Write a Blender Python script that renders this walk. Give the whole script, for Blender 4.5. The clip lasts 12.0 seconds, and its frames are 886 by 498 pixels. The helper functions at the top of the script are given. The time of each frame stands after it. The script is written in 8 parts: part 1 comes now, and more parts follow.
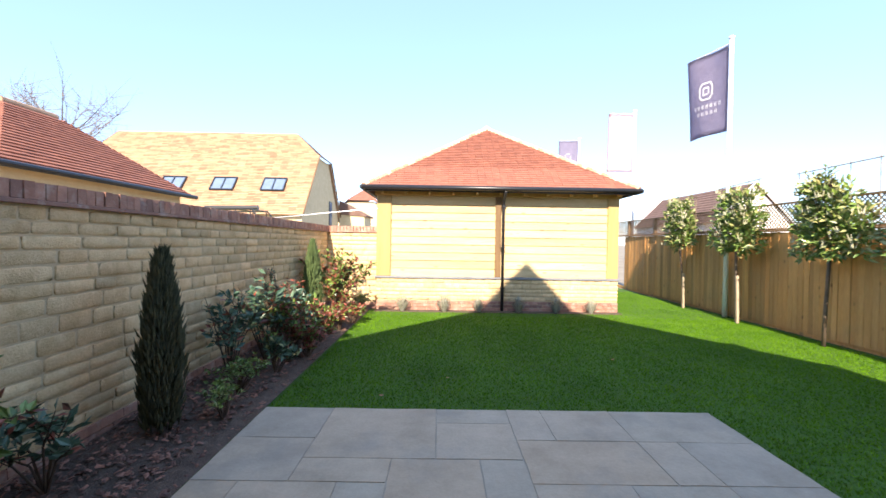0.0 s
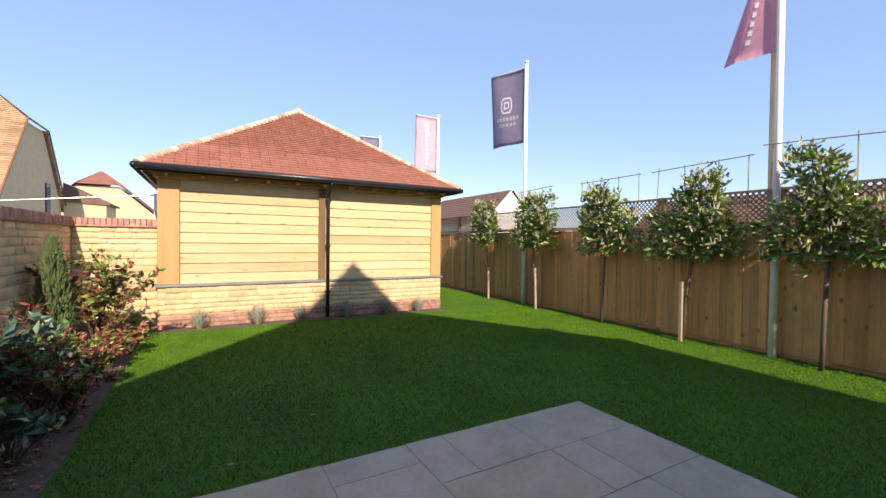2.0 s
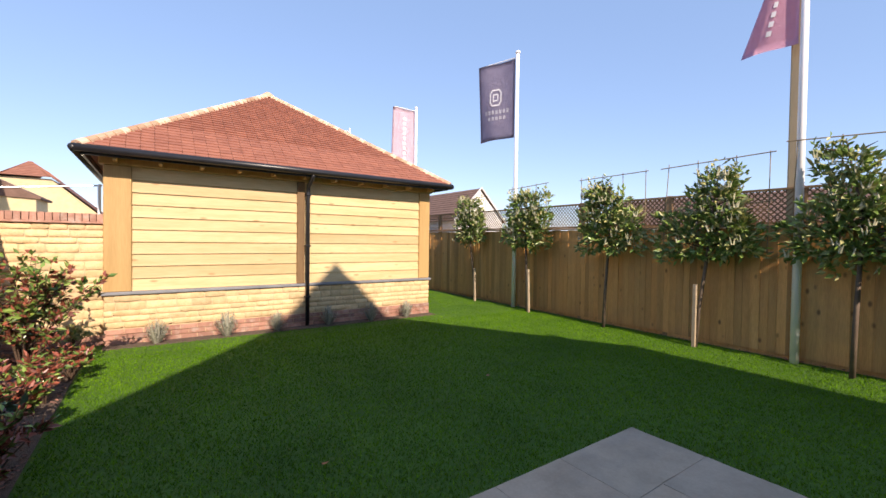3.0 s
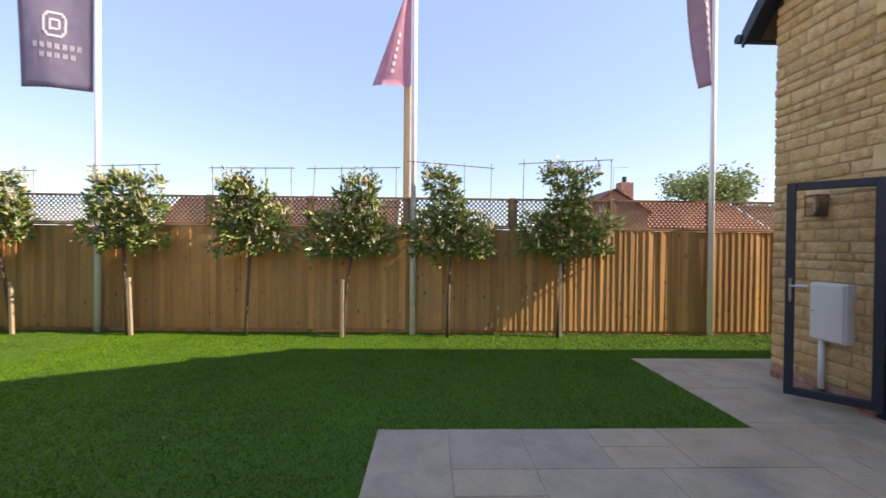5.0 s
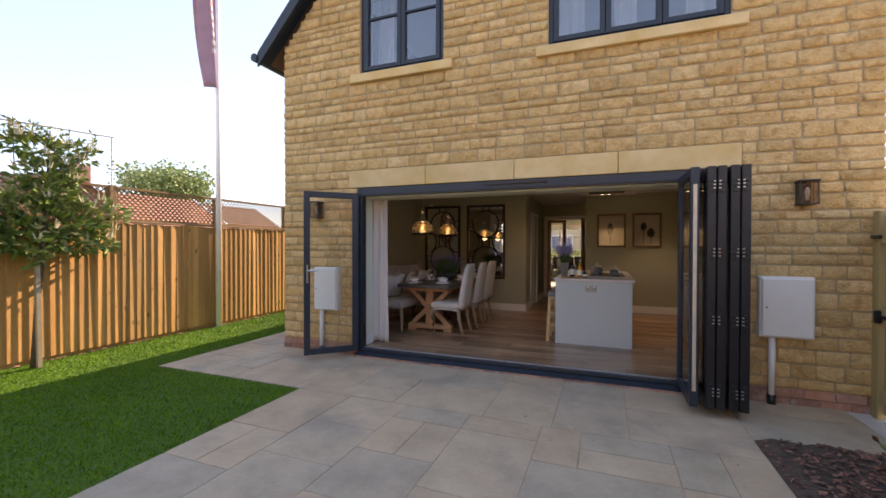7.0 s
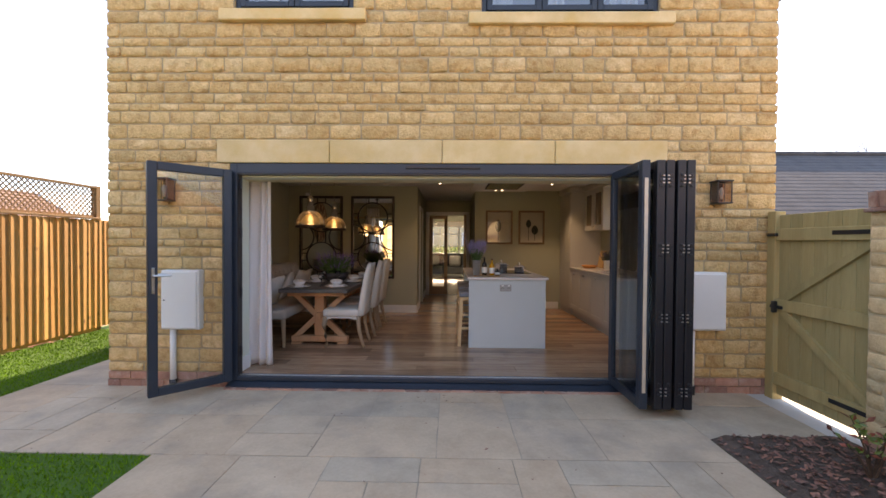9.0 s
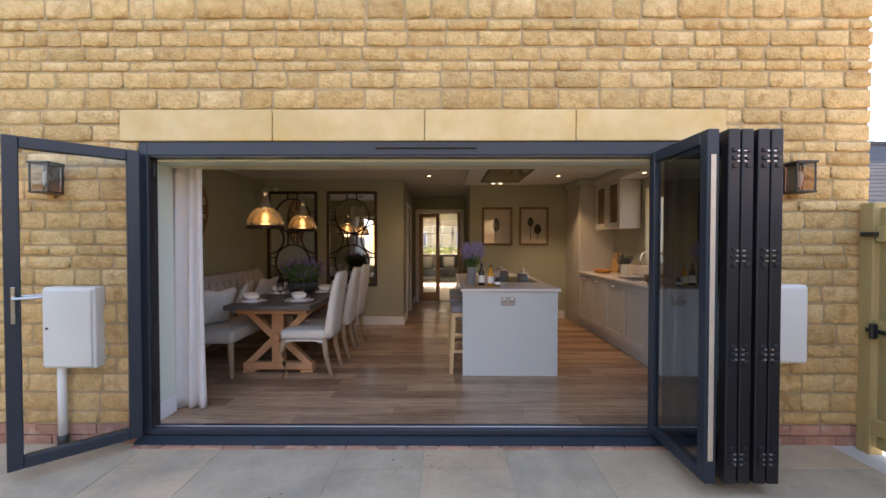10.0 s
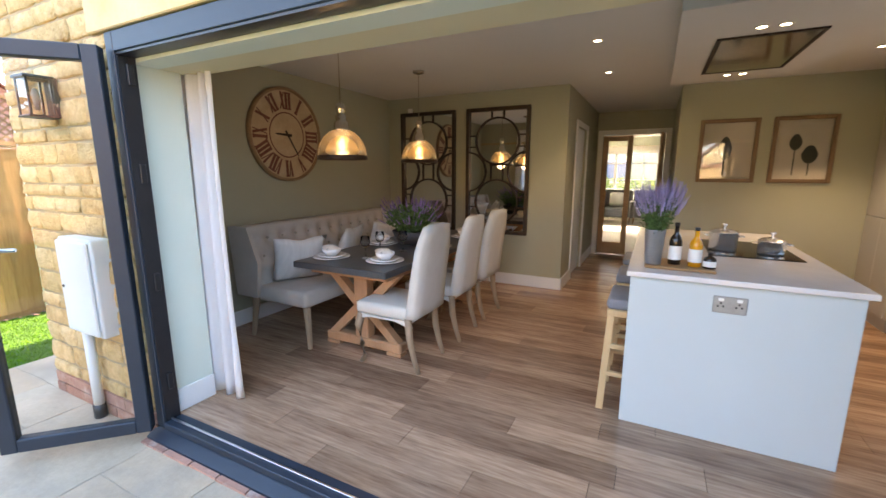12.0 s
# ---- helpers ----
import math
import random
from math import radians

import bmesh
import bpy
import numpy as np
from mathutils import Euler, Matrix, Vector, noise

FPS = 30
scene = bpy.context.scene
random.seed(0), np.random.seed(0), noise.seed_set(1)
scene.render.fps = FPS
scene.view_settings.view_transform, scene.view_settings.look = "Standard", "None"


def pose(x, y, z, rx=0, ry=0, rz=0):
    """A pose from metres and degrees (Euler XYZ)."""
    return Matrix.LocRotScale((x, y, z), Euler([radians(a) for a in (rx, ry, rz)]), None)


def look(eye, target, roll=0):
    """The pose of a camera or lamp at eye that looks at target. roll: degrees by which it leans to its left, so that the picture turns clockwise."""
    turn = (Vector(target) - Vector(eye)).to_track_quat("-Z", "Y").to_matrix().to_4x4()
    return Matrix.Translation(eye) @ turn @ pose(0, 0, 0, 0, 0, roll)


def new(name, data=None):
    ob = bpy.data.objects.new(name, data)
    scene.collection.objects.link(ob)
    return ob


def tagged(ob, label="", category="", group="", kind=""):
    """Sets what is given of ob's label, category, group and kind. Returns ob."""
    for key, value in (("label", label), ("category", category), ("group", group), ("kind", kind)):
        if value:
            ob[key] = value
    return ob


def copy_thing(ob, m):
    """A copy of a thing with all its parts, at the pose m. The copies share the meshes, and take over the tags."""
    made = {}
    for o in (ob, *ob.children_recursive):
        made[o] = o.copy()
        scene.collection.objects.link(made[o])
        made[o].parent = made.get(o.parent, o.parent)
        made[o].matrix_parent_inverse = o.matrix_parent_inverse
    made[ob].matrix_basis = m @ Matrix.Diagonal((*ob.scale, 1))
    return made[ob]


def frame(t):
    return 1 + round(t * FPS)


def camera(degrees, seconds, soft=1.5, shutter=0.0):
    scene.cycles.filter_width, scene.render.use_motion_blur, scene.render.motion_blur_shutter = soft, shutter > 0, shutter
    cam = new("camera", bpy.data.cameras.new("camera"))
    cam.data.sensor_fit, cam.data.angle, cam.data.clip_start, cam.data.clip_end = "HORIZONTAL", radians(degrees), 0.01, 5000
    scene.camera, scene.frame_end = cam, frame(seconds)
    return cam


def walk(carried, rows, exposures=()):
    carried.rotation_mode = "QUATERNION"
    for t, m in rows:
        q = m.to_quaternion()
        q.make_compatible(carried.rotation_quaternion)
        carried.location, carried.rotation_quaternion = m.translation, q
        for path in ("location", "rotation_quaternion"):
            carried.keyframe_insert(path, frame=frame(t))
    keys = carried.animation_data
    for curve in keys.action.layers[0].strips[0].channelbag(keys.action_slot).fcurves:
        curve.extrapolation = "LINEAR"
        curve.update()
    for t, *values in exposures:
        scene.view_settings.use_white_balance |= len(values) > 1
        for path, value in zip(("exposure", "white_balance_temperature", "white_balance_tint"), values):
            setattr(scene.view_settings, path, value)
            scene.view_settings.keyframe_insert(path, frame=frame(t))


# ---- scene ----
cam = camera(93.8, 12.0, shutter=0.12)
PATH = [
    (0, (-0.052, -0.026, 1.409), (-0.039, 1.974, 1.377), 0.9),
    (0.5, (-0.324, 0.009, 1.434), (0.128, 1.957, 1.404), 0.8),
    (1, (-0.52, 0.165, 1.452), (0.158, 2.046, 1.418), 0.8),
    (1.5, (-0.625, 0.443, 1.449), (0.219, 2.256, 1.414), 0.7),
    (2, (-0.735, 0.875, 1.434), (0.251, 2.615, 1.397), 0.7),
    (2.5, (-0.852, 1.331, 1.456), (0.189, 3.038, 1.414), 0.7),
    (2.7, (-0.873, 1.515, 1.443), (0.196, 3.205, 1.403), 0.7),
    (4.5, (-1.109, 2.969, 1.453), (0.809, 3.536, 1.425), 0.8),
    (4.6, (-1.123, 3.037, 1.429), (0.831, 3.462, 1.406), 0.5),
    (4.8, (-1.058, 3.176, 1.417), (0.934, 3.352, 1.403), 0.5),
    (5, (-1.015, 3.279, 1.427), (0.983, 3.221, 1.406), 0.6),
    (5.5, (-0.937, 3.526, 1.396), (0.908, 2.754, 1.38), 0.7),
    (6, (-0.85, 3.688, 1.421), (0.674, 2.393, 1.392), 0.4),
    (6.5, (-0.72, 3.884, 1.4), (0.422, 2.242, 1.379), 0.3),
    (7, (-0.531, 3.994, 1.392), (0.195, 2.131, 1.371), 0.1),
    (7.5, (-0.318, 4.01, 1.338), (0.102, 2.055, 1.327), 0.0),
    (7.7, (-0.218, 4.002, 1.319), (0.08, 2.024, 1.31), -0.0),
    (9.3, (0.404, 3.038, 1.39), (0.427, 1.039, 1.354), 0.2),
    (9.5, (0.382, 2.823, 1.4), (0.402, 0.823, 1.363), -0.1),
    (10, (0.301, 2.277, 1.414), (0.31, 0.278, 1.377), 0.0),
    (10.5, (0.198, 1.802, 1.423), (0.223, -0.195, 1.318), -0.1),
    (11, (0.078, 1.314, 1.437), (0.287, -0.662, 1.212), -0.1),
    (11.5, (0.031, 0.877, 1.434), (0.501, -1.044, 1.131), -0.1),
    (12, (0.032, 0.44, 1.462), (0.921, -1.314, 1.094), -0.0),
]
EXPOSURES = ((0, 2.02, 7500, 16), (0.4, 1.68, 7600, 19), (1.0, 1.46, 7600, 20), (2.5, 1.20, 7700, 20), (4.3, 1.34, 8100, 22), (5.0, 1.56, 8600, 23), (5.8, 1.80, 9200, 26), (7.5, 2.18, 9900, 26),
             (9.3, 2.62, 9700, 24), (10.5, 3.12, 9300, 21), (11.3, 3.66, 9000, 17), (12, 3.90, 8700, 16))
walk(cam, [(t, look(eye, target, roll)) for t, eye, target, roll in PATH], EXPOSURES)

# ---- sky and sun ----
SUN_WAY = Vector((0.197, 1.40, -1.0)).normalized()
world = bpy.data.worlds.new("sky")
scene.world = world
world.use_nodes = True
wn = world.node_tree
sky = wn.nodes.new("ShaderNodeTexSky")
sky.sky_type = "NISHITA"
sky.sun_disc = False
sky.altitude = 300
sky.sun_elevation = math.asin(-SUN_WAY.z)
sky.sun_rotation = math.atan2(-SUN_WAY.x, -SUN_WAY.y)
sky.air_density, sky.dust_density, sky.ozone_density = 1.0, 0.4, 3.5
wn.nodes["Background"].inputs["Strength"].default_value = 0.137
haze = wn.nodes.new("ShaderNodeMix")
haze.data_type = "RGBA"
haze.inputs[0].default_value = 0.62
haze.inputs[7].default_value = (0.85, 1.62, 3.1, 1)
wn.links.new(sky.outputs["Color"], haze.inputs[6])
wn.links.new(haze.outputs[2], wn.nodes["Background"].inputs["Color"])
sun_data = bpy.data.lights.new("sun", "SUN")
sun_data.energy, sun_data.angle, sun_data.color = 2.85, radians(0.6), (1.0, 0.95, 0.86)
sun = new("sun", sun_data)
sun.rotation_euler = SUN_WAY.to_track_quat("-Z", "Y").to_euler()
sun.location = (0, -20, 30)

# ---- materials ----
def nodes_of(name):
    m = bpy.data.materials.new(name)
    m.use_nodes = True
    t = m.node_tree
    return m, t, t.nodes["Principled BSDF"]


def add(t, kind, **values):
    n = t.nodes.new(kind)
    for key, value in values.items():
        n.inputs[key].default_value = value
    return n


def ramp(t, fac, stops):
    n = t.nodes.new("ShaderNodeValToRGB")
    e = n.color_ramp.elements
    while len(e) < len(stops):
        e.new(0.5)
    for k, (p, c) in zip(e, stops):
        k.position, k.color = p, (*c, 1)
    t.links.new(fac, n.inputs["Fac"])
    return n.outputs["Color"]


def mix(t, fac, a, b, blend="MIX"):
    n = t.nodes.new("ShaderNodeMix")
    n.data_type, n.blend_type = "RGBA", blend
    for s, v in ((n.inputs[0], fac), (n.inputs[6], a), (n.inputs[7], b)):
        if isinstance(v, (int, float)):
            s.default_value = v
        elif isinstance(v, tuple):
            s.default_value = (*v, 1)
        else:
            t.links.new(v, s)
    return n.outputs[2]


def piece_random(t):
    """A number per loose piece, whether it is an object or an island of a joined mesh."""
    o, g = t.nodes.new("ShaderNodeObjectInfo"), t.nodes.new("ShaderNodeNewGeometry")
    s = t.nodes.new("ShaderNodeMath")
    s.operation = "ADD"
    t.links.new(o.outputs["Random"], s.inputs[0])
    t.links.new(g.outputs["Random Per Island"], s.inputs[1])
    f = t.nodes.new("ShaderNodeMath")
    f.operation = "FRACT"
    t.links.new(s.outputs[0], f.inputs[0])
    return f.outputs[0]


def noise_at(t, scale, detail=4.0, stretch=(1, 1, 1), local=False):
    if local:
        src = t.nodes.new("ShaderNodeTexCoord").outputs["Object"]
    else:
        src = t.nodes.new("ShaderNodeNewGeometry").outputs["Position"]
    mp = t.nodes.new("ShaderNodeMapping")
    mp.inputs["Scale"].default_value = stretch
    t.links.new(src, mp.inputs["Vector"])
    n = add(t, "ShaderNodeTexNoise", Scale=scale, Detail=detail, Roughness=0.6)
    t.links.new(mp.outputs[0], n.inputs["Vector"])
    return n.outputs["Fac"]


def surf(name, dark, light, rough=0.6, scale=6.0, fine=60.0, bump=0.15, metal=0.0, pieces=None, stretch=(1, 1, 1), fine_mix=0.35,
         coat=0.0, dist=0.01, local=False, spec=0.5, wear=None, knots=None):
    """A surface with broad and fine variation, a relief, and, with pieces, a tint per piece."""
    m, t, b = nodes_of(name)
    broad, grain = noise_at(t, scale, 4, stretch, local), noise_at(t, fine, 5, stretch, local)
    c = ramp(t, broad, ((0.3, dark), (0.7, light)))
    c = mix(t, fine_mix, c, ramp(t, grain, ((0.3, dark), (0.7, light))))
    if pieces:
        r = ramp(t, piece_random(t), tuple((k / max(1, len(pieces) - 1), p) for k, p in enumerate(pieces)))
        c = mix(t, 1.0, c, r, "MULTIPLY")
    if wear:
        big = noise_at(t, wear[1], 6)
        c = mix(t, ramp(t, big, ((0.52, (0, 0, 0)), (0.68, (wear[2],) * 3))), c, wear[0])
    if knots:
        mp = t.nodes.new("ShaderNodeMapping")
        mp.inputs["Scale"].default_value = knots[1]
        t.links.new(t.nodes.new("ShaderNodeNewGeometry").outputs["Position"], mp.inputs["Vector"])
        vo = add(t, "ShaderNodeTexVoronoi", Scale=1.0)
        t.links.new(mp.outputs[0], vo.inputs["Vector"])
        c = mix(t, ramp(t, vo.outputs["Distance"], ((knots[2] * 0.4, (0.8,) * 3), (knots[2], (0, 0, 0)))), c, knots[0])
    t.links.new(c, b.inputs["Base Color"])
    b.inputs["Roughness"].default_value, b.inputs["Metallic"].default_value = rough, metal
    b.inputs["Specular IOR Level"].default_value = spec
    b.inputs["Coat Weight"].default_value = coat
    if bump:
        bp = add(t, "ShaderNodeBump", Strength=bump, Distance=dist)
        t.links.new(grain, bp.inputs["Height"])
        t.links.new(bp.outputs["Normal"], b.inputs["Normal"])
    return m


def glow(name, color, strength):
    m, t, b = nodes_of(name)
    b.inputs["Base Color"].default_value = (*color, 1)
    b.inputs["Emission Color"].default_value = (*color, 1)
    b.inputs["Emission Strength"].default_value = strength
    return m


def glass(name, color=(1, 1, 1), rough=0.0, ior=1.45):
    m, t, b = nodes_of(name)
    b.inputs["Base Color"].default_value = (*color, 1)
    b.inputs["Roughness"].default_value = rough
    b.inputs["IOR"].default_value = ior
    b.inputs["Transmission Weight"].default_value = 1.0
    return m


W3 = (1, 1, 1)
STONE = surf("cotswold_stone", (0.52, 0.328, 0.130), (0.77, 0.565, 0.295), 0.9, 13, 46, 0.95, fine_mix=0.4, dist=0.02,
             pieces=((0.82, 0.77, 0.70), (1.0, 0.97, 0.93), (1.1, 1.07, 1.03), (0.92, 0.84, 0.74), (1.04, 1.0, 0.95), (1.12, 1.14, 1.22)), wear=((0.36, 0.17, 0.05), 10.0, 0.55))
WALL_STONE = surf("garden_wall_stone", (0.60, 0.415, 0.22), (0.82, 0.635, 0.385), 0.9, 10, 60, 0.6, fine_mix=0.4, dist=0.012,
                  pieces=((0.74, 0.74, 0.72), (1.0, 0.97, 0.93), (1.12, 1.1, 1.06), (0.88, 0.83, 0.76)), wear=((0.30, 0.17, 0.07), 6.0, 0.3))
MORTAR = surf("mortar", (0.38, 0.275, 0.155), (0.49, 0.365, 0.215), 0.95, 8, 120, 0.4, dist=0.006)
ASHLAR = surf("dressed_stone", (0.60, 0.42, 0.185), (0.76, 0.58, 0.33), 0.85, 3, 90, 0.12, fine_mix=0.2, pieces=((0.95, 0.95, 0.95), (1.04, 1.03, 1.0)), wear=((0.64, 0.40, 0.12), 2.4, 0.5))
PALE_MORTAR = surf("pale_lime_mortar", (0.52, 0.38, 0.22), (0.66, 0.51, 0.32), 0.95, 8, 120, 0.4, dist=0.006)
BRICK = surf("red_brick", (0.30, 0.145, 0.105), (0.47, 0.27, 0.20), 0.85, 12, 90, 0.35, pieces=((0.70, 0.68, 0.72), (1.0, 0.97, 0.95), (1.25, 1.2, 1.18), (0.85, 0.78, 0.75)), wear=((0.55, 0.47, 0.40), 9.0, 0.5))
OAK = surf("green_oak", (0.52, 0.365, 0.175), (0.71, 0.545, 0.315), 0.6, 3, 24, 0.15, stretch=(0.25, 1, 3), pieces=((0.84, 0.80, 0.74), (1.05, 1.03, 1.0), (0.96, 0.92, 0.86), (1.1, 1.1, 1.08)), knots=((0.36, 0.20, 0.08), (1.9, 4, 5.5), 0.13))
OAK_POST = surf("oak_post", (0.42, 0.26, 0.10), (0.56, 0.37, 0.16), 0.65, 3, 24, 0.15, stretch=(3, 3, 0.25), pieces=((0.92, 0.9, 0.88), (1.08, 1.05, 1.0)))
OAK_DARK = surf("dark_oak_post", (0.13, 0.075, 0.035), (0.24, 0.14, 0.06), 0.7, 3, 24, 0.2, stretch=(3, 3, 0.25))
LEAD = surf("lead_sheet", (0.20, 0.21, 0.23), (0.32, 0.33, 0.35), 0.5, 4, 40, 0.1, metal=0.3)
TILE = surf("clay_roof_tile", (0.24, 0.085, 0.055), (0.36, 0.145, 0.095), 0.8, 5, 70, 0.2, pieces=((0.88, 0.86, 0.86), (1.0, 0.98, 0.96), (1.08, 1.06, 1.03)))
BONNET = surf("buff_hip_tile", (0.55, 0.38, 0.26), (0.75, 0.60, 0.45), 0.8, 6, 60, 0.2, pieces=((0.62, 0.50, 0.42), (1.0, 0.97, 0.93), (1.12, 1.1, 1.07)))
BLACK_PLASTIC = surf("black_plastic", (0.012, 0.012, 0.014), (0.022, 0.022, 0.025), 0.35, 5, 60, 0.03)
FENCE = surf("stained_fence_board", (0.39, 0.190, 0.062), (0.70, 0.39, 0.150), 0.75, 2.0, 30, 0.25, stretch=(4, 4, 0.3), fine_mix=0.45,
             pieces=((0.66, 0.64, 0.60), (0.98, 0.97, 0.93), (1.2, 1.18, 1.1), (0.80, 0.80, 0.76), (1.1, 1.03, 0.93), (0.72, 0.68, 0.62)), wear=((0.36, 0.23, 0.10), 1.3, 0.35), knots=((0.13, 0.06, 0.025), (6, 6, 3.2), 0.16))
TRELLIS = surf("trellis_wood", (0.22, 0.13, 0.065), (0.34, 0.21, 0.11), 0.8, 3, 40, 0.2)
GATE_WOOD = surf("treated_softwood", (0.35, 0.262, 0.11), (0.50, 0.39, 0.185), 0.75, 2, 30, 0.2, stretch=(4, 4, 0.3), pieces=((0.88, 0.88, 0.85), (1.08, 1.05, 1.0)))
SLAB = surf("sandstone_slab", (0.40, 0.308, 0.215), (0.58, 0.458, 0.333), 0.8, 3.2, 45, 0.2, fine_mix=0.3,
            pieces=((0.84, 0.87, 0.90), (1.0, 0.985, 0.97), (1.07, 1.02, 0.97), (0.90, 0.94, 0.96), (1.06, 0.98, 0.91), (0.96, 0.92, 0.87)), wear=((0.25, 0.225, 0.19), 1.3, 0.5))
JOINT = surf("paving_joint", (0.31, 0.255, 0.19), (0.45, 0.37, 0.28), 0.95, 10, 90, 0.3)
SOIL = surf("dark_soil", (0.070, 0.048, 0.036), (0.17, 0.12, 0.092), 0.95, 14, 90, 0.8, dist=0.03)
BARK = surf("bark_chip", (0.08, 0.043, 0.033), (0.27, 0.15, 0.11), 0.9, 12, 90, 0.4, pieces=((0.6, 0.55, 0.55), (1.2, 1.1, 1.1), (1.9, 1.6, 1.5)))
GROUND = surf("turf", (0.030, 0.085, 0.006), (0.058, 0.145, 0.012), 0.95, 1.2, 60, 0.5, dist=0.02)


def earth_beyond(m):
    """Bare earth and gravel where the turf of the garden ends."""
    t = m.node_tree
    b = t.nodes["Principled BSDF"]
    turf = b.inputs["Base Color"].links[0].from_socket
    sep = t.nodes.new("ShaderNodeSeparateXYZ")
    t.links.new(t.nodes.new("ShaderNodeNewGeometry").outputs["Position"], sep.inputs[0])
    flags = []
    for axis, way, limit in (("X", "GREATER_THAN", -2.7), ("X", "LESS_THAN", 6.3), ("Y", "GREATER_THAN", -6.0), ("Y", "LESS_THAN", 15.0)):
        c = t.nodes.new("ShaderNodeMath")
        c.operation = way
        t.links.new(sep.outputs[axis], c.inputs[0])
        c.inputs[1].default_value = limit
        flags.append(c.outputs[0])
    while len(flags) > 1:
        c = t.nodes.new("ShaderNodeMath")
        c.operation = "MULTIPLY"
        t.links.new(flags.pop(), c.inputs[0])
        t.links.new(flags.pop(), c.inputs[1])
        flags.append(c.outputs[0])
    earth = ramp(t, noise_at(t, 0.4, 6), ((0.3, (0.20, 0.165, 0.12)), (0.7, (0.34, 0.29, 0.22))))
    t.links.new(mix(t, flags[0], earth, turf), b.inputs["Base Color"])


earth_beyond(GROUND)
GRASS = surf("grass_blade", (0.054, 0.152, 0.005), (0.118, 0.262, 0.010), 0.8, 1.1, 5, 0.0, pieces=((0.50, 0.55, 0.45), (1.0, 1.0, 1.0), (1.5, 1.4, 1.2)), wear=((0.044, 0.128, 0.005), 0.8, 0.6), spec=0.06)
ANTHRACITE = surf("anthracite_frame", (0.014, 0.023, 0.035), (0.021, 0.033, 0.049), 0.42, 3, 120, 0.02, spec=0.45)
ALU = surf("brushed_steel", (0.50, 0.50, 0.50), (0.66, 0.66, 0.65), 0.28, 20, 120, 0.03, metal=1.0)
BRASSY = surf("pale_lock_strip", (0.50, 0.42, 0.32), (0.66, 0.57, 0.45), 0.4, 8, 60, 0.05, metal=0.3)
PANE = glass("clear_pane", (1, 1, 1), 0.0, 1.3)
# Clear glass tinted dark, standing for the dimness and reflections of layered panes.
STACK_PANE = glass("dimmed_stack_pane", (0.50, 0.56, 0.58), 0.0, 1.75)
LEAF_PANE = glass("bifold_pane", (1, 1, 1), 0.0, 1.3)
DARK_PANE = glass("window_pane", (0.93, 0.97, 1.0), 0.0, 2.0)
WHITE_POLE = surf("white_gloss_pole", (0.88, 0.88, 0.89), (0.93, 0.93, 0.94), 0.5, 3, 60, 0.02)
BOX_GREY = surf("meter_box_plastic", (0.70, 0.71, 0.68), (0.78, 0.79, 0.76), 0.45, 2, 90, 0.03)
SLATE = surf("dark_slate", (0.045, 0.045, 0.047), (0.095, 0.093, 0.093), 0.85, 3, 30, 0.2)
TAN_TILE = surf("mixed_tan_tile", (0.34, 0.20, 0.115), (0.50, 0.32, 0.20), 0.85, 2.2, 9, 0.2, pieces=((0.72, 0.68, 0.66), (1.0, 0.98, 0.95), (1.22, 1.18, 1.1)))
FAR_STONE = surf("far_buff_wall", (0.58, 0.46, 0.27), (0.70, 0.58, 0.37), 0.9, 3, 25, 0.2)
FAR_RENDER = surf("far_cream_wall", (0.62, 0.56, 0.44), (0.72, 0.66, 0.54), 0.9, 2, 30, 0.05)
FAR_WHITE = surf("far_white_wall", (0.72, 0.70, 0.66), (0.80, 0.78, 0.75), 0.9, 2, 30, 0.05)
FAR_BROWN = surf("far_brown_roof", (0.13, 0.075, 0.055), (0.22, 0.13, 0.10), 0.85, 2, 16, 0.2)
FAR_RED = surf("far_red_roof", (0.24, 0.10, 0.065), (0.36, 0.16, 0.11), 0.85, 2, 16, 0.2)
# inside
WALL_PAINT = surf("sage_wall_paint", (0.365, 0.36, 0.262), (0.395, 0.388, 0.285), 0.85, 1.2, 140, 0.03)
REVEAL_PAINT = surf("pale_reveal_paint", (0.64, 0.69, 0.58), (0.69, 0.74, 0.63), 0.8, 1.2, 140, 0.03)
CEIL = surf("ceiling_white", (0.62, 0.61, 0.58), (0.66, 0.65, 0.62), 0.9, 1.2, 140, 0.02)
WHITE_GLOSS = surf("white_satin_wood", (0.72, 0.72, 0.70), (0.78, 0.78, 0.76), 0.4, 3, 90, 0.02)
PLANK = surf("oak_plank", (0.165, 0.080, 0.046), (0.56, 0.365, 0.245), 0.22, 2.2, 11, 0.05, stretch=(0.45, 5, 1), fine_mix=0.5,
             pieces=((0.66, 0.61, 0.58), (0.90, 0.86, 0.83), (1.08, 1.04, 1.0), (1.24, 1.22, 1.18), (0.78, 0.70, 0.65)))
FLOOR_GAP = surf("plank_gap", (0.03, 0.018, 0.012), (0.05, 0.03, 0.02), 0.8, 8, 60, 0.1)

# ---- builders ----
def mesh_of(bm, name="mesh", smooth=False):
    me = bpy.data.meshes.new(name)
    bmesh.ops.recalc_face_normals(bm, faces=bm.faces)
    if smooth:
        for f in bm.faces:
            f.smooth = True
    bm.to_mesh(me)
    bm.free()
    return me


def give(me, material):
    me.materials.append(material)
    return me


def thing(name, at=(0, 0, 0), rz=0.0, label="", category="", group="", kind=""):
    ob = new(name)
    ob.empty_display_size = 0.1
    ob.matrix_basis = pose(*at, 0, 0, rz)
    return tagged(ob, label, category, group, kind)


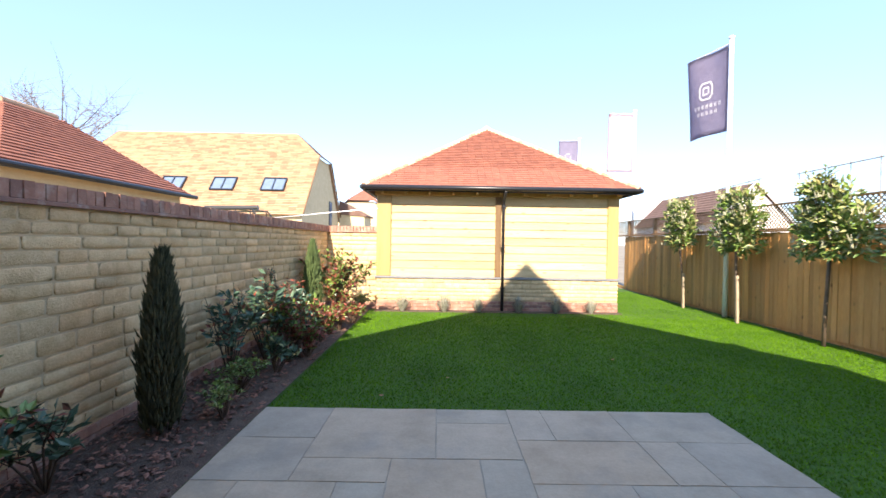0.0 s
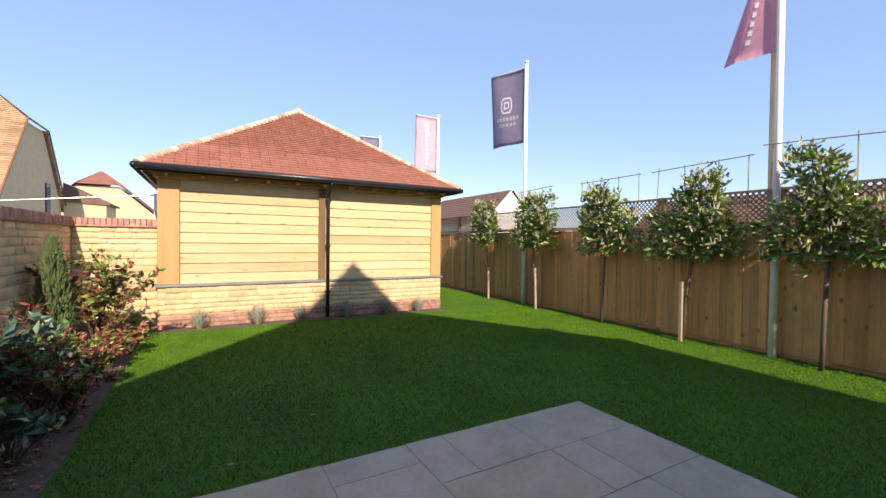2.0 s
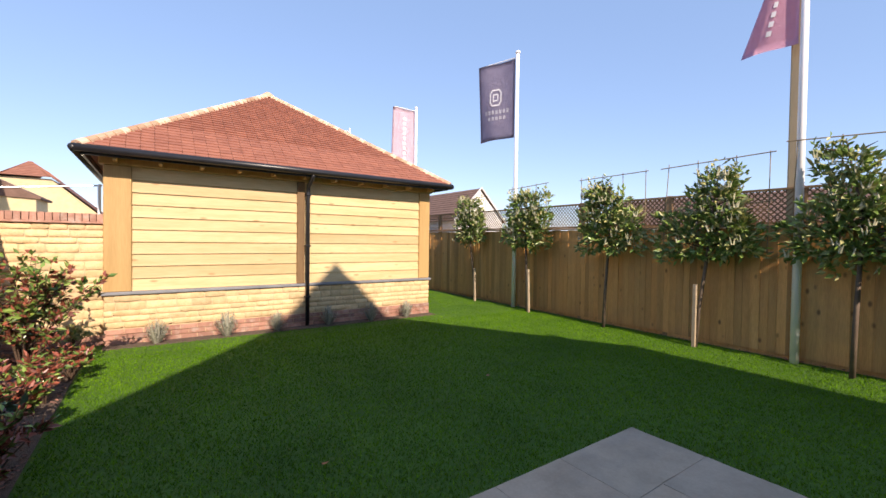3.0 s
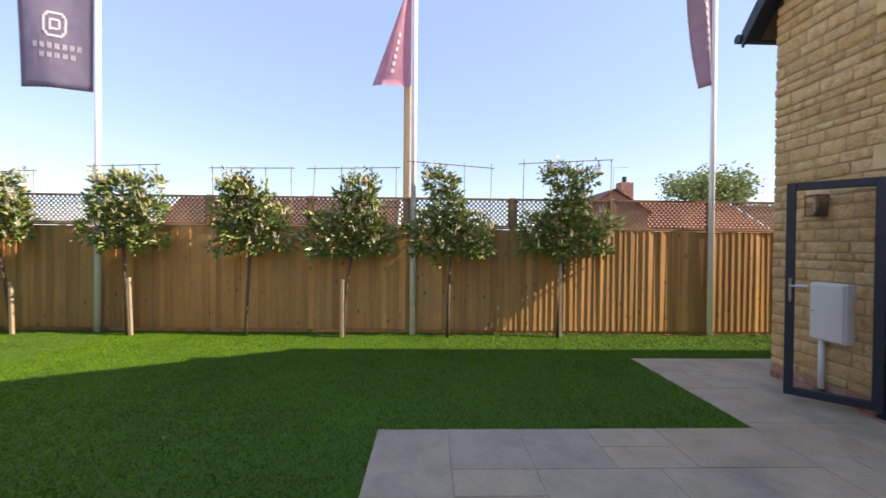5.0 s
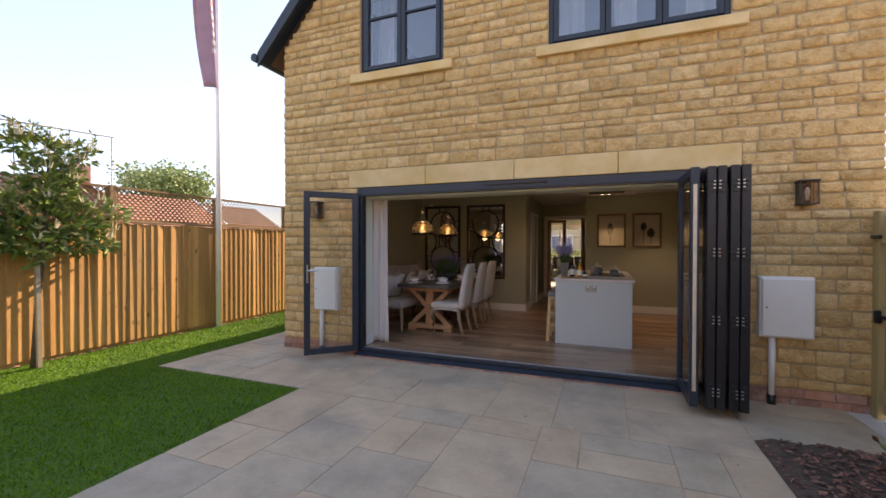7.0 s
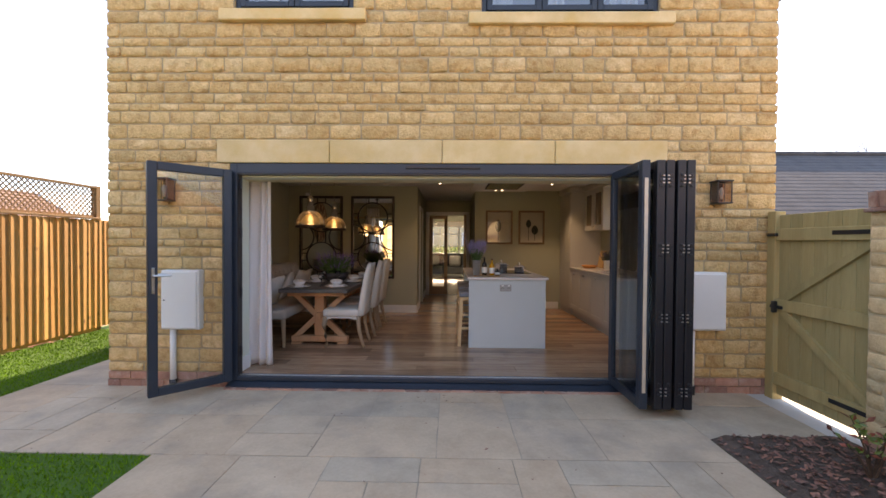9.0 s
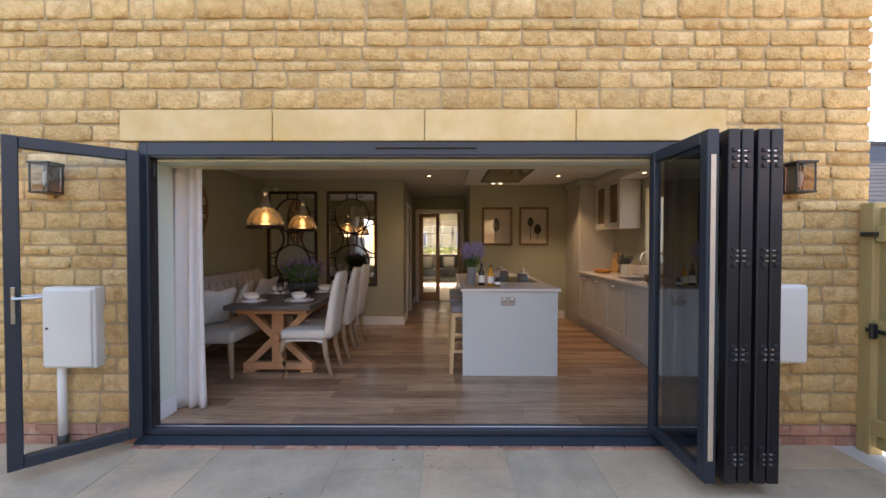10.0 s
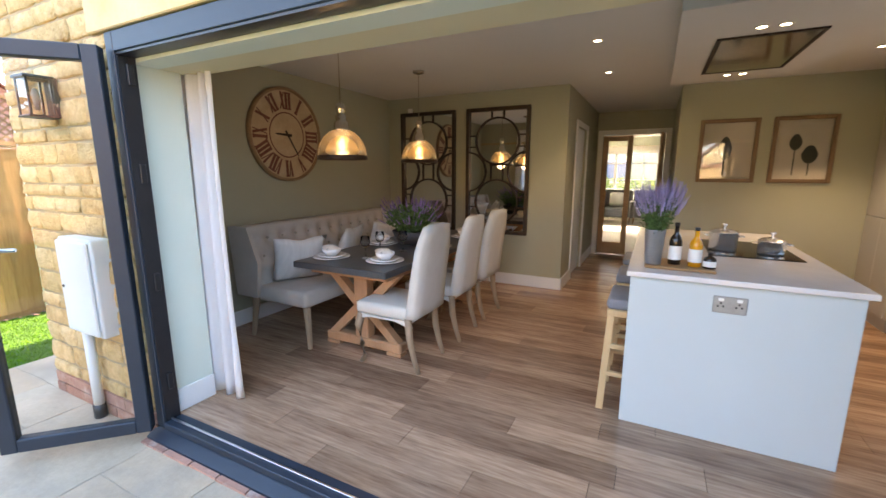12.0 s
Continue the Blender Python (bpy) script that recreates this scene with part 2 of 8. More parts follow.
def part(name, bm, material, parent, label="", smooth=False, kind=""):
    me = give(bm if isinstance(bm, bpy.types.Mesh) else mesh_of(bm, name, smooth), material)
    ob = new(name, me)
    ob.parent = parent
    return tagged(ob, label, kind=kind)


def solid(name, bm, material, label="", category="", group="", kind="", smooth=False):
    """A thing that is one mesh."""
    ob = new(name, give(mesh_of(bm, name, smooth), material))
    return tagged(ob, label, category, group, kind)


def box(bm, x0, x1, y0, y1, z0, z1, bevel=0.0, seg=1):
    if x0 > x1: x0, x1 = x1, x0
    if y0 > y1: y0, y1 = y1, y0
    if z0 > z1: z0, z1 = z1, z0
    v = [bm.verts.new(p) for p in ((x0, y0, z0), (x1, y0, z0), (x1, y1, z0), (x0, y1, z0), (x0, y0, z1), (x1, y0, z1), (x1, y1, z1), (x0, y1, z1))]
    fs = [bm.faces.new([v[k] for k in q]) for q in ((3, 2, 1, 0), (4, 5, 6, 7), (0, 1, 5, 4), (1, 2, 6, 5), (2, 3, 7, 6), (3, 0, 4, 7))]
    if bevel:
        edges = list({e for f in fs for e in f.edges})
        bmesh.ops.bevel(bm, geom=edges, offset=bevel, segments=seg, affect="EDGES", profile=0.5)
    return bm


def B():
    return bmesh.new()


def boxed(x0, x1, y0, y1, z0, z1, bevel=0.0, seg=1):
    return box(B(), x0, x1, y0, y1, z0, z1, bevel, seg)


def tube(bm, p, q, r0, r1=None, n=10, caps=True):
    """A round bar from p to q."""
    p, q = Vector(p), Vector(q)
    r1 = r0 if r1 is None else r1
    rot = (q - p).to_track_quat("Z", "Y").to_matrix()
    rings = []
    for c, r in ((p, r0), (q, r1)):
        rings.append([bm.verts.new(c + rot @ Vector((r * math.cos(a), r * math.sin(a), 0))) for a in (2 * math.pi * k / n for k in range(n))])
    for k in range(n):
        bm.faces.new((rings[0][k], rings[0][(k + 1) % n], rings[1][(k + 1) % n], rings[1][k]))
    if caps:
        bm.faces.new(rings[0][::-1])
        bm.faces.new(rings[1])
    return bm


def pipe(bm, pts, r, n=8):
    """A bar bent through points, with one radius or one per point."""
    pts = [Vector(p) for p in pts]
    rs = r if isinstance(r, (list, tuple)) else [r] * len(pts)
    rings = []
    for k, p in enumerate(pts):
        d = (pts[min(k + 1, len(pts) - 1)] - pts[max(k - 1, 0)]).normalized()
        rot = d.to_track_quat("Z", "Y").to_matrix()
        rings.append([bm.verts.new(p + rot @ Vector((rs[k] * math.cos(a), rs[k] * math.sin(a), 0))) for a in (2 * math.pi * j / n for j in range(n))])
    for a, b in zip(rings, rings[1:]):
        for k in range(n):
            bm.faces.new((a[k], a[(k + 1) % n], b[(k + 1) % n], b[k]))
    bm.faces.new(rings[0][::-1])
    bm.faces.new(rings[-1])
    return bm


def lathe(bm, profile, n=20, at=(0, 0, 0)):
    """A turned body from rows of (radius, height)."""
    o = Vector(at)
    rings = []
    for r, z in profile:
        if r < 1e-5:
            rings.append([bm.verts.new(o + Vector((0, 0, z)))])
        else:
            rings.append([bm.verts.new(o + Vector((r * math.cos(2 * math.pi * k / n), r * math.sin(2 * math.pi * k / n), z))) for k in range(n)])
    for a, b in zip(rings, rings[1:]):
        for k in range(n):
            q = [a[k % len(a)], a[(k + 1) % len(a)], b[(k + 1) % len(b)], b[k % len(b)]]
            q = list(dict.fromkeys(q))
            if len(q) > 2:
                bm.faces.new(q)
    return bm


def prism(bm, outline, lift):
    """A flat outline pushed along a vector."""
    a = [bm.verts.new(p) for p in outline]
    b = [bm.verts.new(Vector(p) + Vector(lift)) for p in outline]
    bm.faces.new(a[::-1])
    bm.faces.new(b)
    for k in range(len(a)):
        bm.faces.new((a[k], a[(k + 1) % len(a)], b[(k + 1) % len(a)], b[k]))
    return bm


def frame_bars(bm, x0, x1, z0, z1, w, y0, y1, bevel=0.004):
    """A rectangular frame of four bars in the plane of x and z."""
    box(bm, x0, x0 + w, y0, y1, z0, z1, bevel)
    box(bm, x1 - w, x1, y0, y1, z0, z1, bevel)
    box(bm, x0 + w, x1 - w, y0, y1, z0, z0 + w, bevel)
    box(bm, x0 + w, x1 - w, y0, y1, z1 - w, z1, bevel)
    return bm


def child(name, me, parent, m):
    """A piece: an object of its own on a shared mesh."""
    ob = new(name, me)
    ob.parent = parent
    ob.matrix_basis = m
    return ob


rng = random.Random(7)


def stone_mesh(material, k, rough=0.15, nx=4, nz=2):
    """A unit stone: a rough face with worn, rounded corners and sides that run back into the wall."""
    r = random.Random(100 + k)
    bm = B()
    skew = (r.uniform(-0.03, 0.03), r.uniform(-0.03, 0.03))
    cut = [(r.uniform(0.02, 0.08), r.uniform(0.05, 0.20)) for _ in range(4)]
    grid = []
    for j in range(nz + 3):
        row = []
        for i in range(nx + 3):
            u = min(1, max(0, (i - 1) / nx))
            w = min(1, max(0, (j - 1) / nz))
            edge = i in (0, nx + 2) or j in (0, nz + 2)
            u += 0.04 * (i == 1) - 0.04 * (i == nx + 1)
            w += 0.09 * (j == 1) - 0.09 * (j == nz + 1)
            if i in (0, nx + 2) and j in (0, nz + 2):
                cu, cw = cut[(i > 0) + 2 * (j > 0)]
                u += cu if i == 0 else -cu
                w += cw if j == 0 else -cw
            elif edge:
                u += r.uniform(0, 0.02) * (1 if i == 0 else -1 if i == nx + 2 else 0)
                w += (r.uniform(0, 0.07) + skew[j > 0] * (u - 0.5)) * (1 if j == 0 else -1 if j == nz + 2 else 0)
            rim = i in (1, nx + 1) or j in (1, nz + 1)
            y = 0.62 if edge else 0.92 + r.uniform(-rough, rough) - (0.10 if rim else 0)
            if not edge:
                u += r.uniform(-0.02, 0.02)
                w += r.uniform(-0.04, 0.04)
            row.append(bm.verts.new((min(1, max(0, u)), y, min(1, max(0, w)))))
        grid.append(row)
    for a, b in zip(grid, grid[1:]):
        for k2 in range(len(a) - 1):
            bm.faces.new((a[k2], a[k2 + 1], b[k2 + 1], b[k2]))
    ring = grid[0] + [g[-1] for g in grid[1:]] + grid[-1][-2::-1] + [g[0] for g in grid[-2:0:-1]]
    back = [bm.verts.new((v.co.x, 0, v.co.z)) for v in ring]
    for k2 in range(len(ring)):
        bm.faces.new((ring[k2], back[k2], back[(k2 + 1) % len(ring)], ring[(k2 + 1) % len(ring)]))
    me = mesh_of(bm, "stone")
    for p in me.polygons:
        p.use_smooth = True
    return give(me, material)


def courses(levels, low, high, r):
    """Course heights that fill the spans between levels."""
    out = []
    for a, b in zip(levels, levels[1:]):
        hs, s = [], 0
        while not hs or s < (b - a) - low * 0.5:
            h = r.uniform(low, high)
            hs.append(h)
            s += h
        k = (b - a) / s
        z = a
        for h in hs:
            out.append((z, h * k))
            z += h * k
    return out


def lay_stones(parent, meshes, origin, u, n, levels, span, holes, low, high, lengths, depth, gap=0.015, seed=1, singles=None, name="stone"):
    """Coursed stones on a wall face. span(z) gives its two ends; holes are (u0, u1, z0, z1); singles(u, z) says which become pieces."""
    r = random.Random(seed)
    o, u, n = Vector(origin), Vector(u), Vector(n)
    rest = []
    for z, h in courses(levels, low, high, r):
        a0, a1 = span(z + h)
        free = [(a0, a1)]
        for u0, u1, z0, z1 in holes:
            if z + h > z0 + 0.01 and z < z1 - 0.01:
                free = [q for a, b in free for q in ((a, min(b, u0)), (max(a, u1), b)) if q[1] - q[0] > 0.03]
        for a, b in free:
            x = a
            while x < b - 1e-4:
                length = r.uniform(*lengths) * (0.8 + h * 1.6)
                if b - x - length < lengths[0] * 0.6:
                    length = b - x
                m = Matrix.Identity(4)
                g = gap * r.uniform(0.7, 1.2)
                for c, vec in enumerate((u * (length - g), n * depth * r.uniform(0.8, 1.15), Vector((0, 0, h - g)))):
                    for k in range(3):
                        m[k][c] = vec[k]
                m.translation = o + u * (x + g / 2) + Vector((0, 0, z + g / 2))
                me = r.choice(meshes)
                if singles is None or singles(x + length / 2, z + h / 2):
                    child(name, me, parent, m)
                else:
                    rest.append((me, m))
                x += length
    if rest:
        join_pieces(name + "s", rest, parent)


def join_pieces(name, rest, parent, material=None):
    vs, fs, base = [], [], 0
    for me, m in rest:
        co = np.empty(len(me.vertices) * 3)
        me.vertices.foreach_get("co", co)
        a = np.array(m)
        vs.append(co.reshape(-1, 3) @ a[:3, :3].T + a[:3, 3])
        fs += [[base + k for k in p.vertices] for p in me.polygons]
        base += len(me.vertices)
    me2 = bpy.data.meshes.new(name)
    me2.from_pydata(np.concatenate(vs).tolist(), [], fs)
    me2.update()
    give(me2, material or rest[0][0].materials[0])
    for p in me2.polygons:
        p.use_smooth = rest[0][0].polygons[0].use_smooth
    ob = new(name, me2)
    ob.parent = parent
    return tagged(ob, kind="stuff")


def brick_mesh(material, k=0, bevel=0.06):
    bm = boxed(0, 1, 0, 1, 0, 1)
    r = random.Random(k)
    for v in bm.verts:
        v.co += Vector((r.uniform(-.02, .02), r.uniform(-.03, .03), r.uniform(-.03, .03)))
    return give(mesh_of(bm, "brick"), material)


def place(u, n, at, length, depth, height):
    m = Matrix.Identity(4)
    for c, vec in enumerate((Vector(u) * length, Vector(n) * depth, Vector((0, 0, height)))):
        for k in range(3):
            m[k][c] = vec[k]
    m.translation = Vector(at)
    return m


def lay_bricks(parent, meshes, origin, u, n, length, rows, unit=(0.225, 0.075), depth=0.02, seed=3):
    r = random.Random(seed)
    o, u = Vector(origin), Vector(u)
    for j in range(rows):
        x = -0.11 if j % 2 else 0.0
        while x < length - 0.01:
            a, b = max(0, x), min(length, x + unit[0])
            if b - a > 0.03:
                child("brick", r.choice(meshes), parent, place(u, n, o + u * (a + 0.005) + Vector((0, 0, j * unit[1] + 0.005)), b - a - 0.01, depth * r.uniform(0.85, 1.1), unit[1] - 0.01))
            x += unit[0]


STONES = [stone_mesh(STONE, k) for k in range(22)]
WALL_STONES = [stone_mesh(WALL_STONE, 30 + k, 0.20) for k in range(12)]
BRICKS = [brick_mesh(BRICK, k) for k in range(4)]

# ---- ground, lawn, paving, bed ----
G = -0.11
FY = -0.79          # outer face of the house
HX0, HX1 = -2.83, 3.82
OX0, OX1 = -1.66, 2.57   # bifold opening
OZ = 2.15
WX = -2.58          # inner face of the garden wall

bm = B()
bmesh.ops.create_grid(bm, x_segments=40, y_segments=40, size=2500)
for v in bm.verts:
    v.co.z = G
tagged(new("ground", give(mesh_of(bm, "ground"), GROUND)), "green turf ground around the houses", "ground", kind="structure")


def in_lawn(x, y):
    if x < -1.58 or x > 6.1 or y > 13.4 or y < -3.4:
        return False
    if y < 3.70 and x < 2.40:
        return False
    if y < 0.53 and x < 4.56:
        return False
    if y > 9.0 and x < 4.0:
        return False
    return True


nr = np.random.RandomState(4)
pts = np.stack([nr.uniform(-1.62, 6.1, 560000), nr.uniform(-3.4, 13.4, 560000)], 1)
keep = np.array([in_lawn(x, y) for x, y in pts])
far = pts[:, 1] > 8.5
keep &= ~(far & (nr.rand(len(pts)) < 0.5))
pts = pts[keep]
n = len(pts)
ang, lean, hgt = nr.uniform(0, 2 * np.pi, n), nr.normal(0, 0.012, (n, 2)), nr.uniform(0.013, 0.026, n)
wid = nr.uniform(0.0025, 0.0045, n)
side = np.stack([np.cos(ang), np.sin(ang)], 1) * wid[:, None]
tri = np.zeros((n, 3, 3))
tri[:, 0, :2], tri[:, 1, :2], tri[:, 2, :2] = pts - side, pts + side, pts + lean
tri[:, 0, 2] = tri[:, 1, 2] = G
tri[:, 2, 2] = G + hgt
me = bpy.data.meshes.new("grass")
me.vertices.add(3 * n)
me.vertices.foreach_set("co", tri.ravel())
me.loops.add(3 * n)
me.loops.foreach_set("vertex_index", np.arange(3 * n))
me.polygons.add(n)
me.polygons.foreach_set("loop_start", np.arange(0, 3 * n, 3))
me.update(calc_edges=True)
tagged(new("lawn_grass", give(me, GRASS)), "short mown green lawn grass beside the patio", "grass", kind="stuff")

# soil bed along the garden wall
bm = B()
bmesh.ops.create_grid(bm, x_segments=26, y_segments=180, size=0.5)
for v in bm.verts:
    x, y = -2.60 + (v.co.x + 0.5) * 1.0, 0.20 + (v.co.y + 0.5) * 9.1
    edge = min(1.0, abs(x + 1.6) / 0.12)
    v.co = Vector((x, y, G + 0.012 + edge * (0.03 + 0.035 * noise.noise((x * 4, y * 4, 0)) + 0.02 * noise.noise((x * 15, y * 15, 3)))))
tagged(new("soil_bed", give(mesh_of(bm, "soil", True), SOIL)), "dark soil planting bed along the stone wall", "planting bed", kind="structure")
bm = B()
r = random.Random(11)
for k in range(5200):
    x, y = r.uniform(-2.56, -1.62), r.uniform(0.22, 9.15)
    z = G + 0.055 + 0.035 * noise.noise((x * 4, y * 4, 0)) - (0.03 if x > -1.72 else 0)
    a, L, w = r.uniform(0, 6.3), r.uniform(0.015, 0.05), r.uniform(0.006, 0.016)
    e = Euler((r.uniform(-.5, .5), r.uniform(-.5, .5), a)).to_matrix()
    q = [bm.verts.new(Vector((x, y, z)) + e @ Vector(p)) for p in ((-L / 2, -w, 0), (L / 2, -w * .7, .002), (L / 2 * 1.1, w * .6, .004), (-L / 2, w, .006))]
    t = bm.verts.new(Vector((x, y, z)) + e @ Vector((0, 0, 0.008)))
    for i in range(4):
        bm.faces.new((q[i], q[(i + 1) % 4], t))
tagged(new("bark_mulch", give(mesh_of(bm, "bark"), BARK)), "loose brown bark chips on the soil bed", "mulch", kind="stuff")

# paving: a base sheet, with one slab object per flag on it
bm = B()
for x0, x1, y0, y1 in ((-2.56, 2.40, FY, 0.2), (-1.6, 2.40, 0.2, 3.70), (2.40, 4.56, FY, 0.53), (HX1, 4.56, -4.2, FY)):
    box(bm, x0, x1, y0, y1, G - 0.04, G + 0.007)
pavement = tagged(new("pavement", give(mesh_of(bm, "pavement"), JOINT)), "riven sandstone paved patio and side path", "patio", kind="structure")
slab_meshes = []
for k in range(6):
    r = random.Random(50 + k)
    bm = B()
    bmesh.ops.create_grid(bm, x_segments=5, y_segments=5, size=0.5)
    for v in bm.verts:
        e = max(abs(v.co.x), abs(v.co.y)) > 0.49
        v.co.x += 0.5
        v.co.y += 0.5
        v.co.z = r.uniform(-0.05, 0.05) + (0.86 if e else 1.0)
        if e:
            v.co.x += r.uniform(-0.006, 0.006)
            v.co.y += r.uniform(-0.006, 0.006)
    rim = [e for e in bm.edges if e.is_boundary]
    ext = bmesh.ops.extrude_edge_only(bm, edges=rim)["geom"]
    for v in ext:
        if isinstance(v, bmesh.types.BMVert):
            v.co.z = 0
    slab_meshes.append(give(mesh_of(bm, "slab"), SLAB))


def pave(x0, x1, y0, y1, cell, seed, skip=lambda x, y: False):
    """Flags of mixed sizes on a square module."""
    r = random.Random(seed)
    nx, ny = round((x1 - x0) / cell), round((y1 - y0) / cell)
    cx, cy = (x1 - x0) / nx, (y1 - y0) / ny
    used = [[False] * ny for _ in range(nx)]
    sizes = [(3, 2), (2, 2), (2, 3), (3, 2), (2, 1), (1, 2), (2, 2), (3, 3)]
    for j in range(ny - 1, -1, -1):
        for i in range(nx):
            if used[i][j]:
                continue
            r.shuffle(sizes)
            for w, h in sizes + [(2, 1), (1, 2), (1, 1)]:
                cells = [(a, b) for a in range(i, i + w) for b in range(j, j - h, -1)]
                if all(a < nx and b >= 0 and not used[a][b] for a, b in cells):
                    break
            for a, b in cells:
                used[a][b] = True
            xa, ya = x0 + i * cx, y0 + (j - h + 1) * cy
            g = 0.008
            m = pose(xa + g / 2, ya + g / 2, G - 0.006 + r.uniform(0, 0.003)) @ Matrix.Diagonal((w * cx - g, h * cy - g, 0.018, 1))
            child("paving_slab", r.choice(slab_meshes), pavement, m)


pave(-1.6, 2.40, 0.53, 3.70, 0.30, 5)
pave(-1.6, 4.56, FY, 0.53, 0.30, 9)
pave(-2.56, -1.6, FY, 0.2, 0.31, 12)
pave(HX1, 4.56, -3.6, FY, 0.33, 14)

tagged(new("path_side", give(mesh_of(boxed(-4.4, -2.57, -5, 0.36, G - 0.05, G + 0.004), "path"), surf("pale_concrete", (0.50, 0.48, 0.44), (0.60, 0.58, 0.53), 0.9, 3, 60, 0.1))), "pale concrete side path beyond the gate", "path", kind="structure")

# ---- garden wall of stone with a brick coping ----
def coping(parent, origin, u, n, length, thick, z):
    """Bricks on edge along the top."""
    r = random.Random(8)
    o, u, n = Vector(origin), Vector(u), Vector(n)
    x = 0.0
    while x < length - 0.02:
        child("brick", r.choice(BRICKS), parent, place(u, n, o + u * (x + 0.005) - n * thick + Vector((0, 0, z)), 0.065, thick + 0.012 + r.uniform(-.004, .004), 0.108))
        x += 0.075


wall_w = tagged(new("wall_west", give(mesh_of(boxed(WX - 0.22, WX - 0.012, 0.36, 9.5, G - 0.1, 1.63), "core"), PALE_MORTAR)),
                "coursed buff stone garden wall with brick coping", "garden wall", kind="structure")
lay_stones(wall_w, WALL_STONES, (WX - 0.03, 9.27, 0), (0, -1, 0), (1, 0, 0), (0.05, 1.60), lambda z: (0, 8.91), (), 0.085, 0.140, (0.18, 0.46), 0.034, gap=0.010, seed=4)
lay_bricks(wall_w, BRICKS, (WX - 0.03, 9.27, G), (0, -1, 0), (1, 0, 0), 8.91, 2, depth=0.034)
coping(wall_w, (WX + 0.012, 9.3, 0), (0, -1, 0), (1, 0, 0), 8.94, 0.22, 1.635)
part("tile_creasing", boxed(WX - 0.24, WX + 0.035, 0.35, 9.3, 1.603, 1.632, 0.004), BRICK, wall_w)
lay_stones(wall_w, WALL_STONES, (WX - 0.01, 0.372, 0), (-1, 0, 0), (0, -1, 0), (0.0, 1.60), lambda z: (0, 0.2), (), 0.09, 0.16, (0.1, 0.22), 0.03, seed=6)
wall_n = tagged(new("wall_north", give(mesh_of(boxed(-2.8, -1.475, 9.312, 9.52, G - 0.1, 1.63), "core"), PALE_MORTAR)),
                "sunlit coursed buff stone wall with brick coping", "garden wall", kind="structure")
lay_stones(wall_n, WALL_STONES, (-1.475, 9.33, 0), (-1, 0, 0), (0, -1, 0), (0.05, 1.60), lambda z: (0, 1.11), (), 0.075, 0.13, (0.18, 0.42), 0.039, gap=0.010, seed=5)
lay_bricks(wall_n, BRICKS, (-1.475, 9.33, G), (-1, 0, 0), (0, -1, 0), 1.1, 2, depth=0.034)
coping(wall_n, (-1.475, 9.288, 0), (-1, 0, 0), (0, -1, 0), 1.11, 0.22, 1.635)
part("tile_creasing", boxed(-2.56, -1.475, 9.265, 9.52, 1.603, 1.632, 0.004), BRICK, wall_n)

# ---- house shell ----
EAVE, PITCH = 4.25, 1.07
XM = (HX0 + HX1) / 2
APEX = EAVE + (HX1 - XM) * PITCH
HB = -13.5
WIN = ((1.34, 2.53, 3.66, 4.80), (-1.67, 0.07, 3.62, 4.80))
# front wall core, as blocks round its openings, and a gable above
bm = B()
c0, c1 = FY - 0.34, FY - 0.014
box(bm, HX0 + 0.02, OX0, c0, c1, G - 0.1, 2.38)
box(bm, OX1, HX1 - 0.02, c0, c1, G - 0.1, 2.38)
box(bm, OX0, OX1, c0, c1, G - 0.1, -0.09)
box(bm, OX0, OX1, c0, c1, OZ + 0.002, 2.38)
box(bm, HX0 + 0.02, HX1 - 0.02, c0, c1, 2.38, 3.60)
box(bm, HX0 + 0.02, WIN[1][0], c0, c1, 3.60, 4.20)
box(bm, WIN[1][1], WIN[0][0], c0, c1, 3.60, 4.80)
box(bm, WIN[0][1], HX1 - 0.02, c0, c1, 3.60, 4.20)
prism(bm, [(HX0 + 0.02, c1, 4.20), (WIN[1][0], c1, 4.20), (WIN[1][0], c1, 4.80), (HX0 + 0.56, c1, 4.80)], (0, c0 - c1, 0))
prism(bm, [(WIN[0][1], c1, 4.20), (HX1 - 0.02, c1, 4.20), (HX1 - 0.56, c1, 4.80), (WIN[0][1], c1, 4.80)], (0, c0 - c1, 0))
prism(bm, [(HX0 + 0.56, c1, 4.80), (HX1 - 0.56, c1, 4.80), (XM, c1, APEX)], (0, c0 - c1, 0))
wall_front = tagged(new("wall_south", give(mesh_of(bm, "front_core"), MORTAR)), "coursed honey-coloured stone house wall with gable", "house wall", kind="structure")


def gable(z):
    k = max(0.0, (z - EAVE) / PITCH)
    return (k, HX1 - HX0 - k)


holes = [(OX0 - HX0, OX1 - HX0, -1, OZ), (-1.76 - HX0, 2.70 - HX0, OZ, 2.385)]
for x0, x1, z0, z1 in WIN:
    holes += [(x0 - HX0, x1 - HX0, z0, z1), (x0 - 0.13 - HX0, x1 + 0.13 - HX0, max(z0 - 0.12, 3.54), z0)]
lay_stones(wall_front, STONES, (HX0, FY - 0.032, 0), (1, 0, 0), (0, 1, 0), (0.05, OZ, 2.385, 3.54, 3.66, 4.80, 6.0, APEX - 0.15), gable, holes, 0.078, 0.175, (0.17, 0.36), 0.036, gap=0.010,
           seed=21, singles=lambda u, z: z < 3.0)
for x0, x1 in ((HX0, OX0), (OX1, HX1)):
    lay_bricks(wall_front, BRICKS, (x0, FY - 0.02, G), (1, 0, 0), (0, 1, 0), x1 - x0, 2, unit=(0.225, 0.08), depth=0.022)
lay_bricks(wall_front, BRICKS, (OX0 - 0.02, FY + 0.058, G - 0.06), (1, 0, 0), (0, 1, 0), OX1 - OX0 + 0.04, 1, unit=(0.225, 0.09), depth=0.03)
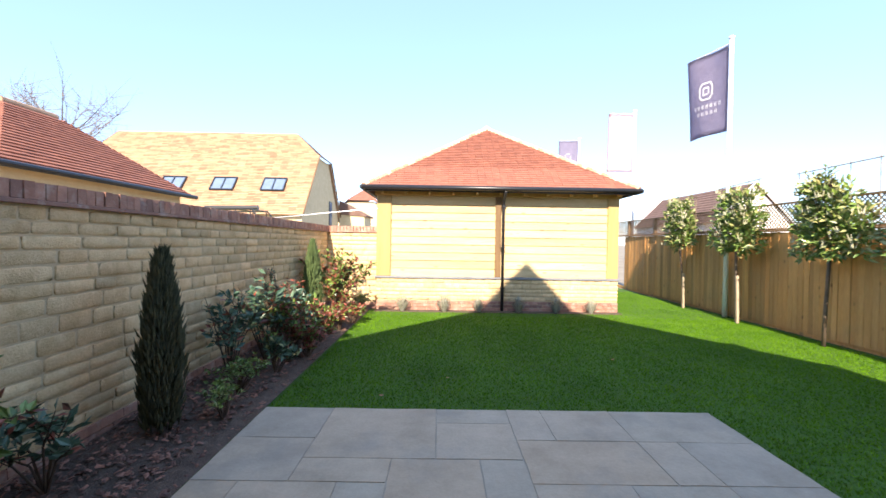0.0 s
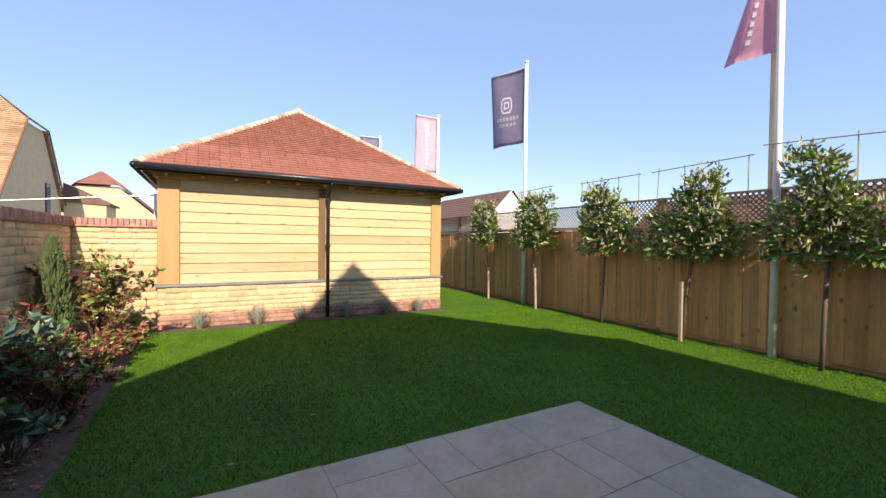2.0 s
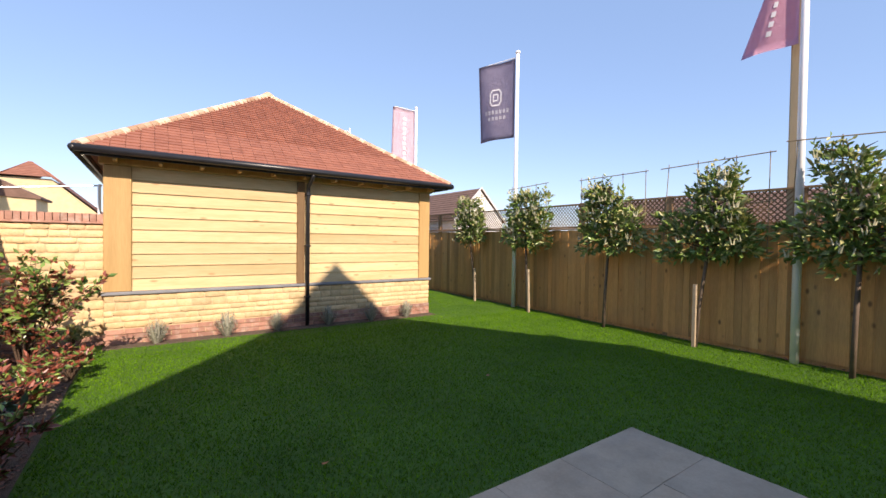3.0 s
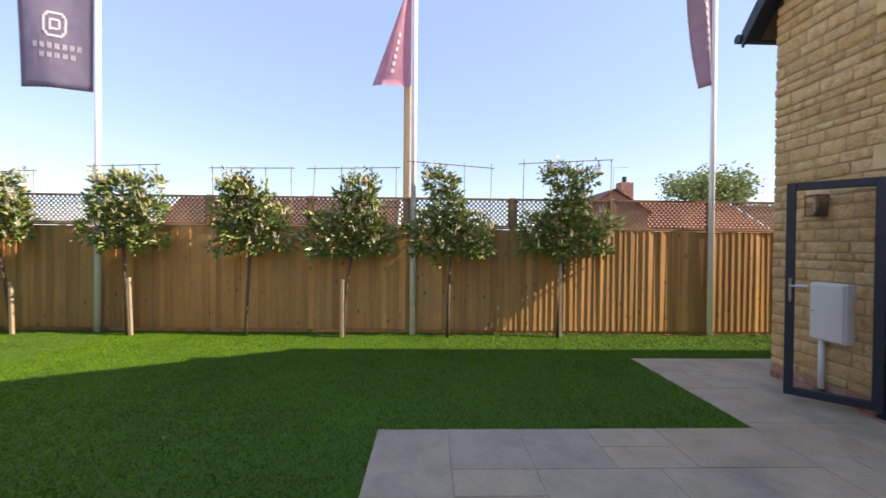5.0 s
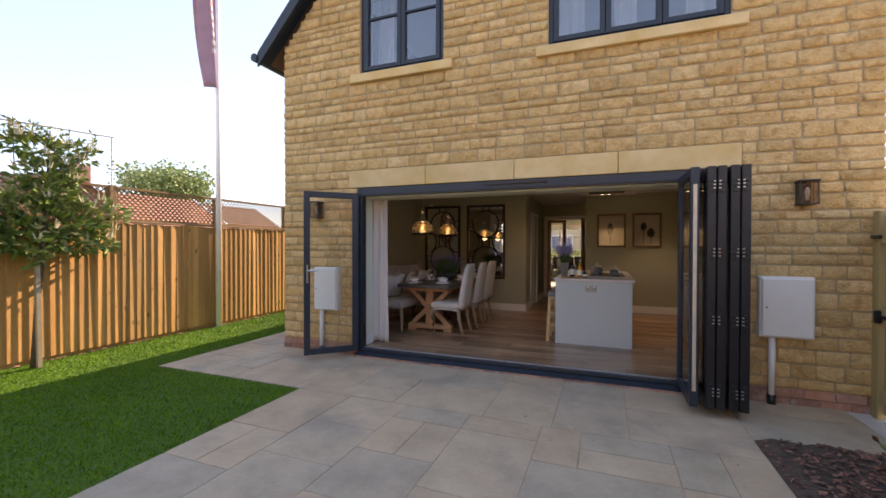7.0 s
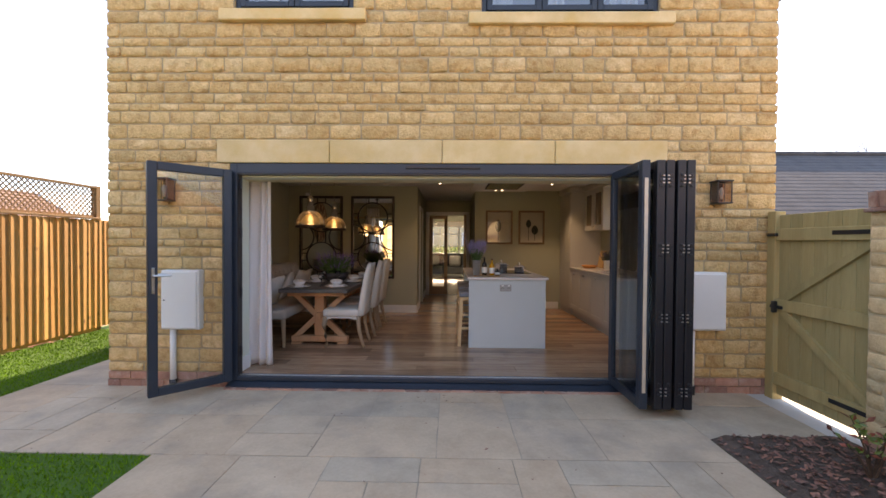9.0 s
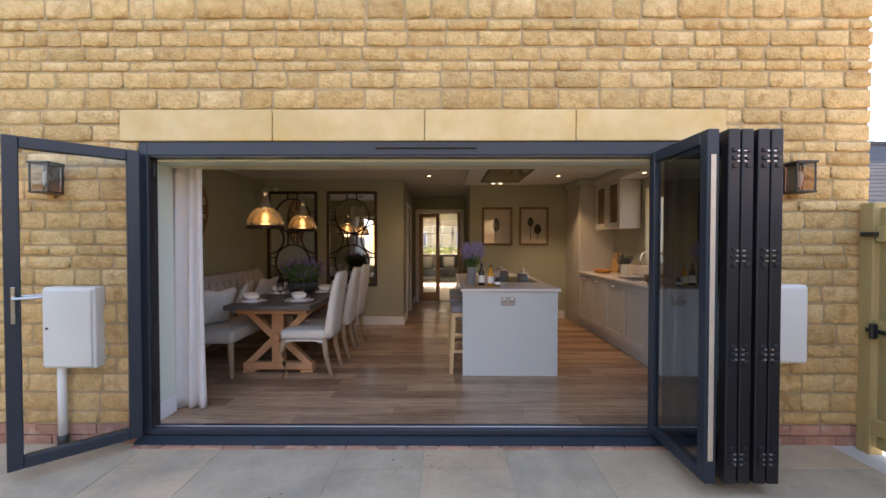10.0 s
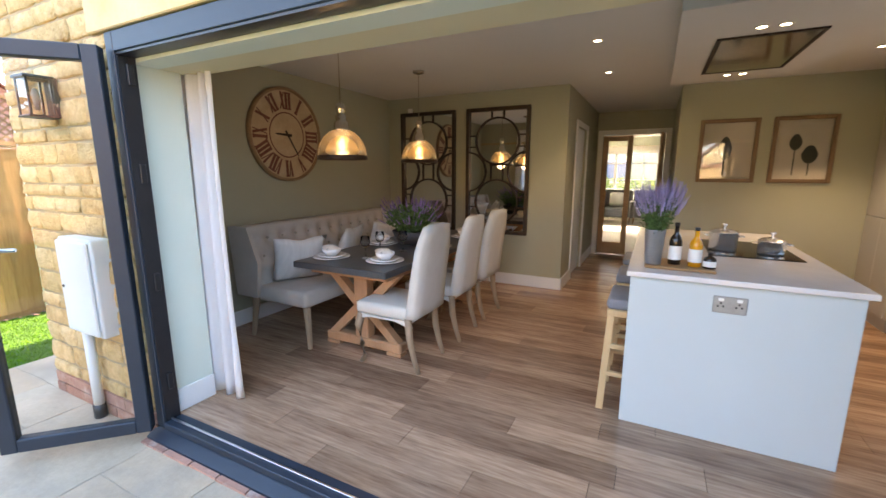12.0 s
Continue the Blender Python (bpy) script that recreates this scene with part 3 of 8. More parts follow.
for a, b in ((-1.76, -0.66), (-0.66, 0.45), (0.45, 1.57), (1.57, 2.70)):
    part("lintel_block", boxed(a + 0.003, b - 0.003, FY - 0.05, FY + 0.014, OZ + 0.002, 2.378, 0.006), ASHLAR, wall_front, "smooth honey stone lintel block")
# other walls
bm = B()
KW = (-3.56, -1.95, 1.08, 2.16)   # kitchen window, along y and z
box(bm, HX0, HX0 + 0.3, HB, KW[0], G - 0.1, EAVE)
box(bm, HX0, HX0 + 0.3, KW[1], FY - 0.34, G - 0.1, EAVE)
box(bm, HX0, HX0 + 0.3, KW[0], KW[1], G - 0.1, KW[2])
box(bm, HX0, HX0 + 0.3, KW[0], KW[1], KW[3], EAVE)
box(bm, HX0 + 0.004, HX0 + 0.3, FY - 0.34, FY - 0.035, G - 0.1, EAVE - 0.02)
tagged(new("wall_side", give(mesh_of(bm, "side"), FAR_STONE)), "buff stone side wall of the house", "house wall", kind="structure")
side_e = tagged(new("wall_east", give(mesh_of(box(boxed(HX1 - 0.3, HX1 - 0.02, HB, FY - 0.34, G - 0.1, EAVE), HX1 - 0.28, HX1 - 0.02, FY - 0.339, FY - 0.034, G - 0.1, EAVE - 0.02), "side"), MORTAR)),
                "honey stone side wall of the house", "house wall", kind="structure")
bm = B()
box(bm, HX0 + 0.3, -1.15, HB, HB + 0.3, G - 0.1, EAVE)
box(bm, 2.3, HX1 - 0.3, HB, HB + 0.3, G - 0.1, EAVE)
box(bm, -1.15, 2.3, HB, HB + 0.3, 2.2, EAVE)
box(bm, -1.15, 2.3, HB, HB + 0.3, G - 0.1, 0.7)
tagged(new("wall_back", give(mesh_of(bm, "back"), FAR_STONE)), "buff stone back wall of the house", "house wall", kind="structure")
# roof
house_roof = thing("house_roof", (0, 0, 0), 0, "dark tiled house roof with anthracite barge boards", "roof", kind="structure")
for s, xe in ((1, HX1), (-1, HX0)):
    out = xe + s * 0.30
    ze = EAVE - 0.30 * PITCH + 0.12
    part("roof_slope", prism(B(), [(out, FY + 0.16, ze), (out, FY + 0.16, ze + 0.12), (XM, FY + 0.16, APEX + 0.26), (XM, FY + 0.16, APEX + 0.14)], (0, HB - FY - 0.4, 0)), FAR_BROWN, house_roof)
    part("barge_board", prism(B(), [(out + s * 0.01, FY + 0.18, ze - 0.10), (out + s * 0.01, FY + 0.18, ze + 0.10), (XM, FY + 0.18, APEX + 0.24), (XM, FY + 0.18, APEX + 0.02)], (0, -0.03, 0)), ANTHRACITE, house_roof)
    part("soffit", prism(B(), [(out, FY + 0.15, ze - 0.02), (XM, FY + 0.15, APEX + 0.10), (XM, FY + 0.15, APEX + 0.13), (out, FY + 0.15, ze + 0.01)], (0, -0.20, 0)), ANTHRACITE, house_roof)
    part("gutter", pipe(B(), [(out + s * 0.06, FY + 0.2, ze + 0.03), (out + s * 0.06, HB, ze + 0.03)], 0.06), ANTHRACITE, house_roof)

# ---- rooms inside ----
CZ = 2.45
floor = tagged(new("floor", give(mesh_of(boxed(HX0 + 0.3, HX1 - 0.3, HB + 0.3, FY - 0.06, -0.12, -0.012), "floor"), FLOOR_GAP)), "brown oak plank floor indoors", "floor", kind="structure")
plank_mesh = []
for k in range(2):
    plank_mesh.append(give(mesh_of(boxed(0, 1, 0, 1, 0, 1), "plank"), PLANK))
r = random.Random(17)
y, rest = FY - 0.11, []
while y > -13.1:
    x = HX0 + 0.3 + r.uniform(-1.1, 0)
    while x < HX1 - 0.3:
        L = r.uniform(0.95, 1.35)
        a, b = max(x, HX0 + 0.3), min(x + L, HX1 - 0.3)
        if b - a > 0.02:
            m = pose(a + 0.0012, y - 0.178, -0.012) @ Matrix.Diagonal((b - a - 0.0024, 0.1768, 0.012 + r.uniform(-.0004, .0004), 1))
            if y > -5.6:
                child("plank", r.choice(plank_mesh), floor, m)
            else:
                rest.append((plank_mesh[0], m))
        x += L
    y -= 0.178
join_pieces("planks", rest, floor)

bm = box(B(), HX0 + 0.3, HX1 - 0.3, HB + 0.3, FY - 0.341, CZ, CZ + 0.2)
ceiling = tagged(new("ceiling", give(mesh_of(bm, "ceiling"), CEIL)), "plain white plaster ceiling", "ceiling", kind="structure")
NY, PY, DY = -4.70, -5.35, -7.4
NX, QX = 1.0, -0.16
bm = B()
box(bm, HX1 - 0.32, HX1 - 0.3, HB + 0.3, FY - 0.34, 0, CZ)
box(bm, NX, HX1 - 0.32, NY - 0.12, NY, 0, CZ)
box(bm, NX, NX + 0.12, DY, -6.15, 0, CZ)
box(bm, NX, NX + 0.12, -5.35, NY - 0.12, 0, CZ)
box(bm, NX, NX + 0.12, -6.15, -5.35, 2.05, CZ)
box(bm, HX0 + 0.3, QX, PY - 0.12, PY, 0, CZ)
box(bm, QX - 0.12, QX, DY, PY - 0.12, 0, CZ)
box(bm, QX - 0.12, -0.06, DY - 0.12, DY, 0, CZ)
box(bm, 0.90, NX + 0.12, DY - 0.12, DY, 0, CZ)
box(bm, -0.06, 0.90, DY - 0.12, DY, 2.07, CZ)
box(bm, HX0 + 0.3, QX - 0.12, DY - 0.12, DY, 0, CZ)
box(bm, NX + 0.12, HX1 - 0.32, DY - 0.12, DY, 0, CZ)
x = HX0 + 0.3
box(bm, x, x + 0.02, HB + 0.3, KW[0], 0, CZ)
box(bm, x, x + 0.02, KW[1], FY - 0.34, 0, CZ)
box(bm, x, x + 0.02, KW[0], KW[1], 0, KW[2])
box(bm, x, x + 0.02, KW[0], KW[1], KW[3], CZ)
box(bm, HX0 + 0.32, HX1 - 0.32, FY - 0.36, FY - 0.341, 2.06, CZ)
box(bm, HX0 + 0.32, OX0, FY - 0.36, FY - 0.341, 0, 2.02)
box(bm, OX1, HX1 - 0.32, FY - 0.36, FY - 0.341, 0, 2.02)
tagged(new("wall_inner", give(mesh_of(bm, "inner"), WALL_PAINT)), "sage beige painted plaster walls indoors", "wall", kind="structure")
bm = B()
box(bm, OX1 - 0.02, OX1, FY - 0.36, FY - 0.10, 0, 2.02)
box(bm, OX0, OX0 + 0.02, FY - 0.36, FY - 0.10, 0, 2.02)
box(bm, OX0, OX1, FY - 0.24, FY - 0.10, 2.02, 2.05)
tagged(new("trim", give(mesh_of(bm, "trim"), REVEAL_PAINT)), "pale painted reveal of the wide door opening", "trim", kind="structure")
# Warm room light on the head soffit is put into its yellow colour.
tagged(new("trim_head", give(mesh_of(boxed(OX0, OX1, FY - 0.44, FY - 0.2405, 2.02, 2.058), "trim_head"), surf("warm_lit_head", (0.62, 0.55, 0.35), (0.68, 0.61, 0.41), 0.7, 1.2, 140, 0.03))), "head soffit above the doors, warm room light in its colour", "trim", kind="structure")
bm = B()
for x0, x1, y0, y1 in ((OX1 - 0.035, OX1 - 0.02, FY - 0.36, FY - 0.12), (HX1 - 0.335, HX1 - 0.32, NY, FY - 0.36), (NX, HX1 - 0.335, NY, NY + 0.015), (NX - 0.015, NX, -5.26, NY + 0.015),
                       (NX - 0.015, NX, DY, -6.25), (-1.90, QX, PY, PY + 0.015), (QX, QX + 0.015, DY, PY + 0.015)):
    box(bm, x0, x1, y0, y1, 0, 0.145, 0.003)
tagged(new("baseboard", give(mesh_of(bm, "baseboard"), WHITE_GLOSS)), "white painted skirting board", "baseboard", kind="structure")
# bulkhead over the island, and over the wall units
bm = boxed(-1.08, -0.02, -4.66, -2.44, 2.35, CZ - 0.001, 0.003)
tagged(new("ceiling_bulkhead", give(mesh_of(bm, "bulkhead"), CEIL)), "white dropped ceiling box above the island", "ceiling", kind="structure")
# upper floor closing
tagged(new("ceiling_upper", give(mesh_of(boxed(HX0 + 0.3, HX1 - 0.3, HB + 0.3, FY - 0.345, 5.2, 5.3), "upper"), CEIL)), "white ceiling of the upper rooms", "ceiling", kind="structure")
tagged(new("wall_upper", give(mesh_of(boxed(HX0 + 0.3, HX1 - 0.3, -5.0, -4.9, CZ + 0.2, 5.2), "upper"), WALL_PAINT)), "painted wall of the upper rooms", "wall", kind="structure")

# ---- oak-framed garage ----
GX0, GX1, GY = -1.475, 3.935, 9.21
garage = thing("garage", (0, 0, 0), 0, "oak-framed garage with weatherboards, stone plinth and red tiled roof", "garage")
core = part("plinth", boxed(GX0 + 0.012, GX1 - 0.012, GY + 0.012, GY + 5.0, G - 0.1, 0.60), PALE_MORTAR, garage)
lay_stones(core, WALL_STONES, (GX1, GY + 0.03, 0), (-1, 0, 0), (0, -1, 0), (0.12, 0.60), lambda z: (0, GX1 - GX0), (), 0.075, 0.13, (0.16, 0.4), 0.036, gap=0.009, seed=41)
lay_bricks(core, BRICKS, (GX1, GY + 0.03, G), (-1, 0, 0), (0, -1, 0), GX1 - GX0, 3, depth=0.034)
part("lead_capping", boxed(GX0 - 0.03, GX1 + 0.03, GY - 0.03, GY + 0.3, 0.60, 0.645, 0.008), LEAD, garage, "grey lead capping strip")
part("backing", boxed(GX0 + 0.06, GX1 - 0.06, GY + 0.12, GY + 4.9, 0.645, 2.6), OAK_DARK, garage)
# The middle post is narrower and much darker than the outer two.
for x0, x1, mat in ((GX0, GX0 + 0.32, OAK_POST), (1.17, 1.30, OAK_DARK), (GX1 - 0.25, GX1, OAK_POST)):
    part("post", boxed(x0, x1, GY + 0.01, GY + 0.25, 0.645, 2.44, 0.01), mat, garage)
part("beam", boxed(GX0 - 0.05, GX1 + 0.05, GY - 0.01, GY + 0.2, 2.44, 2.60, 0.01), OAK_POST, garage)
for s0, s1 in ((GX0 + 0.32, 1.17), (1.30, GX1 - 0.25)):
    z = 0.65
    while z < 2.40:
        h = 0.178
        bm = prism(B(), [(s0, GY + 0.066, z), (s0, GY + 0.042, z), (s0, GY + 0.045, z + 0.006), (s0, GY + 0.066, z + h + 0.02), (s0, GY + 0.078, z + h + 0.02)], (s1 - s0, 0, 0))
        part("board", bm, OAK, garage)
        z += h
part("side_boarding", boxed(GX0 + 0.02, GX0 + 0.06, GY + 0.26, GY + 4.9, 0.645, 2.5), OAK, garage)
part("side_boarding", boxed(GX1 - 0.06, GX1 - 0.02, GY + 0.26, GY + 4.9, 0.645, 2.5), OAK, garage)


def hip_roof(owner, x0, x1, y0, y1, ze, rise, ridge_x, ridge_y0, ridge_y1, gauge, width, sides, singles, thick=0.023):
    """A hipped roof with real tiles on the named slopes. The ridge runs along y."""
    zt = ze + rise
    a, b = Vector((ridge_x, ridge_y0, zt)), Vector((ridge_x, ridge_y1, zt))
    c = [Vector((x0, y0, ze)), Vector((x1, y0, ze)), Vector((x1, y1, ze)), Vector((x0, y1, ze))]
    bm = B()
    v = [bm.verts.new(p) for p in c] + [bm.verts.new(a), bm.verts.new(b)] if (a - b).length > 1e-4 else [bm.verts.new(p) for p in c] + [bm.verts.new(a)]
    if len(v) == 5:
        for k in range(4):
            bm.faces.new((v[k], v[(k + 1) % 4], v[4]))
    else:
        for q in ((0, 1, 4), (1, 2, 5, 4), (2, 3, 5), (3, 0, 4, 5)):
            bm.faces.new([v[k] for k in q])
    bm.faces.new(v[3::-1])
    deck = part("roof_deck", bm, TILE, owner)
    tile = give(mesh_of(boxed(0, 1, 0, 1, 0, 1), "roof_tile"), TILE)
    rest = []
    slopes = {"south": (c[0], c[1], a, a), "east": (c[1], c[2], b, a), "north": (c[2], c[3], b, b), "west": (c[3], c[0], a, b)}
    r = random.Random(3)
    made = 0
    for side in sides:
        p, q, tr, tl = slopes[side]
        u = (q - p).normalized()
        up = ((tl - p) - u * (tl - p).dot(u))
        length = up.length
        up.normalize()
        nrm = u.cross(up)
        rows = int(length / gauge)
        for j in range(rows):
            s = j * gauge
            f = s / length
            left, right = (tl - p).dot(u) * f, (q - p).dot(u) + ((tr - q).dot(u)) * f
            x = left - (width / 2 if j % 2 else 0)
            while x < right:
                x0c, x1c = max(x, left), min(x + width, right)
                if x1c - x0c > 0.02:
                    m = Matrix.Identity(4)
                    t = up - nrm * (thick * 0.9 / gauge)
                    for cc, vec in enumerate((u * (x1c - x0c - 0.004), t * (gauge * 1.25), nrm * thick)):
                        for kk in range(3):
                            m[kk][cc] = vec[kk]
                    m.translation = p + u * (x0c + 0.002) + up * (s - 0.02) + nrm * (0.004 + thick * 1.1 + r.uniform(-.002, .002))
                    if side == singles and made < 290:
                        child("roof_tile", tile, deck, m)
                        made += 1
                    else:
                        rest.append((tile, m))
                x += width
    if rest:
        join_pieces("roof_tiles", rest, deck)
    return c, a, b, deck


def hip_caps(owner, p, q, step=0.13):
    """Bonnet tiles up a hip."""
    d = (q - p)
    n = int(d.length / step)
    d.normalize()
    flat = Vector((-d.y, d.x, 0)).normalized()
    up = flat.cross(d)
    if up.z < 0:
        up = -up
    bm = B()
    for k in range(7):
        a = math.pi * k / 6
        for y in (0, 1):
            bm.verts.new((0.10 * math.cos(a) * (1 - 0.25 * y), y, 0.075 * math.sin(a)))
    bm.verts.ensure_lookup_table()
    for k in range(6):
        bm.faces.new([bm.verts[i] for i in (2 * k, 2 * k + 2, 2 * k + 3, 2 * k + 1)])
    bm.faces.new([bm.verts[2 * k] for k in range(7)])
    me = give(mesh_of(bm, "hip_tile"), BONNET)
    for k in range(n):
        m = Matrix.Identity(4)
        for cc, vec in enumerate((flat, d * (step * 1.05), up)):
            for kk in range(3):
                m[kk][cc] = vec[kk]
        m.translation = p + d * (k * step) + up * 0.0
        child("hip_tile", me, owner, m)


RX0, RX1, RY0, RY1 = -1.71, 4.22, 8.90, 14.55
c, a, b, deck = hip_roof(garage, RX0, RX1, RY0, RY1, 2.60, 2.0, 1.20, 11.72, 11.73, 0.098, 0.165, ("south", "west", "east"), "south")
hip_caps(deck, c[0], a)
hip_caps(deck, c[1], a)
part("apex_cap", lathe(B(), [(0.16, 0), (0.15, 0.05), (0.08, 0.11), (0.03, 0.14), (0, 0.145)], 12, (1.20, 11.72, 4.56)), BONNET, garage)
part("fascia", boxed(RX0 + 0.04, RX1 - 0.04, RY0 + 0.03, RY0 + 0.06, 2.50, 2.61), BLACK_PLASTIC, garage)
part("soffit", boxed(RX0 + 0.06, RX1 - 0.06, RY0 + 0.061, GY - 0.0, 2.56, 2.575), OAK_POST, garage)
part("fascia", boxed(RX0 + 0.03, RX0 + 0.06, RY0 + 0.03, RY1, 2.50, 2.61), BLACK_PLASTIC, garage)
part("fascia", boxed(RX1 - 0.06, RX1 - 0.03, RY0 + 0.03, RY1, 2.50, 2.61), BLACK_PLASTIC, garage)
for k in range(11):
    x = RX0 + 0.35 + k * 0.52
    part("rafter_foot", boxed(x, x + 0.05, RY0 + 0.07, GY + 0.01, 2.47, 2.555, 0.004), OAK_POST, garage)
bm = B()
for p, q in (((RX0 - 0.03, RY0 - 0.04), (RX1 + 0.03, RY0 - 0.04)), ((RX0 - 0.04, RY0 - 0.03), (RX0 - 0.04, RY1)), ((RX1 + 0.04, RY0 - 0.03), (RX1 + 0.04, RY1))):
    tube(bm, (*p, 2.575), (*q, 2.575), 0.052, n=10)
part("gutter", bm, BLACK_PLASTIC, garage, "black half-round gutter", True)
bm = pipe(B(), [(1.335, RY0 - 0.03, 2.55), (1.335, RY0 + 0.0, 2.47), (1.335, GY - 0.07, 2.36), (1.335, GY - 0.06, 2.25), (1.335, GY - 0.06, G + 0.02)], 0.034, 10)
dp = part("downpipe", bm, BLACK_PLASTIC, garage, "black round downpipe", True)
for z in (2.2, 1.3, 0.4):
    part("pipe_clip", boxed(1.29, 1.38, GY - 0.105, GY + 0.03, z, z + 0.03, 0.004), BLACK_PLASTIC, dp)

# ---- boarded fence with trellis ----
def fx(y):
    return 6.13 + 0.016 * max(0, y)


F0, F1 = -4.2, 14.2
fence = thing("fence", (6.13, 5, G), 0, "stained feather-edge board fence topped with lattice trellis", "fence")
off = Vector((6.13, 5, G))
boards = [give(mesh_of(prism(B(), [(0.0, 0, 0), (-w0, 0, 0), (-w1, 1, 0), (0, 1, 0)], (0, 0, 1)), "board"), FENCE) for w0, w1 in ((0.022, 0.015), (0.020, 0.016), (0.023, 0.014))]
lapped = [give(mesh_of(prism(B(), [(0.0, 0, 0), (-w0, 0, 0), (-w1, 0.80, 0), (-w1 * 0.5, 0.83, 0), (-w1 * 0.5, 1, 0), (0, 1, 0)], (0, 0, 1)), "board"), FENCE) for w0, w1 in ((0.018, 0.034), (0.020, 0.036), (0.017, 0.032))]
r = random.Random(23)
y = F0
while y < F1:
    w = r.uniform(0.098, 0.112)
    m = Matrix.Translation(Vector((fx(y) - r.uniform(0, 0.006), y, G + 0.06)) - off) @ pose(0, 0, 0, 0, r.uniform(-.3, .3), 0) @ Matrix.Diagonal((1, w + 0.012, 1.745 + r.uniform(-.006, .006), 1))
    child("board", r.choice(lapped if y < 2.95 and not -1.58 < y < -1.20 else boards), fence, m)
    y += w
y = 0.11 - 1.75 * 2
while y < F1:
    part("post", boxed(fx(y) + 0.0 - off.x, fx(y) + 0.09 - off.x, y - 0.045 - off.y, y + 0.045 - off.y, 0, 2.36, 0.006), TRELLIS, fence)
    y1 = y + 1.75
    xa = (fx(y) + fx(y1)) / 2 - off.x + 0.03
    part("gravel_board", boxed(xa - 0.03, xa + 0.0, y + 0.046 - off.y, y1 - 0.046 - off.y, 0, 0.10), FENCE, fence)
    part("capping_rail", boxed(xa - 0.075, xa + 0.02, y - off.y, y1 - off.y, 1.815, 1.845, 0.004), TRELLIS, fence)
    edge_bars = B()
    z0, z1 = 1.85, 2.35
    ya, yb = y + 0.046 - off.y, y1 - 0.046 - off.y
    box(edge_bars, xa - 0.02, xa + 0.02, ya, yb, z0, z0 + 0.03)
    box(edge_bars, xa - 0.035, xa + 0.035, ya, yb, z1 - 0.03, z1)
    box(edge_bars, xa - 0.02, xa + 0.02, ya, ya + 0.03, z0, z1)
    box(edge_bars, xa - 0.02, xa + 0.02, yb - 0.03, yb, z0, z1)
    tr = part("trellis_panel", edge_bars, TRELLIS, fence)
    lat = B()
    H = z1 - z0 - 0.06
    for d in (1, -1):
        k = ya - H
        while k < yb:
            y_lo, y_hi = (k, k + H) if d == 1 else (k + H, k)
            pa, pb = Vector((y_lo, z0 + 0.03)), Vector((y_hi, z1 - 0.03))
            lo, hi = 0.0, 1.0
            dy = pb.x - pa.x
            for lim, sgn in ((ya + 0.02, 1), (yb - 0.02, -1)):
                tt = (lim - pa.x) / dy
                if (dy > 0) == (sgn == 1):
                    lo = max(lo, tt)
                else:
                    hi = min(hi, tt)
            if hi - lo > 0.02:
                p, q = pa.lerp(pb, lo), pa.lerp(pb, hi)
                nn = Vector((-(q - p).y, (q - p).x)).normalized() * 0.0085
                x = xa + (0.006 if d == 1 else -0.006)
                prism(lat, [(x, *(p - nn)), (x, *(q - nn)), (x, *(q + nn)), (x, *(p + nn))], (0.005, 0, 0))
            k += 0.078
    part("lattice", lat, TRELLIS, tr, kind="stuff")
    y = y1

# ---- gate beside the house ----
gate = thing("garden_gate", (-2.72, FY, G), 0, "ledged and braced softwood garden gate, closed", "gate")
bmp = boxed(-0.10, 0.0, 0.03, 0.13, 0, 1.80, 0.006)
part("gate_post", bmp, GATE_WOOD, gate)
for k in range(8):
    part("board", boxed(-0.06, -0.035, 0.14 + k * 0.125, 0.262 + k * 0.125, 0.06, 1.76, 0.003), GATE_WOOD, gate)
for z in (0.16, 0.86, 1.52):
    part("ledge", boxed(-0.035, 0.0, 0.14, 1.13, z, z + 0.11, 0.004), GATE_WOOD, gate)
for z0, z1 in ((0.27, 0.86), (0.97, 1.52)):
    bm = prism(B(), [(-0.034, 0.16 if z0 < .5 else 1.02, z1), (-0.034, 0.28 if z0 < .5 else 1.12, z1), (-0.034, 1.12 if z0 < .5 else 0.28, z0), (-0.034, 1.0 if z0 < .5 else 0.16, z0)], (0.03, 0, 0))
    part("brace", bm, GATE_WOOD, gate)
for z in (0.205, 1.565):
    part("strap_hinge", boxed(0.001, 0.006, 0.72, 1.15, z, z + 0.035, 0.001), BLACK_PLASTIC, gate)
part("thumb_latch", box(boxed(0.0, 0.02, 0.10, 0.24, 0.88, 0.91, 0.004), 0.0, 0.05, 0.15, 0.18, 0.84, 0.95, 0.008), BLACK_PLASTIC, gate)
part("top_latch", boxed(0.0, 0.03, 0.06, 0.17, 1.56, 1.59, 0.004), BLACK_PLASTIC, gate)

# ---- flagpoles and flags ----
PURPLE = surf("purple_flag_cloth", (0.30, 0.275, 0.38), (0.38, 0.345, 0.46), 0.8, 5, 200, 0.05)
PINK = surf("pink_flag_cloth", (0.70, 0.36, 0.47), (0.78, 0.46, 0.56), 0.8, 5, 200, 0.05)
PALE_PINK = surf("pale_pink_flag_cloth", (0.80, 0.58, 0.66), (0.86, 0.68, 0.74), 0.8, 5, 200, 0.05)
# Pink cloth with its backlit shade put into a muted mauve.
SHADED_PINK = surf("shaded_pink_flag_cloth", (0.50, 0.35, 0.44), (0.60, 0.44, 0.53), 0.8, 5, 200, 0.05)
MARK = surf("white_print", (0.66, 0.65, 0.68), (0.72, 0.71, 0.74), 0.8, 5, 200, 0.02)


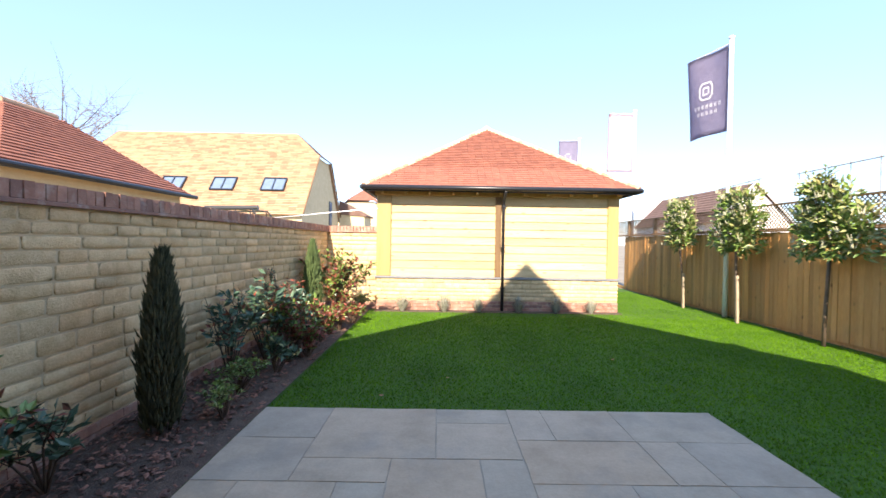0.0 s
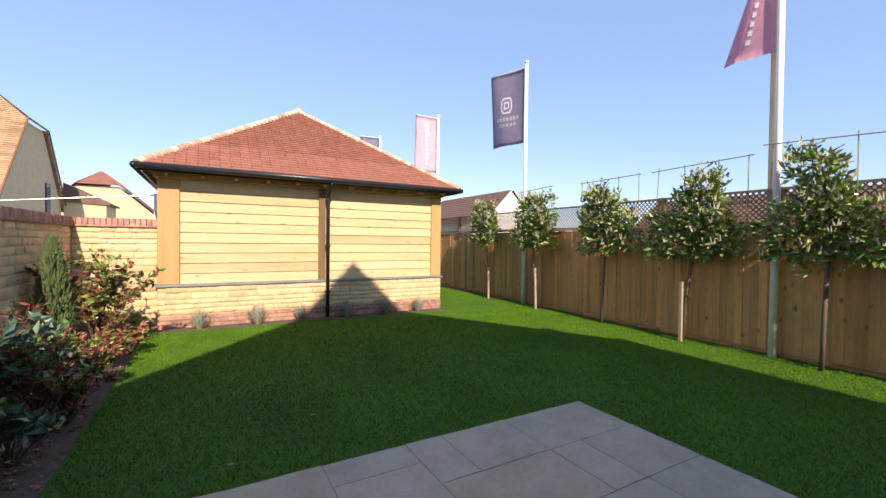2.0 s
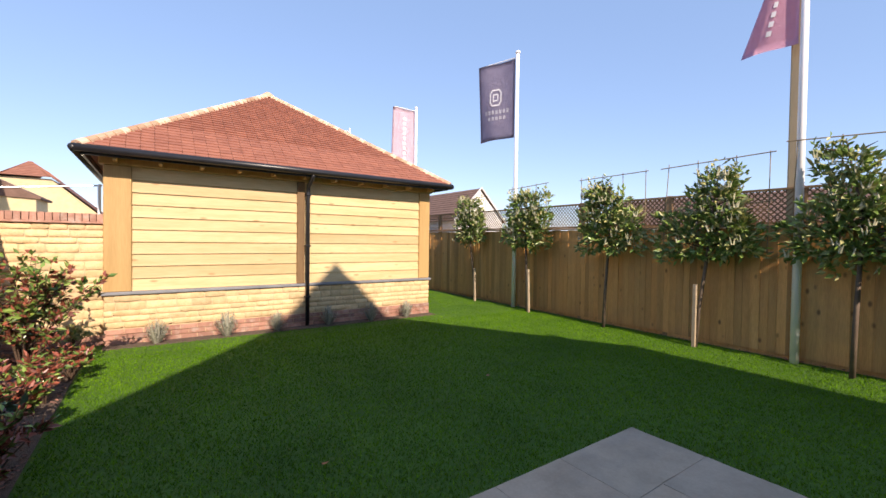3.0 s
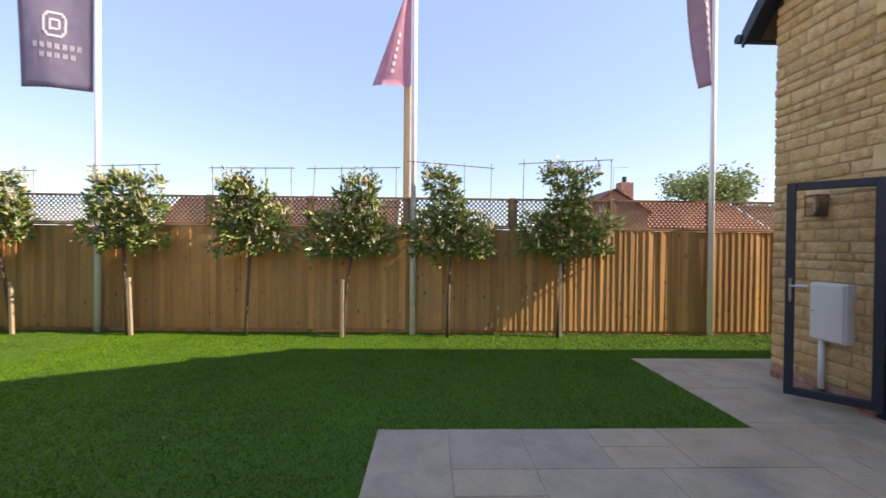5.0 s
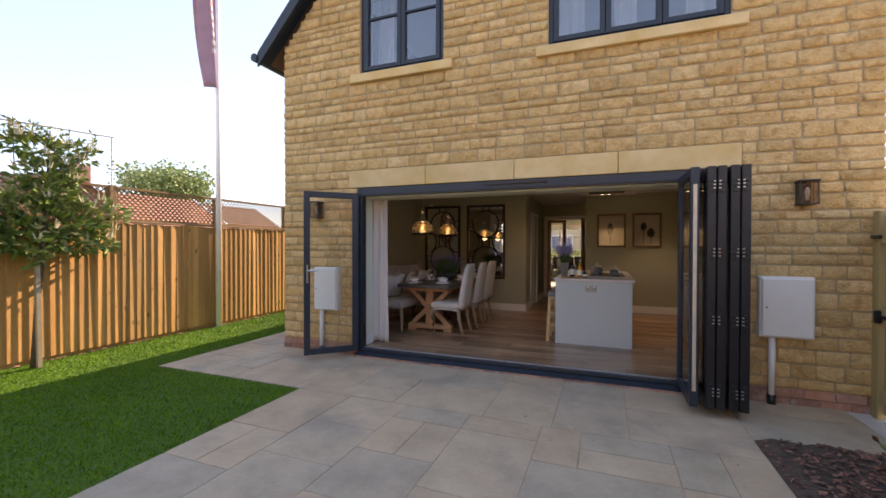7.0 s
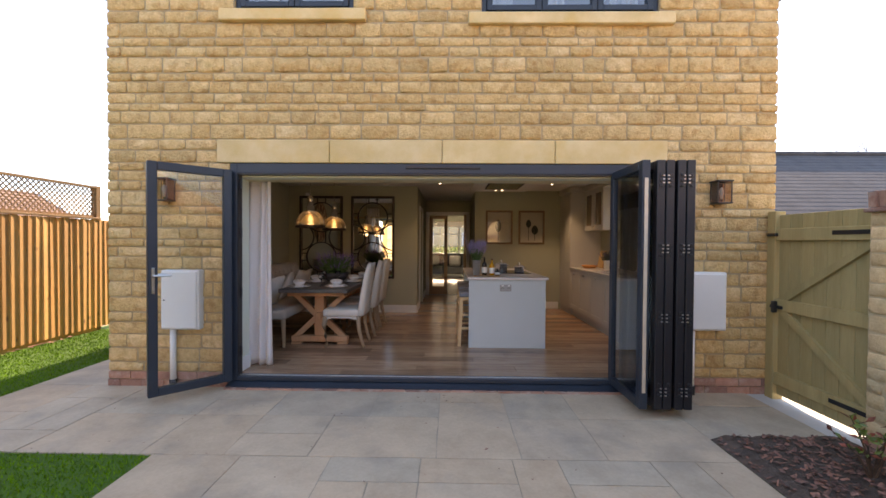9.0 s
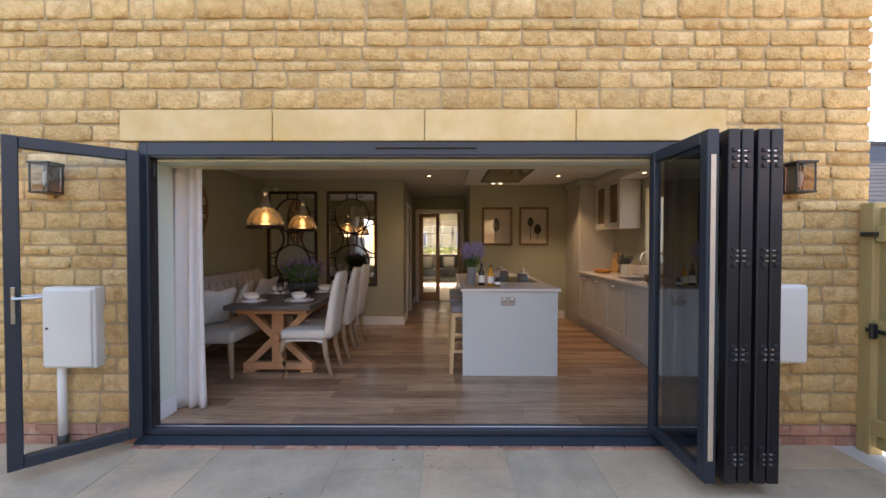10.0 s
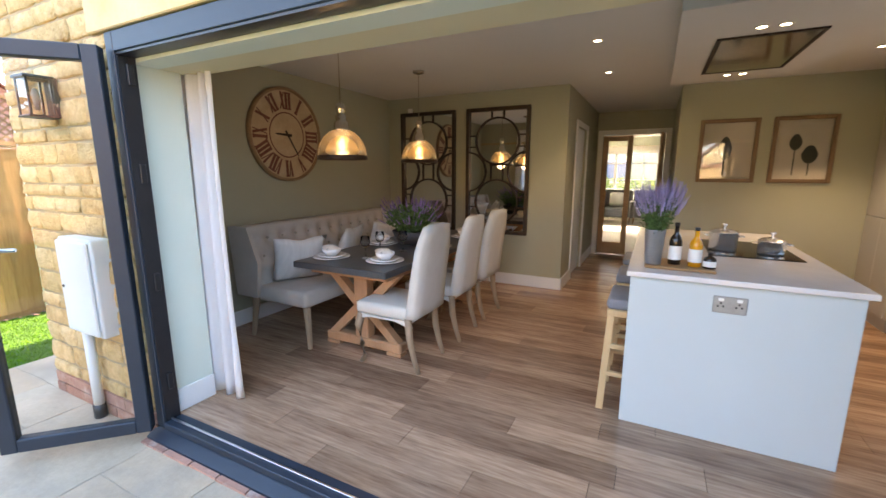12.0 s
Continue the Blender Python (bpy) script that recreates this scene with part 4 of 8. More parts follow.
def flag_point(u, v, w, h, wave, droop, seed):
    """u along from the pole, v down from the top."""
    drop = droop * u * (1 - 0.55 * v)
    return Vector((wave * math.sin(u * 5 + seed + v * 2) * u, u * w * (1 - 0.25 * droop), -v * h * (1 - 0.1 * droop * u) - drop * h * 0.4))


def flagpole(x, y, top, face, w, h, cloth, marks, wave=0.10, droop=0.0, seed=0.0, label="", taper=None, start=None):
    p = thing("flagpole", (x, y, G), face, label, "flagpole", "flagpoles along the fence")
    part("pole", tube(B(), (0, 0, 0), (0, 0, top - G), 0.05, 0.038, 14), WHITE_POLE, p, "", True)
    part("finial", lathe(B(), [(0, 0), (0.05, 0.005), (0.062, 0.03), (0.05, 0.055), (0, 0.065)], 14, (0, 0, top - G)), WHITE_POLE, p, "", True)
    part("arm", tube(B(), (0, 0.0, top - G - 0.08), (0, w, top - G - 0.08), 0.012, 0.012, 8), WHITE_POLE, p) if droop == 0 else None
    bm = B()
    nu, nv = 12, 16

    def at(u, v, lift=0.0):
        if taper:
            wide = w * (taper[0] + (taper[1] - taper[0]) * v)
            q = flag_point(u, v, wide, h, wave, 0, seed)
            q.z -= taper[2] * u * (1 - v) * h * 0.0
        else:
            q = flag_point(u, v, w, h, wave, droop, seed)
        return q + Vector((lift, 0.06, (start or top - 0.1) - G))

    g = [[bm.verts.new(at(i / nu, j / nv)) for i in range(nu + 1)] for j in range(nv + 1)]
    for ra, rb in zip(g, g[1:]):
        for k in range(nu):
            bm.faces.new((ra[k], ra[k + 1], rb[k + 1], rb[k]))
    bmesh.ops.solidify(bm, geom=bm.faces[:], thickness=0.004)
    fl = part("flag", bm, cloth, p, "", True)
    for u0, u1, v0, v1 in marks:
        bm = B()
        for lift in (-0.008, 0.008):
            g = [[bm.verts.new(at(u0 + (u1 - u0) * i / 3, v0 + (v1 - v0) * j / 3, lift)) for i in range(4)] for j in range(4)]
            for ra, rb in zip(g, g[1:]):
                for k in range(3):
                    bm.faces.new((ra[k], ra[k + 1], rb[k + 1], rb[k]))
        part("printed_mark", bm, MARK, fl)
    return p


LOGO = [(0.41, 0.61, 0.335, 0.355), (0.41, 0.61, 0.535, 0.555), (0.36, 0.39, 0.375, 0.515), (0.63, 0.66, 0.375, 0.515), (0.385, 0.42, 0.352, 0.378), (0.60, 0.635, 0.352, 0.378), (0.385, 0.42, 0.512, 0.538), (0.60, 0.635, 0.512, 0.538)]
LOGO += [(0.45, 0.57, 0.395, 0.413), (0.44, 0.465, 0.41, 0.48), (0.555, 0.58, 0.41, 0.50), (0.47, 0.57, 0.475, 0.492)]
LOGO += [(0.17 + 0.095 * k + 0.03 * j, 0.185 + 0.095 * k + 0.03 * j, 0.61, 0.66) for k in range(7) for j in range(2)] + [(0.25 + 0.10 * k + 0.032 * j, 0.266 + 0.10 * k + 0.032 * j, 0.695, 0.738) for k in range(5) for j in range(2)]
SIDE_TEXT = [(0.42, 0.55, 0.14 + 0.085 * k, 0.195 + 0.085 * k) for k in range(9)]
flagpole(6.12, 8.88, 5.86, 16, 1.0, 1.85, PURPLE, LOGO, 0.08, 0, 0.5, "white flagpole with a purple printed flag")
flagpole(6.05, 3.585, 7.6, 4, 1.05, 1.75, PINK, [(0.5, 0.6, 0.50 + 0.07 * k, 0.54 + 0.07 * k) for k in range(6)], 0.06, 0, 0.2, "white flagpole with a pink wind-folded flag", (0.02, 0.62, 0.0), 5.85)
flagpole(6.045, -1.58, 6.3, 14, 0.55, 2.0, SHADED_PINK, [(0.4, 0.6, 0.25 + 0.07 * k, 0.29 + 0.07 * k) for k in range(7)], 0.16, 0, 1.5, "white flagpole with a furled pink flag", (1.0, 0.25, 0.0))
flagpole(6.50, 14.1, 5.95, 90, 0.85, 1.95, PALE_PINK, SIDE_TEXT, 0.06, 0, 0.9, "white flagpole with a pale pink lettered flag")
flagpole(6.9, 21.0, 6.75, 80, 0.95, 1.9, PURPLE, LOGO[:4], 0.06, 0, 0.1, "distant white flagpole with a purple flag")
tele = thing("telegraph_pole", (6.28, 3.715, G), 0, "tall square timber utility pole behind the fence", "utility pole")
part("pole", boxed(-0.05, 0.05, -0.06, 0.06, 0, 8.6, 0.02, 2), surf("pole_timber", (0.40, 0.30, 0.18), (0.56, 0.43, 0.27), 0.8, 2, 26, 0.2, stretch=(4, 4, 0.25)), tele)
part("stay_arm", tube(B(), (0, 0, 6.0), (0, -0.9, 6.9), 0.03), OAK_DARK, tele)

# ---- bifold door set ----
bifold = thing("door_1", (0, FY, 0), 0, "anthracite bifold door set folded open to the patio", "bifold door", kind="structure")
bm = B()
box(bm, OX1 - 0.07, OX1 - 0.002, -0.10, 0.0, -0.03, OZ - 0.002, 0.004)
box(bm, OX0 + 0.002, OX0 + 0.07, -0.10, 0.0, -0.03, OZ - 0.002, 0.004)
box(bm, OX0 + 0.07, OX1 - 0.07, -0.10, 0.0, OZ - 0.10, OZ - 0.002, 0.004)
part("outer_frame", bm, ANTHRACITE, bifold)
part("head_shadow_gap", boxed(OX0 + 0.07, OX1 - 0.07, -0.096, -0.008, OZ - 0.112, OZ - 0.101), BLACK_PLASTIC, bifold)
# Thin black strips make the inner jamb faces darker than the front.
part("jamb_seal", boxed(OX1 - 0.076, OX1 - 0.0705, -0.096, -0.012, 0.007, OZ - 0.113), BLACK_PLASTIC, bifold, "black strip over the inner jamb face")
part("jamb_seal", boxed(OX0 + 0.0705, OX0 + 0.076, -0.096, -0.012, 0.007, OZ - 0.113), BLACK_PLASTIC, bifold, "black strip over the inner jamb face")
part("trickle_vent", boxed(0.07, 0.81, 0.001, 0.018, OZ - 0.052, OZ - 0.03, 0.004), BLACK_PLASTIC, bifold)
part("sill", prism(B(), [(OX0 - 0.02, 0.055, -0.10), (OX0 - 0.02, 0.055, -0.075), (OX0 - 0.02, -0.02, -0.035), (OX0 - 0.02, -0.10, -0.035), (OX0 - 0.02, -0.10, -0.10)], (OX1 - OX0 + 0.04, 0, 0)), ANTHRACITE, bifold)
part("threshold", boxed(OX0 + 0.07, OX1 - 0.07, -0.11, 0.0, -0.034, 0.006, 0.004), ANTHRACITE, bifold)
part("track_rail", boxed(OX0 + 0.07, OX1 - 0.07, -0.052, -0.040, 0.0065, 0.016, 0.002), ALU, bifold, "bright steel track rail")
LW, LT = 0.69, 0.068


# Black of the leaf edges, given to whole frames behind the first leaf.
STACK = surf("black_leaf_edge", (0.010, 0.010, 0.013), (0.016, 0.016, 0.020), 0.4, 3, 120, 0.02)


def leaf(name, m, handle, mat=ANTHRACITE):
    """A glazed door leaf, from its hinge along x, in a local frame."""
    holder = part(name, frame_bars(B(), 0, LW, -0.02, 2.07, 0.075, -LT / 2, LT / 2, 0.005), mat, bifold, "glazed anthracite door leaf")
    holder.matrix_basis = m
    pane = part("pane", boxed(0.07, LW - 0.07, -0.012, 0.012, 0.05, 2.0), LEAF_PANE if handle else STACK_PANE, holder, "double glazed pane")
    pane.visible_shadow = False
    if handle:
        hb = B()
        box(hb, LW - 0.052, LW - 0.028, LT / 2, LT / 2 + 0.010, 0.90, 1.13, 0.004)
        tube(hb, (LW - 0.04, LT / 2 + 0.01, 0.94), (LW - 0.04, LT / 2 + 0.024, 0.94), 0.009)
        tube(hb, (LW - 0.04, LT / 2 + 0.01, 1.06), (LW - 0.04, LT / 2 + 0.05, 1.06), 0.010)
        tube(hb, (LW - 0.035, LT / 2 + 0.048, 1.06), (LW - 0.17, LT / 2 + 0.048, 1.06), 0.010)
        part("lever_handle", hb, ALU, holder, "satin steel lever handle")
        hb = B()
        box(hb, LW - 0.056, LW - 0.022, -LT / 2 - 0.012, -LT / 2, 0.92, 1.15, 0.004)
        tube(hb, (LW - 0.035, -LT / 2 - 0.048, 1.06), (LW - 0.17, -LT / 2 - 0.048, 1.06), 0.010)
        tube(hb, (LW - 0.04, -LT / 2 - 0.01, 1.06), (LW - 0.04, -LT / 2 - 0.05, 1.06), 0.010)
        part("lever_handle", hb, ALU, holder, "satin steel lever handle")
    if mat is STACK:
        hb = B()
        for z in (0.15, 0.75, 1.32, 1.9):
            for dz in (-0.045, 0, 0.045):
                box(hb, LW, LW + 0.012, -0.012, 0.012, z + dz - 0.012, z + dz + 0.012, 0.003)
        part("hinge_knuckles", hb, BLACK_PLASTIC, holder)
    return holder


leaf("door_leaf", pose(OX1 - 0.03, 0.035, 0, 0, 0, 45), True)
hb = B()
for z in (0.2, 0.8, 1.4, 1.9):
    box(hb, OX1 - 0.090, OX1 - 0.0765, -0.075, -0.045, z, z + 0.10, 0.003)
part("frame_hinges", hb, BLACK_PLASTIC, bifold)
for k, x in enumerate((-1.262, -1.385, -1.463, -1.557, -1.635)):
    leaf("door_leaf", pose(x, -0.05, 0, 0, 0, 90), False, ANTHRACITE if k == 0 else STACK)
part("lock_strip", boxed(-1.276, -1.246, 0.6405, 0.646, 0.12, 1.92, 0.002), BRASSY, bifold, "pale lock strip on the leaf edge")
hb = B()
for xs in (-1.424, -1.596):
    for z in (0.10, 0.13, 0.16, 0.72, 0.75, 0.78, 1.30, 1.33, 1.36, 1.88, 1.91, 1.94):
        for dx in (-0.02, 0.02):
            box(hb, xs + dx - 0.008, xs + dx + 0.008, 0.638, 0.648, z - 0.005, z + 0.005, 0.001)
part("hinge_screws", hb, ALU, bifold, "bright hinge screws")

# ---- upper windows ----
def window(name, x0, x1, z0, z1, n, label):
    w = thing(name, (0, FY, 0), 0, label, "window", kind="structure")
    part("window_frame", frame_bars(B(), x0, x1, z0, z1, 0.05, -0.12, -0.045), ANTHRACITE, w)
    cw = (x1 - x0 - 0.1) / n
    for k in range(n):
        a = x0 + 0.05 + k * cw
        bm = frame_bars(B(), a + 0.003, a + cw - 0.003, z0 + 0.053, z1 - 0.053, 0.055, -0.105, -0.03)
        box(bm, a + 0.05, a + cw - 0.05, -0.09, -0.045, z0 + 0.72, z0 + 0.745)
        c = part("casement", bm, ANTHRACITE, w)
        pn = part("pane", boxed(a + 0.05, a + cw - 0.05, -0.074, -0.066, z0 + 0.1, z1 - 0.1), DARK_PANE, c)
        pn.visible_shadow = False
    part("window_sill", boxed(x0 - 0.13, x1 + 0.13, -0.10, 0.05, z0 - 0.115, z0 - 0.002, 0.008), ASHLAR, w, "projecting honey stone sill")
    return w


window("window_1", *WIN[0], 2, "anthracite two-light casement window with stone sill")
window("window_2", *WIN[1], 3, "anthracite three-light casement window with stone sill")
CURTAIN = surf("white_linen_curtain", (0.92, 0.92, 0.92), (0.96, 0.96, 0.96), 0.9, 5, 160, 0.1)


def curtain(name, x0, x1, y, z0, z1, folds, depth, label, amp_top=0.6, flare=0.0):
    bm = B()
    nx, nz = folds * 8, 24
    rows = []
    for j in range(nz + 1):
        f = j / nz
        row = []
        for i in range(nx + 1):
            u = i / nx
            ph = u * folds * 2 * math.pi + 0.6 * math.sin(3 * f + u * 5)
            k = depth * (amp_top + (1 - amp_top) * f)
            x = x0 + (x1 - x0) * u + flare * f * (u - 0.3) + 0.012 * math.sin(ph * 0.5)
            row.append(bm.verts.new((x, y + k * math.sin(ph), z1 + (z0 - z1) * f)))
        rows.append(row)
    for a, b in zip(rows, rows[1:]):
        for k in range(nx):
            bm.faces.new((a[k], a[k + 1], b[k + 1], b[k]))
    bmesh.ops.solidify(bm, geom=bm.faces[:], thickness=0.004)
    return solid(name, bm, CURTAIN, label, "curtain", smooth=True)


curtain("curtain", 2.33, 2.67, FY - 0.40, 0.012, 2.30, 4, 0.035, "white linen curtain drawn back beside the doors", 0.7, 0.09)
for x0, x1 in ((1.36, 1.62), (2.25, 2.50), (-1.65, -1.35), (-0.30, 0.05), (-0.86, -0.62)):
    curtain("curtain", x0, x1, FY - 0.46, 2.655, 4.9, 3, 0.03, "white curtain hanging behind an upper window")

# ---- things on the house wall ----
def meter_box(x0, x1, z0, z1, label, pipe_x):
    b = thing("meter_box", ((x0 + x1) / 2, FY, z0), 0, label, "meter box", "meter boxes on the house")
    w, h = (x1 - x0) / 2, z1 - z0
    part("case", boxed(-w, w, -0.02, 0.080, 0, h, 0.012, 2), BOX_GREY, b)
    part("door", boxed(-w + 0.015, w - 0.015, 0.080, 0.102, 0.015, h - 0.015, 0.010, 2), BOX_GREY, b)
    part("lock", tube(B(), (w - 0.05, 0.102, h / 2), (w - 0.05, 0.108, h / 2), 0.008), BLACK_PLASTIC, b)
    part("conduit", tube(B(), (pipe_x, 0.045, 0.01), (pipe_x, 0.045, G - z0 + 0.06), 0.028), BOX_GREY, b, "", True)
    part("conduit_foot", tube(B(), (pipe_x, 0.045, G - z0 + 0.10), (pipe_x, 0.045, G - z0 + 0.0), 0.036), BLACK_PLASTIC, b, "", True)


meter_box(-2.31, -1.89, 0.53, 1.10, "pale grey plastic meter box on the stone wall", 0.10)
meter_box(2.84, 3.22, 0.49, 1.08, "pale grey plastic meter box behind the open door leaf", 0.09)
LAMP_BLACK = surf("lantern_black", (0.02, 0.018, 0.016), (0.035, 0.03, 0.028), 0.45, 6, 60, 0.05)
LAMP_GLASS = glass("lantern_glass", (0.75, 0.70, 0.65), 0.0, 1.3)
for x in (-2.24, 3.18):
    l = thing("wall_lantern", (x, FY, 1.76), 0, "black box wall lantern with glass sides", "wall lamp", "lanterns beside the doors")
    part("back_plate", boxed(-0.07, 0.07, -0.01, 0.02, 0.0, 0.26, 0.004), LAMP_BLACK, l)
    bm = B()
    for sx in (-0.085, 0.075):
        for y in (0.03, 0.16):
            box(bm, sx, sx + 0.012, y, y + 0.012, 0.012, 0.245)
    box(bm, -0.09, 0.09, 0.02, 0.18, 0.0, 0.014, 0.003)
    box(bm, -0.095, 0.095, 0.015, 0.185, 0.243, 0.262, 0.004)
    part("frame", bm, LAMP_BLACK, l)
    for q in ((-0.082, -0.079, 0.045, 0.158), (0.079, 0.082, 0.045, 0.158), (-0.072, 0.072, 0.164, 0.167)):
        part("glass", boxed(*q, 0.016, 0.241), LAMP_GLASS, l)
    part("bulb", lathe(B(), [(0, 0.05), (0.015, 0.05), (0.018, 0.1), (0.025, 0.14), (0.015, 0.18), (0, 0.19)], 12, (0, 0.10, 0)), BOX_GREY, l, "", True)
for l in [o for o in scene.objects if o.name.startswith("wall_lantern")]:
    l.scale = (0.8, 0.8, 0.85)
# a few dry leaves and grit on the paving
r = random.Random(2)
bm = B()
for k in range(70):
    x, y = r.uniform(-2.2, 3.5), r.uniform(-0.6, 0.9)
    if k < 16: x, y = r.gauss(0.45, 0.15), r.gauss(-0.50, 0.05)
    s = r.uniform(0.004, 0.012)
    q = [bm.verts.new((x + s * math.cos(a), y + s * math.sin(a) * 0.6, G + 0.016 + r.uniform(0, 0.006))) for a in (0, 1.6, 3.1, 4.6)]
    bm.faces.new(q)
solid("leaf_litter", bm, BARK, "scattered dry leaf scraps and grit on the patio", "leaf litter", kind="stuff")

# ---- dining corner ----
LINEN = surf("grey_beige_linen", (0.36, 0.325, 0.285), (0.46, 0.42, 0.37), 0.9, 4, 260, 0.25, dist=0.003)
LINEN_LIGHT = surf("pale_linen", (0.53, 0.487, 0.43), (0.63, 0.585, 0.522), 0.9, 4, 260, 0.25, dist=0.003)
LEG_WOOD = surf("limed_oak_leg", (0.24, 0.16, 0.10), (0.36, 0.25, 0.16), 0.55, 4, 40, 0.12, stretch=(3, 3, 0.4))
TABLE_OAK = surf("rustic_table_oak", (0.36, 0.175, 0.085), (0.52, 0.29, 0.155), 0.6, 3, 30, 0.15, stretch=(2, 2, 0.5))
ZINC = surf("zinc_table_top", (0.075, 0.075, 0.08), (0.13, 0.13, 0.135), 0.38, 4, 60, 0.05, metal=0.5)
CHINA = surf("white_china", (0.72, 0.71, 0.69), (0.78, 0.77, 0.75), 0.2, 4, 60, 0.0)
BUTTON = surf("dark_tuft", (0.22, 0.19, 0.16), (0.30, 0.27, 0.23), 0.9, 4, 100, 0.1)
BRONZE = surf("dark_bronze", (0.028, 0.017, 0.011), (0.058, 0.037, 0.023), 0.5, 10, 60, 0.2, metal=0.5)
LEAF_GREEN = surf("herb_leaf", (0.035, 0.085, 0.022), (0.075, 0.15, 0.045), 0.6, 8, 60, 0.1, pieces=((0.7, 0.75, 0.7), (1.1, 1.1, 1.0), (1.4, 1.3, 1.2)))
LAVENDER = surf("lavender_flower", (0.16, 0.10, 0.27), (0.28, 0.20, 0.42), 0.8, 10, 80, 0.2, pieces=((0.7, 0.7, 0.75), (1.2, 1.15, 1.2)))


def smooth_box(x0, x1, y0, y1, z0, z1, bevel=0.03, seg=3):
    return boxed(x0, x1, y0, y1, z0, z1, bevel, seg)


# table, long side along y
table = thing("dining_table", (2.10, -2.92, 0), 0, "rustic oak trestle dining table with a grey zinc top", "table")
part("tabletop", boxed(-0.44, 0.44, -1.15, 1.04, 0.715, 0.765, 0.006), ZINC, table, "dull grey zinc tabletop")
part("apron", boxed(-0.37, 0.37, -0.95, 0.92, 0.66, 0.714, 0.004), TABLE_OAK, table)
for y in (0.72, -0.78):
    part("foot", box(box(boxed(-0.38, 0.38, y - 0.05, y + 0.05, 0.03, 0.11, 0.012), -0.38, -0.24, y - 0.05, y + 0.05, 0.0, 0.03, 0.006), 0.24, 0.38, y - 0.05, y + 0.05, 0, 0.03, 0.006), TABLE_OAK, table)
    part("post", boxed(-0.065, 0.065, y - 0.05, y + 0.05, 0.11, 0.66, 0.008), TABLE_OAK, table)
    for s in (-1, 1):
        part("brace", prism(B(), [(s * 0.065, y - 0.035, 0.36), (s * 0.065, y - 0.035, 0.46), (s * 0.28, y - 0.035, 0.66), (s * 0.37, y - 0.035, 0.66)], (0, 0.07, 0)), TABLE_OAK, table)
        part("brace", prism(B(), [(s * 0.065, y - 0.035, 0.29), (s * 0.065, y - 0.035, 0.39), (s * 0.35, y - 0.035, 0.11), (s * 0.26, y - 0.035, 0.11)], (0, 0.07, 0)), TABLE_OAK, table)
part("stretcher", boxed(-0.03, 0.03, -0.86, 0.80, 0.34, 0.43, 0.006), TABLE_OAK, table)


def chair(at, rz):
    """Faces +x: the seat in front of the back."""
    c = thing("dining_chair", at, rz, "pale linen upholstered dining chair with cabriole legs", "chair", "chairs along the table")
    bm = smooth_box(-0.22, 0.25, -0.235, 0.235, 0.40, 0.50, 0.035)
    part("seat", bm, LINEN_LIGHT, c, "", True)
    bm = B()
    rows = []
    for j in range(9):
        f = j / 8
        z = 0.42 + 0.66 * f
        lean = -0.20 - 0.085 * f - 0.03 * f * f
        w = 0.235 - 0.01 * f - (0.06 if j == 8 else 0.02 if j == 7 else 0)
        t = 0.075 - 0.025 * f
        ring = [(lean, -w, z), (lean - t, -w + 0.01, z), (lean - t, w - 0.01, z), (lean, w, z), (lean + 0.012, 0, z + (0.025 if j == 8 else 0))]
        ring.insert(2, (lean - t - 0.012, 0, z + (0.025 if j == 8 else 0)))
        rows.append([bm.verts.new(p) for p in ring])
    for a, b in zip(rows, rows[1:]):
        for k in range(6):
            bm.faces.new((a[k], a[(k + 1) % 6], b[(k + 1) % 6], b[k]))
    bm.faces.new(rows[0][::-1])
    bm.faces.new(rows[-1])
    bmesh.ops.subdivide_edges(bm, edges=bm.edges[:], cuts=1, smooth=0.6)
    part("backrest", bm, LINEN_LIGHT, c, "", True)
    part("seat_rail", prism(B(), [(-0.20, -0.225, 0.40), (0.23, -0.225, 0.40), (0.23, -0.225, 0.36), (0.12, -0.225, 0.385), (-0.1, -0.225, 0.385), (-0.20, -0.225, 0.36)], (0, 0.45, 0)), LINEN_LIGHT, c)
    for sy in (-1, 1):
        part("leg", pipe(B(), [(0.21, sy * 0.20, 0.40), (0.235, sy * 0.215, 0.30), (0.215, sy * 0.205, 0.15), (0.20, sy * 0.195, 0.05), (0.225, sy * 0.205, 0.0)], [0.034, 0.032, 0.02, 0.016, 0.022], 10), LEG_WOOD, c, "", True)
        part("leg", pipe(B(), [(-0.20, sy * 0.20, 0.42), (-0.215, sy * 0.20, 0.25), (-0.25, sy * 0.20, 0.10), (-0.285, sy * 0.20, 0.0)], [0.03, 0.027, 0.021, 0.018], 10), LEG_WOOD, c, "", True)
    return c


ch = chair((1.75, -2.19, 0), 0)
for y in (-2.85, -3.48):
    copy_thing(ch, pose(1.73, y, 0, 0, 0, 2 if y > -3 else -2))

# bench against the clock wall, faces -x
bench = thing("upholstered_bench", (2.88, -2.89, 0), 0, "buttoned grey linen dining bench with high back", "bench")
BW = 0.98
part("seat", smooth_box(-0.42, 0.14, -BW, BW, 0.36, 0.50, 0.04), LINEN, bench, "", True)
bm = B()
nyy, nz = 96, 30
g = []
